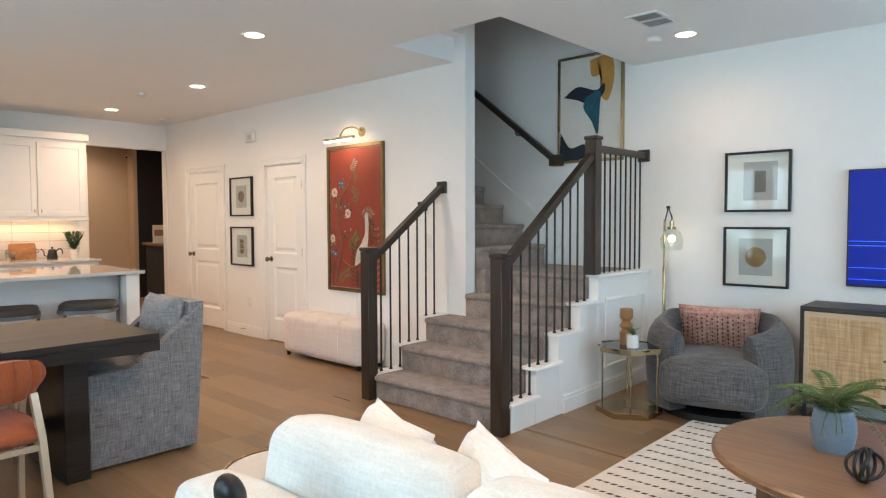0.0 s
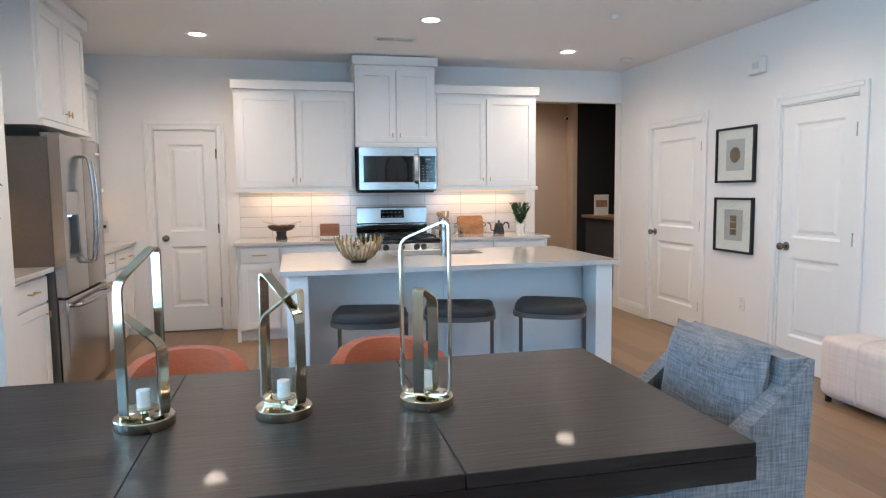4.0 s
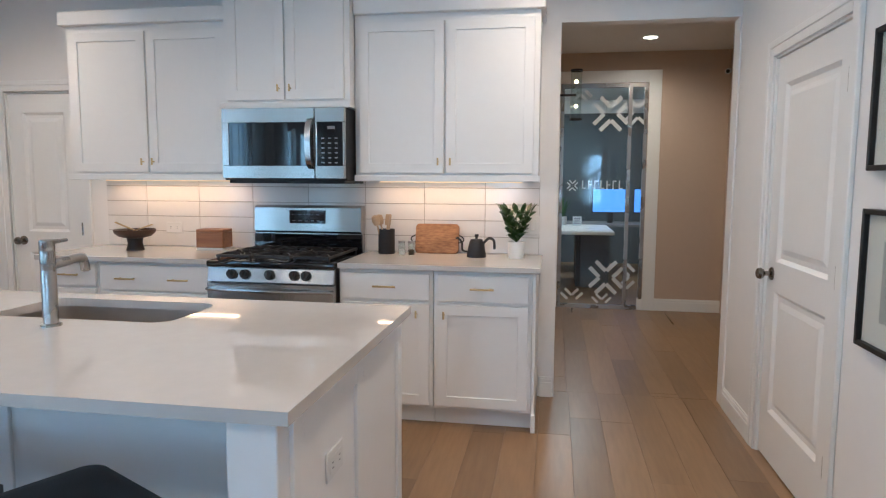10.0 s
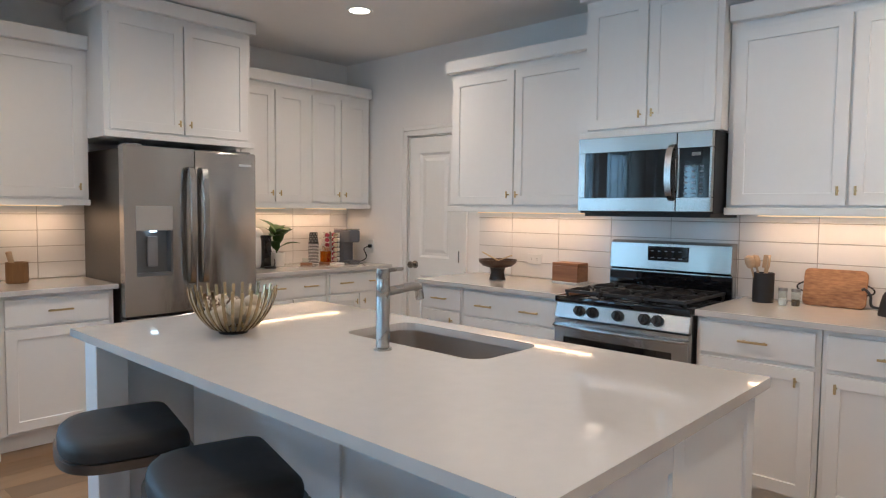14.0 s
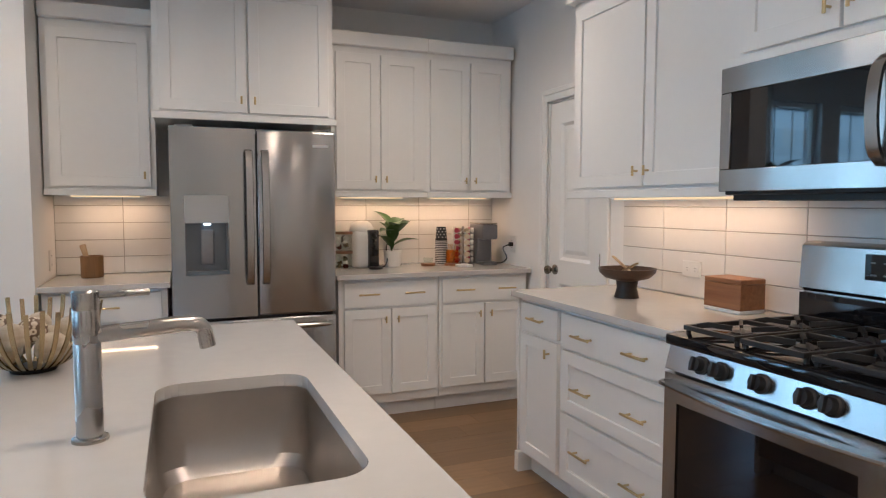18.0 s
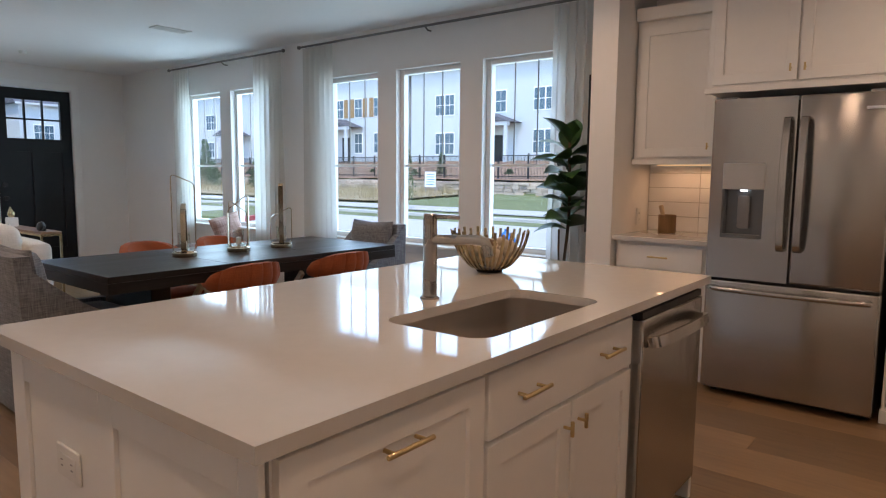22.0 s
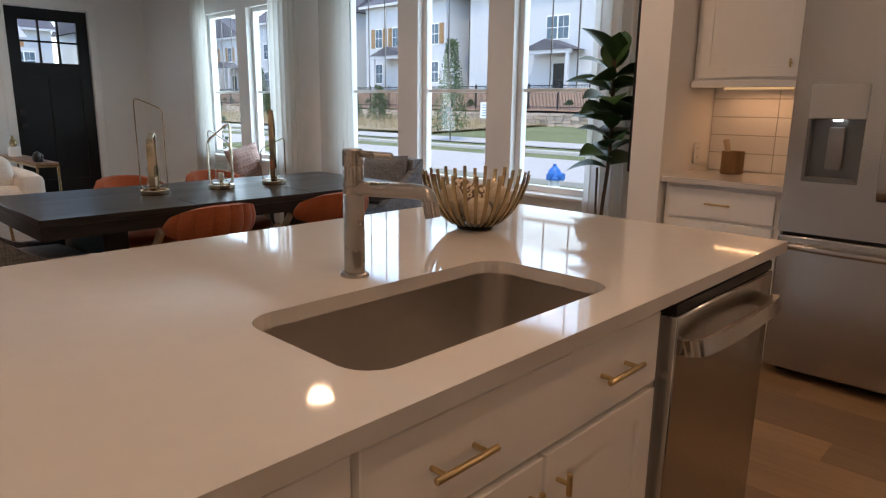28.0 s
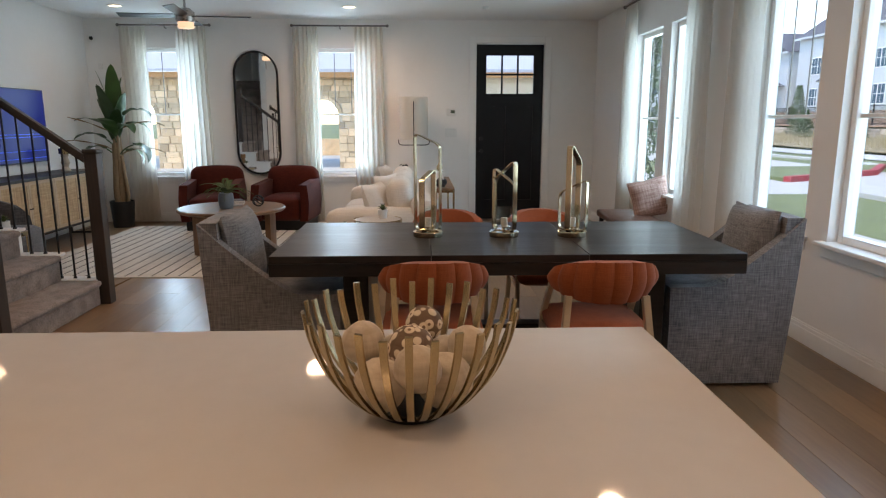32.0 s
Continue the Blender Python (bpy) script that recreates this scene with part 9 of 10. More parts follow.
oc = thing("office_stool", "dark stool with thin hairpin legs at the desk", "stool", pose(-12.1, 5.16, 0))
part("seat", lathe(bmesh.new(), [(0, 0.42), (0.17, 0.42), (0.19, 0.44), (0.19, 0.47), (0.16, 0.49), (0, 0.49)], 28), GREYP, oc)
for a in (45, 135, 225, 315):
    c_, d_ = math.cos(radians(a)), math.sin(radians(a))
    part("leg", sweep(bmesh.new(), smooth_path([(0.11 * c_, 0.11 * d_, 0.42), (0.17 * c_, 0.17 * d_, 0.03), (0.19 * c_, 0.19 * d_, 0.008), (0.20 * c_ - 0.03 * d_, 0.20 * d_ + 0.03 * c_, 0.03), (0.14 * c_ - 0.05 * d_, 0.14 * d_ + 0.05 * c_, 0.42)], 4), 0.006, seg=6), BLACK, oc)
random.seed(71)
potted("snake_plant", "upright green plant in a white pot on the desk", pose(-13.15, 5.36, 0.765), pot_profile(0.055, 0.065, 0.12), CERAM,
       [(0.30, 0.035, 0.1, pose(0.02 * math.cos(i), 0.02 * math.sin(i), 0.10, 0, -random.uniform(62, 86), i * 47)) for i in range(14)], LEAFD)
cs_ = thing("desk_sign", "small white card holder on the desk", "sign", pose(-13.0, 5.56, 0.765))
part("card", one(-0.004, -0.06, 0, 0.004, 0.06, 0.13, 0.002), PAPER, cs_)
for z in (0.03, 0.06, 0.09):
    part("text_bar", one(0.0045, -0.045, z, 0.006, 0.04, z + 0.012), GREYP, cs_)
SCRN = glow("monitor_glow", (0.16, 0.36, 0.95), 0.09)
for my in (5.80, 6.40):
    mn = thing("monitor", "computer monitor with bright blue-white screen", "monitor", pose(-13.9, my, 0.758), "office monitors")
    part("panel", one(0, 0, 0.15, 0.03, 0.54, 0.52, 0.004), BLACK, mn)
    part("screen", one(0.03, 0.015, 0.165, 0.034, 0.525, 0.505), SCRN, mn)
    part("stand", one(0.005, 0.23, 0, 0.025, 0.31, 0.16), BLACK, mn)
tb2 = thing("monitor_table", "dark table carrying the computer monitor", "table", pose(0, 0, 0))
part("top", one(-14.3, 4.9, 0.72, -13.55, 7.1, 0.758), GREYP, tb2)
for x in (-14.25, -13.6):
    for y in (4.95, 7.05):
        part("leg", one(x - 0.02, y - 0.02, 0, x + 0.02, y + 0.02, 0.72), BLACK, tb2)
# added area lamp that brightens the office; it has no fixture
lamp("AREA", "office_fill_lamp", look((-13.2, 5.4, 2.70), (-13.2, 5.4, 0)), 4.0, (1, 0.93, 0.86), size=1.2, size_y=0.6)
pd = thing("wall_sconce", "black sconce with clear glass cylinders", "lamp", pose(-10.0, 5.002, 2.16))
part("arm", cyl(bmesh.new(), (0, 0, 0), (0, 0.42, 0), 0.01, seg=8), BLACK, pd)
part("glass", lathe(bmesh.new(), [(0.05, -0.22), (0.05, 0.22), (0.047, 0.22), (0.047, -0.22)], 20, (0, 0.42, 0)), GLASS, pd).visible_shadow = False
for z in (-0.10, 0.12):
    bm = bmesh.new()
    bmesh.ops.create_uvsphere(bm, u_segments=12, v_segments=8, radius=0.017, matrix=Matrix.Translation((0, 0.42, z)))
    part("bulb", bm, glow("filament_bulb", (1.0, 0.66, 0.35), 1.6), pd)
for z in (-0.22, 0.22):
    part("ring", lathe(bmesh.new(), [(0.045, z - 0.008), (0.055, z - 0.008), (0.055, z + 0.008), (0.045, z + 0.008), (0.045, z - 0.008)], 20, (0, 0.42, 0)), BLACK, pd)
hd = thing("recessed_downlight", "white recessed hall downlight, switched on", "downlight", pose(-10.3, 6.1, 2.72))
part("trim_ring", lathe(bmesh.new(), [(0.066, -0.001), (0.088, -0.001), (0.09, -0.004), (0.066, -0.006), (0.066, -0.001)], 28), PLAST, hd)
part("lens", lathe(bmesh.new(), [(0, -0.003), (0.066, -0.003), (0.066, -0.0055), (0, -0.0055)], 28), LAMP, hd)
# the downlight's lamp at x -10.3, and an added fill without fixture at -8.9
for hx_, hy_ in ((-8.9, 6.1), (-10.3, 6.1)):
    lamp("SPOT", "hall_downlight_fill", look((hx_, hy_, 2.70), (hx_, hy_, 0)), 6.2, (1.0, 0.74, 0.53), spot=radians(168), soft=0.06)
hc = thing("security_camera", "white wall camera in the hall", "camera", pose(-10.97, 6.96, 2.5))
part("bracket", cyl(bmesh.new(), (-0.03, 0, 0), (0.02, 0, 0), 0.025, seg=14), PLAST, hc)
part("body", cyl(bmesh.new(), (0.02, 0, 0), (0.10, -0.03, -0.02), 0.028, seg=14), PLAST, hc)
part("lens", cyl(bmesh.new(), (0.10, -0.03, -0.02), (0.104, -0.0315, -0.021), 0.02, seg=14), BLACK, hc)
hk = thing("hall_counter", "dark hall cabinet with wooden worktop", "cabinet", pose(0, 0, 0))
part("body", one(-10.2, 6.95, 0, -8.6, 7.5, 0.95), NAVY, hk, smooth=False)
part("worktop", one(-10.25, 6.90, 0.95, -8.55, 7.55, 0.99, 0.004), WALN, hk)
br = thing("brochure_stand", "clear stand of printed brochures on the counter", "brochure", pose(-9.9, 7.05, 0.99))
part("sheet", one(-0.01, -0.11, 0.0, 0.01, 0.11, 0.30), PAPER, br)
part("print", one(0.0105, -0.09, 0.12, 0.0125, 0.09, 0.22), surf("brochure_print", (0.35, 0.22, 0.14), 0.6, var=0.5, scale=30), br)

# ---- outside ----
GRASS = surf("lawn", (0.155, 0.175, 0.066), 0.95, var=0.35, scale=1.2, bump=0.6, bscale=60)
CONC = surf("concrete", (0.48, 0.46, 0.42), 0.9, var=0.08, scale=1.5, bump=0.2, bscale=40)
MULCH = surf("mulch", (0.32, 0.20, 0.125), 0.95, var=0.4, scale=5, bump=0.6, bscale=30)
STONE = surf("ledge_stone", (0.43, 0.34, 0.26), 0.9, var=0.25, scale=4, bump=0.5, bscale=30, obj=0.25, island=0.3)
SIDING = surf("white_siding", (0.55, 0.575, 0.595), 0.7, var=0.03)
SHING = surf("grey_shingle", (0.10, 0.10, 0.115), 0.9, var=0.2, scale=6, bump=0.4, bscale=20)
SHUT = surf("tan_shutter", (0.30, 0.175, 0.07), 0.7, var=0.1)
HPANE = surf("house_pane", (0.05, 0.10, 0.14), 0.25, var=0.1)
REDK = surf("red_kerb_paint", (0.38, 0.035, 0.04), 0.7, var=0.1)
BLUEH = surf("hydrant_blue", (0.02, 0.16, 0.50), 0.45, var=0.08)

bm = bmesh.new()
ys_ = [260, 0.5, -12, -17, -30, -30.4, -41, -400]
zs_ = [-0.36, -0.36, -0.36, -0.30, 0.0, 0.7, 2.25, 2.6]
xs_ = [-400, -60, -20, 0, 20, 60, 110, 400]
rows = [[bm.verts.new((x, y, z)) for x in xs_] for y, z in zip(ys_, zs_)]
for i in range(len(ys_) - 1):
    for j in range(len(xs_) - 1):
        bm.faces.new([rows[i][j], rows[i][j + 1], rows[i + 1][j + 1], rows[i + 1][j]])
structure("ground", bm, GRASS, "green lawn")
structure("road", one(-200, -14.0, -0.42, 220, -7.2, -0.352), CONC, "pale concrete street")
structure("road_front", one(9.0, -7.19, -0.42, 16.0, 120, -0.350), CONC, "pale concrete street")
for x0, x1, nm, ma in ((-200, 220, "kerb", CONC),):
    structure(nm, one(x0, -14.3, -0.42, x1, -14.0, -0.22, 0.02), ma, "concrete kerb")
structure("kerb", one(-200, -7.2, -0.42, 9.0, -6.95, -0.24, 0.02), CONC, "concrete kerb")
bm = bmesh.new()
grid(bm, 1, 1, lambda u, v, o: (-200 + 420 * u, -16.2 - 2.0 * v, -0.272 + 0.036 * v * 1.0 + o), 0.04)
structure("pavement", bm, CONC, "concrete pavement")
bm = bmesh.new()
grid(bm, 90, 10, lambda u, v, o: (-60 + 200 * u, -30.6 - 10.2 * v, 0.92 + 1.45 * v + 0.10 * noise.noise(Vector((u * 60, v * 6, 3))) + o), 0.05)
structure("planting_bed", bm, MULCH, "brown mulch bed")
structure("pavement_near", one(-60, -3.6, -0.42, 9.0, -2.4, -0.345), CONC, "pale concrete path beside the house")
bm = bmesh.new()
isl = [(12.1, -7.3), (14.5, -11.5), (17.5, -13.9), (16.5, -7.5)]
lo, hi = [bm.verts.new((x, y, -0.42)) for x, y in isl], [bm.verts.new((x, y, -0.235)) for x, y in isl]
bm.faces.new(hi)
for i in range(4):
    bm.faces.new([lo[i], lo[(i + 1) % 4], hi[(i + 1) % 4], hi[i]])
bmesh.ops.recalc_face_normals(bm, faces=bm.faces)
structure("ground_island", bm, GRASS, "grass corner at the street's bend")
bm = bmesh.new()
for (xa, ya), (xb, yb) in zip(isl[:2], isl[1:3]):
    sweep(bm, [(xa - 0.10, ya - 0.06, -0.31), (xb - 0.10, yb - 0.06, -0.31)], prof=[(-0.11, -0.12), (0.11, -0.12), (0.11, 0.12), (-0.11, 0.12)])
structure("kerb_red", bm, REDK, "red painted concrete kerb")
structure("porch_slab", one(2.86, 0.2, -0.3, 5.2, 4.0, -0.03), CONC, "concrete front porch")
structure("building_base", one(XK - 0.3, WIN - 0.6, -0.36, XF + 0.3, 9.0, -0.121), CONC, "concrete foundation")

# retaining wall of loose ledge stone
rw = tagged(new("retaining_wall"), "dry stone retaining wall with uneven courses", "wall", "", "structure")
random.seed(40)
meshes = [finish(one(-0.5, -0.2, -0.5, 0.5, 0.2, 0.5, 0.06), "stone", STONE, False) for _ in range(1)]
for r in range(4):
    x = 4.0
    while x < 58:
        w = random.uniform(0.5, 1.1)
        o = new("stone", meshes[0])
        o.parent = rw
        o.matrix_basis = Matrix.LocRotScale((x + w / 2, -30.2 + random.uniform(-0.08, 0.08), 0.08 + 0.21 * r), Euler((0, radians(random.uniform(-3, 3)), 0)), (w * 0.98, 1, 0.20 * random.uniform(0.9, 1.1)))
        x += w
bm = bmesh.new()
for x in list(range(-40, 4, 1)) + list(range(58, 130, 1)):
    box(bm, x, -30.4, -0.05, x + 0.96, -30.0, 0.85 + 0.1 * math.sin(x * 2.3))
tagged(part("stone", bm, STONE, rw, smooth=False), kind="stuff")
# iron fence
fe = thing("iron_fence", "black iron picket fence along the bed", "fence", None)
for z in (1.15, 2.5):
    part("rail", one(-40, -31.02, z, 120, -30.98, z + 0.05), BLACK, fe, smooth=False)
for i in range(70):
    part("post", one(-40 + 2.3 * i, -31.04, 0.85, -39.92 + 2.3 * i, -30.96, 2.66), BLACK, fe, smooth=False)
bm = bmesh.new()
for i in range(900):
    x = -20 + i * 0.11
    box(bm, x, -31.01, 1.0, x + 0.022, -30.99, 2.56)
tagged(part("picket", bm, BLACK, fe, smooth=False), kind="stuff")


def house(m, w, d, h, label, cols, porch=True, shutters=True, ridge=2.6, gable=False):
    """A two-storey house; its front looks along local -y, x from 0 to w."""
    hs_ = thing("house", label, "house", m, "houses across the street")
    bm = one(0, 0, 0, w, d, h)
    part("wall", bm, SIDING, hs_, smooth=False)
    bm = bmesh.new()
    for i in range(int(h / 0.2)):
        box(bm, 0.02, -0.018, i * 0.2 + 0.02, w - 0.02, 0.0, i * 0.2 + 0.19)
    tagged(part("siding_boards", bm, SIDING, hs_, smooth=False), kind="stuff")
    bm = bmesh.new()
    o = 0.5
    if gable:
        P = [(-o, h), (w + o, h), (w / 2, h + ridge)]
        A, B = [bm.verts.new((x, -o, z)) for x, z in P], [bm.verts.new((x, d + o, z)) for x, z in P]
    else:
        P = [(-o, h), (d + o, h), (d / 2, h + ridge)]
        A, B = [bm.verts.new((-o, y, z)) for y, z in P], [bm.verts.new((w + o, y, z)) for y, z in P]
    bm.faces.new(A), bm.faces.new(B[::-1])
    for i in range(3):
        j = (i + 1) % 3
        bm.faces.new([A[i], B[i], B[j], A[j]])
    part("roof", bm, SHING, hs_, smooth=False)
    part("fascia", one(-o, -o - 0.05, h - 0.18, w + o, -o + 0.02, h + 0.06), SIDING, hs_, smooth=False)
    for c, x in enumerate(cols):
        for z, wh in ((0.85, 1.9), (4.35, 1.8)):
            if porch and z < 2 and c == len(cols) - 1:
                continue
            for k in ((0,) if shutters else (0, 1)):
                x0 = x + k * 1.12
                wn = part("window", box(bmesh.new(), x0 - 0.06, -0.07, z - 0.06, x0 + 1.06, -0.005, z + wh + 0.06), TRIM, hs_, smooth=False)
                for a in (0, 1):
                    part("pane", one(x0 + 0.01, -0.085, z + 0.02 + wh / 2 * a, x0 + 0.99, -0.06, z + wh / 2 - 0.04 + wh / 2 * a), HPANE, wn, smooth=False)
                bm = box(bmesh.new(), x0 + 0.485, -0.095, z + 0.01, x0 + 0.515, -0.086, z + wh)
                part("mullion", bm, TRIM, wn, smooth=False)
                if shutters and z > 2:
                    for sx in (x0 - 0.66, x0 + 1.12):
                        part("shutter", one(sx, -0.09, z - 0.02, sx + 0.54, -0.03, z + wh + 0.02), SHUT, hs_, smooth=False)
    if porch:
        x0 = cols[-1] - 0.8
        bm = bmesh.new()
        P = [(x0 - 0.3, 3.35), (x0 + 4.6, 3.35), (x0 + 2.15, 4.2)]
        A, B = [bm.verts.new((x, -2.2, z)) for x, z in P], [bm.verts.new((x, 0, z)) for x, z in P]
        bm.faces.new(A), bm.faces.new(B[::-1])
        for i in range(3):
            j = (i + 1) % 3
            bm.faces.new([A[i], B[i], B[j], A[j]])
        part("porch_roof", bm, SHING, hs_, smooth=False)
        part("porch_beam", one(x0 - 0.2, -2.1, 3.05, x0 + 4.5, -1.8, 3.35), SIDING, hs_, smooth=False)
        for x in (x0, x0 + 4.1):
            part("porch_post", one(x, -2.1, 0, x + 0.25, -1.85, 3.05), SIDING, hs_, smooth=False)
        part("door", one(x0 + 1.6, -0.05, 0, x0 + 2.65, -0.004, 2.4), BDOOR, hs_, smooth=False)
    return hs_


LH = "white sided two-storey house with grey shingle roof"
hz = 2.25
h1 = house(pose(35, -42, hz, 0, 0, 180), 21, 9, 8.6, LH + " and tall windows", [3.05, 13.5, 17.6, 8.6], True, False, 3.4)
house(pose(48.5, -41, hz + 0.2, 0, 0, 180), 11.5, 9, 8.4, LH + " and tan shutters", [1.6, 6.9, 9.6, 4.2], True, True, 2.6)
copy_thing(h1, pose(73, -42, hz, 0, 0, 180))
copy_thing(h1, pose(11, -42, hz, 0, 0, 180))
house(pose(88, -42, hz, 0, 0, 180), 13, 9, 7.4, LH + " and tan shutters", [1.0, 4.8, 8.8], True, True, 3.0, True)
copy_thing(h1, pose(-14, -42, hz, 0, 0, 180))
house(pose(78, -6, 0.2, 0, 0, -90), 14, 10, 8.6, "grey-blue three-storey house with dark roof", [1.5, 6.0, 10.0], True, False, 3.0)
house(pose(80, -24, 0.5, 0, 0, -90), 14, 10, 8.6, LH + " down the street", [1.5, 6.0, 10.0], True, False, 3.0)

# stone pavilion beyond the front windows
pv = thing("stone_pavilion", "tan stone pavilion with arches and shingle roof", "building", pose(18, 0, -0.36))
random.seed(50)
arches = [0.2, 2.3, 4.4, 6.6, 8.8, 11.0, 13.1, 15.2, 17.3]
AR, ASP = 0.56, 1.92  # half width of an arch and the height at which it springs


def arch_top(y):
    """The height of the opening above y, or nothing under a pier."""
    for a in arches:
        if abs(y - a) < AR:
            return ASP + math.sqrt(AR * AR - (y - a) ** 2)
    return 0.0


PAVST = surf("tan_limestone", (0.66, 0.47, 0.29), 0.9, var=0.22, scale=4, bump=0.5, bscale=30, obj=0.35)
sm = finish(one(-0.2, -0.5, -0.5, 0.2, 0.5, 0.5, 0.03), "stone", PAVST, False)
stones = []
z = 0.0
while z < 3.2:
    hh = random.uniform(0.17, 0.30)
    y = 1.2
    while y < 14.2:
        w = random.uniform(0.25, 0.55)
        cuts = [(y, y + w)]
        for a in arches:
            rim = AR + 0.13 if z + hh / 2 < ASP else math.sqrt(max(0.0, (AR + 0.15) ** 2 - (z + hh / 2 - ASP) ** 2))
            rim = AR if z + hh < ASP else rim
            cuts = [q for p in cuts for q in ((p[0], min(p[1], a - rim)), (max(p[0], a + rim), p[1])) if q[1] - q[0] > 0.08]
        stones += [(p[0], p[1], z, hh) for p in cuts]
        y += w
    z += hh
for y0, y1, z, hh in stones[:640]:
    o = new("stone", sm)
    o.parent = pv
    o.matrix_basis = Matrix.LocRotScale((random.uniform(-0.02, 0.02), (y0 + y1) / 2, z + hh / 2), None, (1, (y1 - y0) * 0.96, hh * 0.95))
for a in arches[1:7]:
    for k in range(13):
        th = math.pi * (k + 0.5) / 13
        o = new("stone", sm)
        o.parent = pv
        o.matrix_basis = Matrix.LocRotScale((-0.015, a + (AR + 0.065) * math.cos(th), ASP + (AR + 0.065) * math.sin(th)), Matrix.Rotation(th, 3, "X"), (1.05, 0.15, 0.145))
bm = bmesh.new()
y = -1.0
while y < 20.0:
    box(bm, -0.14, y, arch_top(y + 0.02), 0.14, y + 0.04, 3.3)
    y += 0.04
part("mortar_core", bm, surf("mortar", (0.66, 0.54, 0.40), 0.95, var=0.1), pv, smooth=False)
part("fascia", one(-0.7, -1.6, 3.22, -0.6, 21.6, 3.40), surf("cedar_fascia", (0.50, 0.24, 0.09), 0.7, var=0.1), pv, smooth=False)
bm = bmesh.new()
grid(bm, 1, 1, lambda u, v, o: (-0.75 + 5 * v, -1.7 + 23.5 * u, 3.40 + 2.6 * v + o), 0.1)
part("roof", bm, surf("pale_shingle", (0.42, 0.43, 0.46), 0.9, var=0.15, scale=8), pv, smooth=False)
part("low_wall", one(9.0, -1.0, 0, 9.4, 21.0, 0.85), PAVST, pv, smooth=False)
part("terrace", one(-1.5, -3.0, -0.05, 9.0, 23.0, 0.03), CONC, pv, smooth=False)

# hydrant, sign, shrubs
hy = thing("fire_hydrant", "blue-topped white fire hydrant by the street", "hydrant", pose(-0.3, -4.8, -0.36))
part("barrel", lathe(bmesh.new(), [(0, 0), (0.15, 0), (0.15, 0.04), (0.10, 0.05), (0.10, 0.40), (0, 0.40)], 20), PLAST, hy)
part("bonnet", lathe(bmesh.new(), [(0, 0.40), (0.14, 0.40), (0.14, 0.44), (0.115, 0.46), (0.10, 0.56), (0.05, 0.62), (0.03, 0.63), (0.03, 0.67), (0, 0.67)], 20), BLUEH, hy)
for s in (-1, 1):
    part("nozzle", cyl(bmesh.new(), (0, s * 0.09, 0.48), (0, s * 0.17, 0.48), 0.05, seg=12), BLUEH, hy)
part("nozzle", cyl(bmesh.new(), (-0.09, 0, 0.46), (-0.18, 0, 0.46), 0.065, seg=12), BLUEH, hy)
sg = thing("yard_sign", "white yard sign before the stone wall", "sign", pose(20.5, -27.5, -0.06))
part("board", one(-0.45, -0.02, 0.5, 0.45, 0.02, 1.5), PLAST, sg)
for x in (-0.4, 0.4):
    part("stake", one(x - 0.02, -0.015, 0, x + 0.02, 0.015, 0.5), GREYP, sg)
for i in range(5):
    part("text_bar", one(-0.35, 0.021, 0.65 + 0.16 * i, 0.30, 0.023, 0.70 + 0.16 * i), surf("sign_ink", (0.1, 0.25, 0.35), 0.6) if i == 0 else ink, sg)
    ink = bpy.data.materials["sign_ink"]


def shrub(m, w, h, n, seed, label, mat, group="shrubs"):
    s = thing("shrub", label, "shrub", m, group)
    rnd = random.Random(seed)
    bm = bmesh.new()
    for i in range(n):
        a, t = rnd.uniform(0, 6.28), rnd.random()
        r = w * (1 - 0.75 * t) * rnd.uniform(0.3, 1.0)
        p = Vector((r * math.cos(a), r * math.sin(a), h * (0.12 + 0.88 * t)))
        q = Euler((rnd.uniform(0, 6), rnd.uniform(0, 6), rnd.uniform(0, 6))).to_matrix()
        L_ = rnd.uniform(0.06, 0.13)
        vs = [bm.verts.new(p + q @ Vector(v)) for v in ((0, 0, 0), (L_ / 2, L_ / 3, 0.02), (L_, 0, 0), (L_ / 2, -L_ / 3, 0.02))]
        bm.faces.new(vs)
    part("leaves", bm, mat, s, smooth=False)
    part("trunk", cyl(bmesh.new(), (0, 0, 0), (0, 0, h * 0.7), 0.03, 0.012, 6), BARK, s)
    return s


SHR = surf("shrub_leaf", (0.055, 0.09, 0.03), 0.8, var=0.3, island=0.4)
s1 = shrub(pose(24, -33, 0.9), 0.5, 1.9, 900, 1, "upright green shrub before the wall", SHR)
s2 = shrub(pose(18, -33, 0.9), 0.55, 0.7, 600, 2, "low green shrub in the mulch bed", SHR)
random.seed(60)
for x, y, k in ((29.0, -26.0, 1.35), (37.0, -26.0, 1.25), (33.6, -27.5, 1.05), (44.0, -26.5, 1.2)):
    copy_thing(s1, pose(x, y, -0.12, 0, 0, 40 * x) @ Matrix.Diagonal((1.5 * k, 1.5 * k, k, 1)))
for i in range(26):
    x = -14 + 3.6 * i + random.uniform(-1, 1)
    copy_thing(s1 if i % 4 == 0 else s2, pose(x, -33.5 + random.uniform(-1, 1), 0.9, 0, 0, random.uniform(0, 360)))
DRY = surf("dry_grass", (0.34, 0.26, 0.14), 0.95, var=0.3, island=0.35)
structure("planting_strip", grid(bmesh.new(), 8, 4, lambda u, v, o: (17.5 + 55 * u, -29.9 + 10.6 * v + 0.4 * math.sin(9 * u), -0.19 + 0.3 * (12.9 - 10.6 * v) / 13 + o), 0.04), DRY, "dry tan planting strip")
bm = bmesh.new()
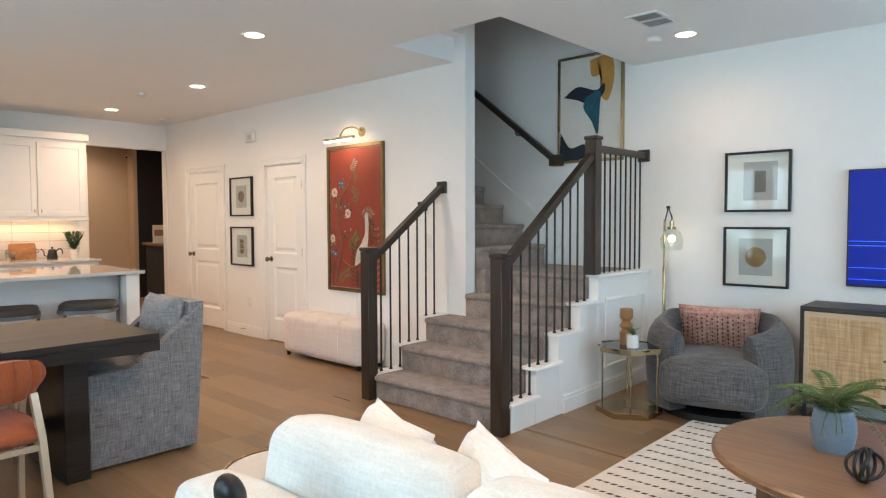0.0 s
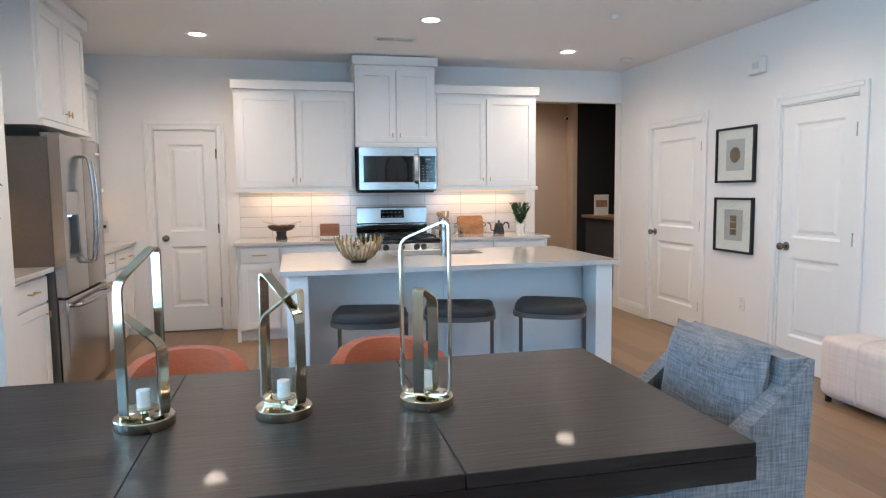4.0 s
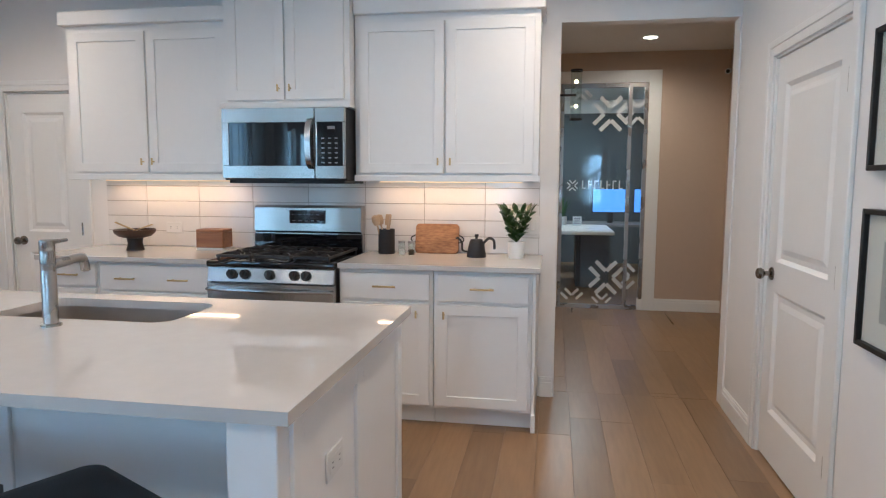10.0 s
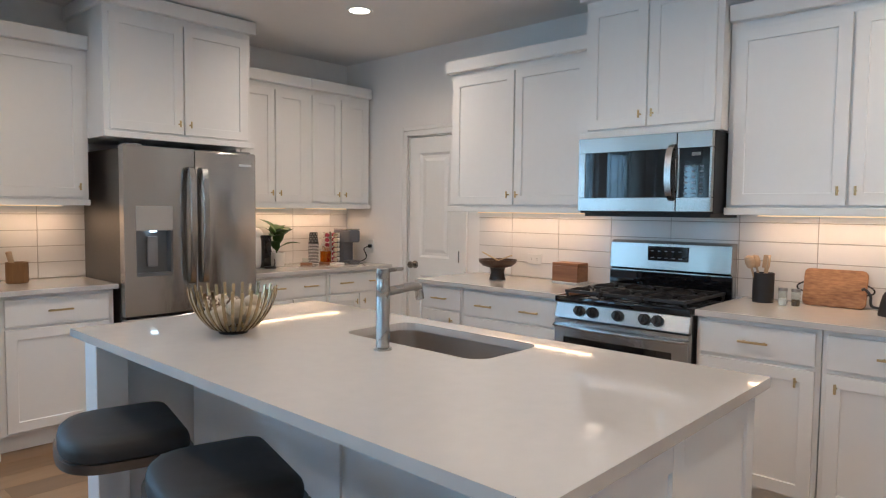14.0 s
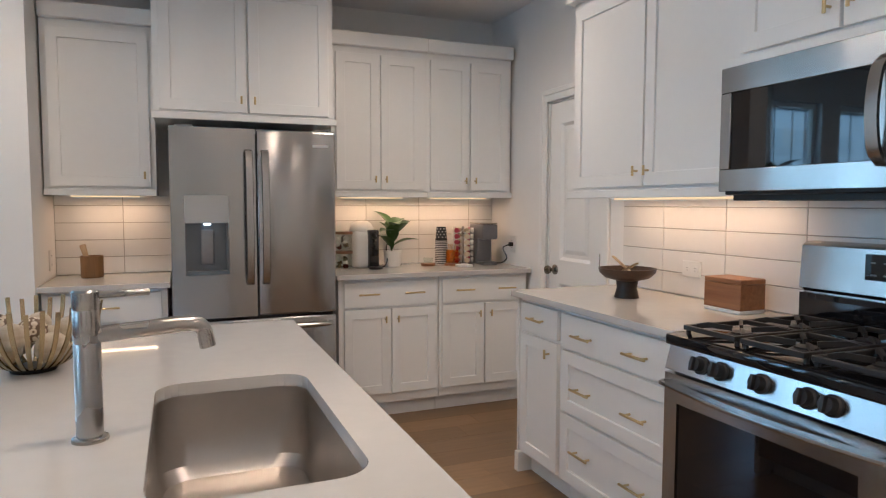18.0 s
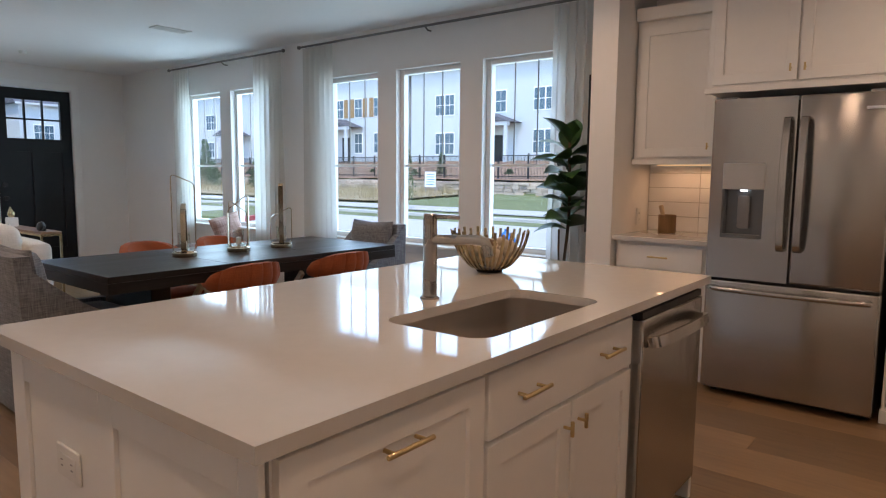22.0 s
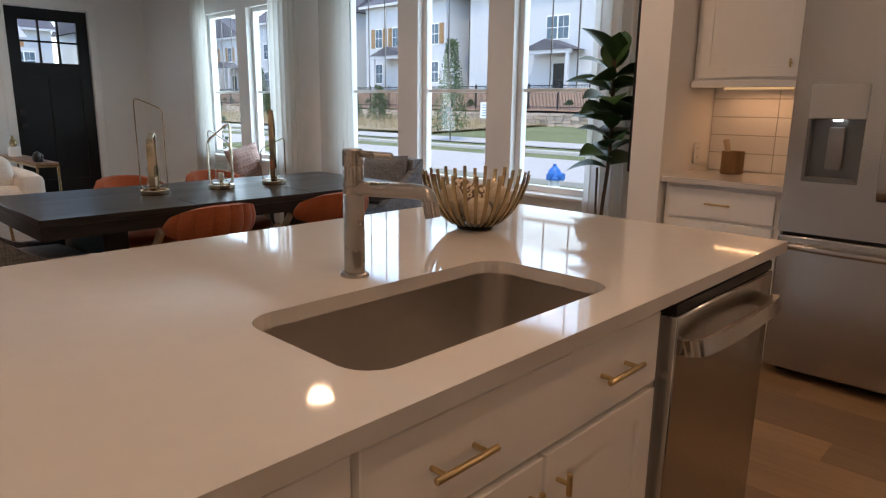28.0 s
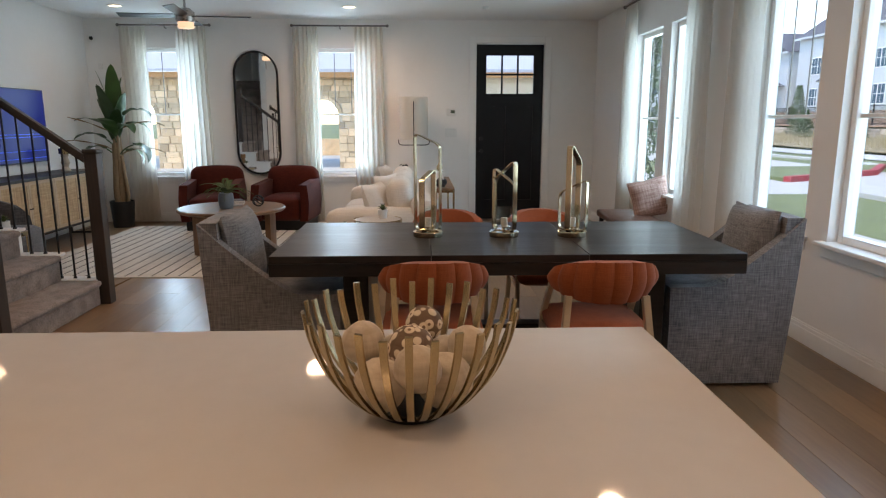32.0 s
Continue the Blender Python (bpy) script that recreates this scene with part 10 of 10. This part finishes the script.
for i in range(7000):
    x, y = random.uniform(17.5, 68), random.uniform(-29.6, -19.6)
    a = random.uniform(0, 6.28)
    z = -0.3 + 0.3 * (-17 - y) / 13
    h_ = random.uniform(0.3, 0.85) * (0.6 + 0.4 * math.sin(x * 1.3) * math.sin(y * 1.7 + x))
    d = Vector((math.cos(a), math.sin(a), 0))
    vs = [bm.verts.new(v) for v in ((x - 0.03, y, z), (x + 0.03, y, z), Vector((x, y, z + h_ + 0.15)) + d * 0.2)]
    bm.faces.new(vs)
solid("dry_grass", bm, DRY, "tufts of dry ornamental grass below the wall", "grass", kind="stuff", smooth=False)
TRE = surf("tree_leaf", (0.06, 0.10, 0.03), 0.8, var=0.3, island=0.4)
t1 = shrub(pose(6.5, -1.6, -0.36), 0.9, 4.2, 2600, 5, "slender young street tree with narrow crown", TRE, "young trees")
copy_thing(t1, pose(13.0, -16.3, -0.3, 0, 0, 70))
copy_thing(t1, pose(46.0, -27, -0.1, 0, 0, 170))

# ---- pieces of the floor and the backsplash ----
random.seed(11)
pw = 0.178


def planks(name, x0, x1, y0, y1):
    base = tagged(new(name), "warm oak plank floor", "floor", "", "structure")
    meshes = {}
    n = int(math.ceil((y1 - y0) / pw))
    for r in range(n):
        ya = y0 + r * pw
        yb = min(ya + pw, y1)
        x = x0 - random.uniform(0, 1.5)
        while x < x1:
            ln = random.choice((1.22, 1.52, 1.83))
            a, c = max(x, x0), min(x + ln, x1)
            x += ln
            if c - a < 0.02:
                continue
            key = (round(c - a, 2), round(yb - ya, 3))
            if key not in meshes:
                bm = one(-key[0] / 2 + 0.0003, -key[1] / 2 + 0.0003, -0.012, key[0] / 2 - 0.0003, key[1] / 2 - 0.0003, 0.0, 0.0008)
                meshes[key] = finish(bm, "plank", PLANK, False)
            o = new("plank", meshes[key])
            o.location = ((a + c) / 2, (ya + yb) / 2, 0)
            o.parent = base


planks("floor", XK - 0.12, XF, WIN - 0.14, YT)
planks("hall_floor", -11.0, XK - 0.12, 5.0, 8.1)


def tiles(name, axis, at, into, a0, a1, z0, z1, w=0.392, h=0.103, start=0.0):
    base = tagged(new(name), "glossy white subway tile backsplash in stacked rows", "backsplash", "", "structure")
    bm = one(at, a0, z0, at + into * 0.005, a1, z1) if axis == "x" else one(a0, at, z0, a1, at + into * 0.005, z1)
    part("grout_bed", bm, GROUT, base, smooth=False)
    meshes = {}
    z = z0
    while z < z1 - 0.01:
        zb = min(z + h, z1)
        a = a0 - start
        while a < a1 - 0.005:
            p, q = max(a, a0), min(a + w, a1)
            a += w
            if q - p < 0.012:
                continue
            key = (round(q - p, 3), round(zb - z, 3))
            if key not in meshes:
                g = 0.0019
                if axis == "x":
                    m = one(0, -key[0] / 2 + g, -key[1] / 2 + g, into * 0.009, key[0] / 2 - g, key[1] / 2 - g, 0.0012)
                else:
                    m = one(-key[0] / 2 + g, 0, -key[1] / 2 + g, key[0] / 2 - g, into * 0.009, key[1] / 2 - g, 0.0012)
                meshes[key] = finish(m, "tile", TILE, False)
            o = new("tile", meshes[key])
            o.location = (at, (p + q) / 2, (z + zb) / 2) if axis == "x" else ((p + q) / 2, at, (z + zb) / 2)
            o.parent = base
        z += h


tiles("backsplash_range_wall", "x", XK, 1, 2.16, 5.16, 0.917, 1.385, start=0.085)
tiles("backsplash_coffee_wall", "y", YK, 1, XK + 0.001, -6.62, 0.917, 1.39, start=0.2)
tiles("backsplash_nook", "y", YK, 1, -5.72, -5.062, 0.917, 1.39, start=0.1)
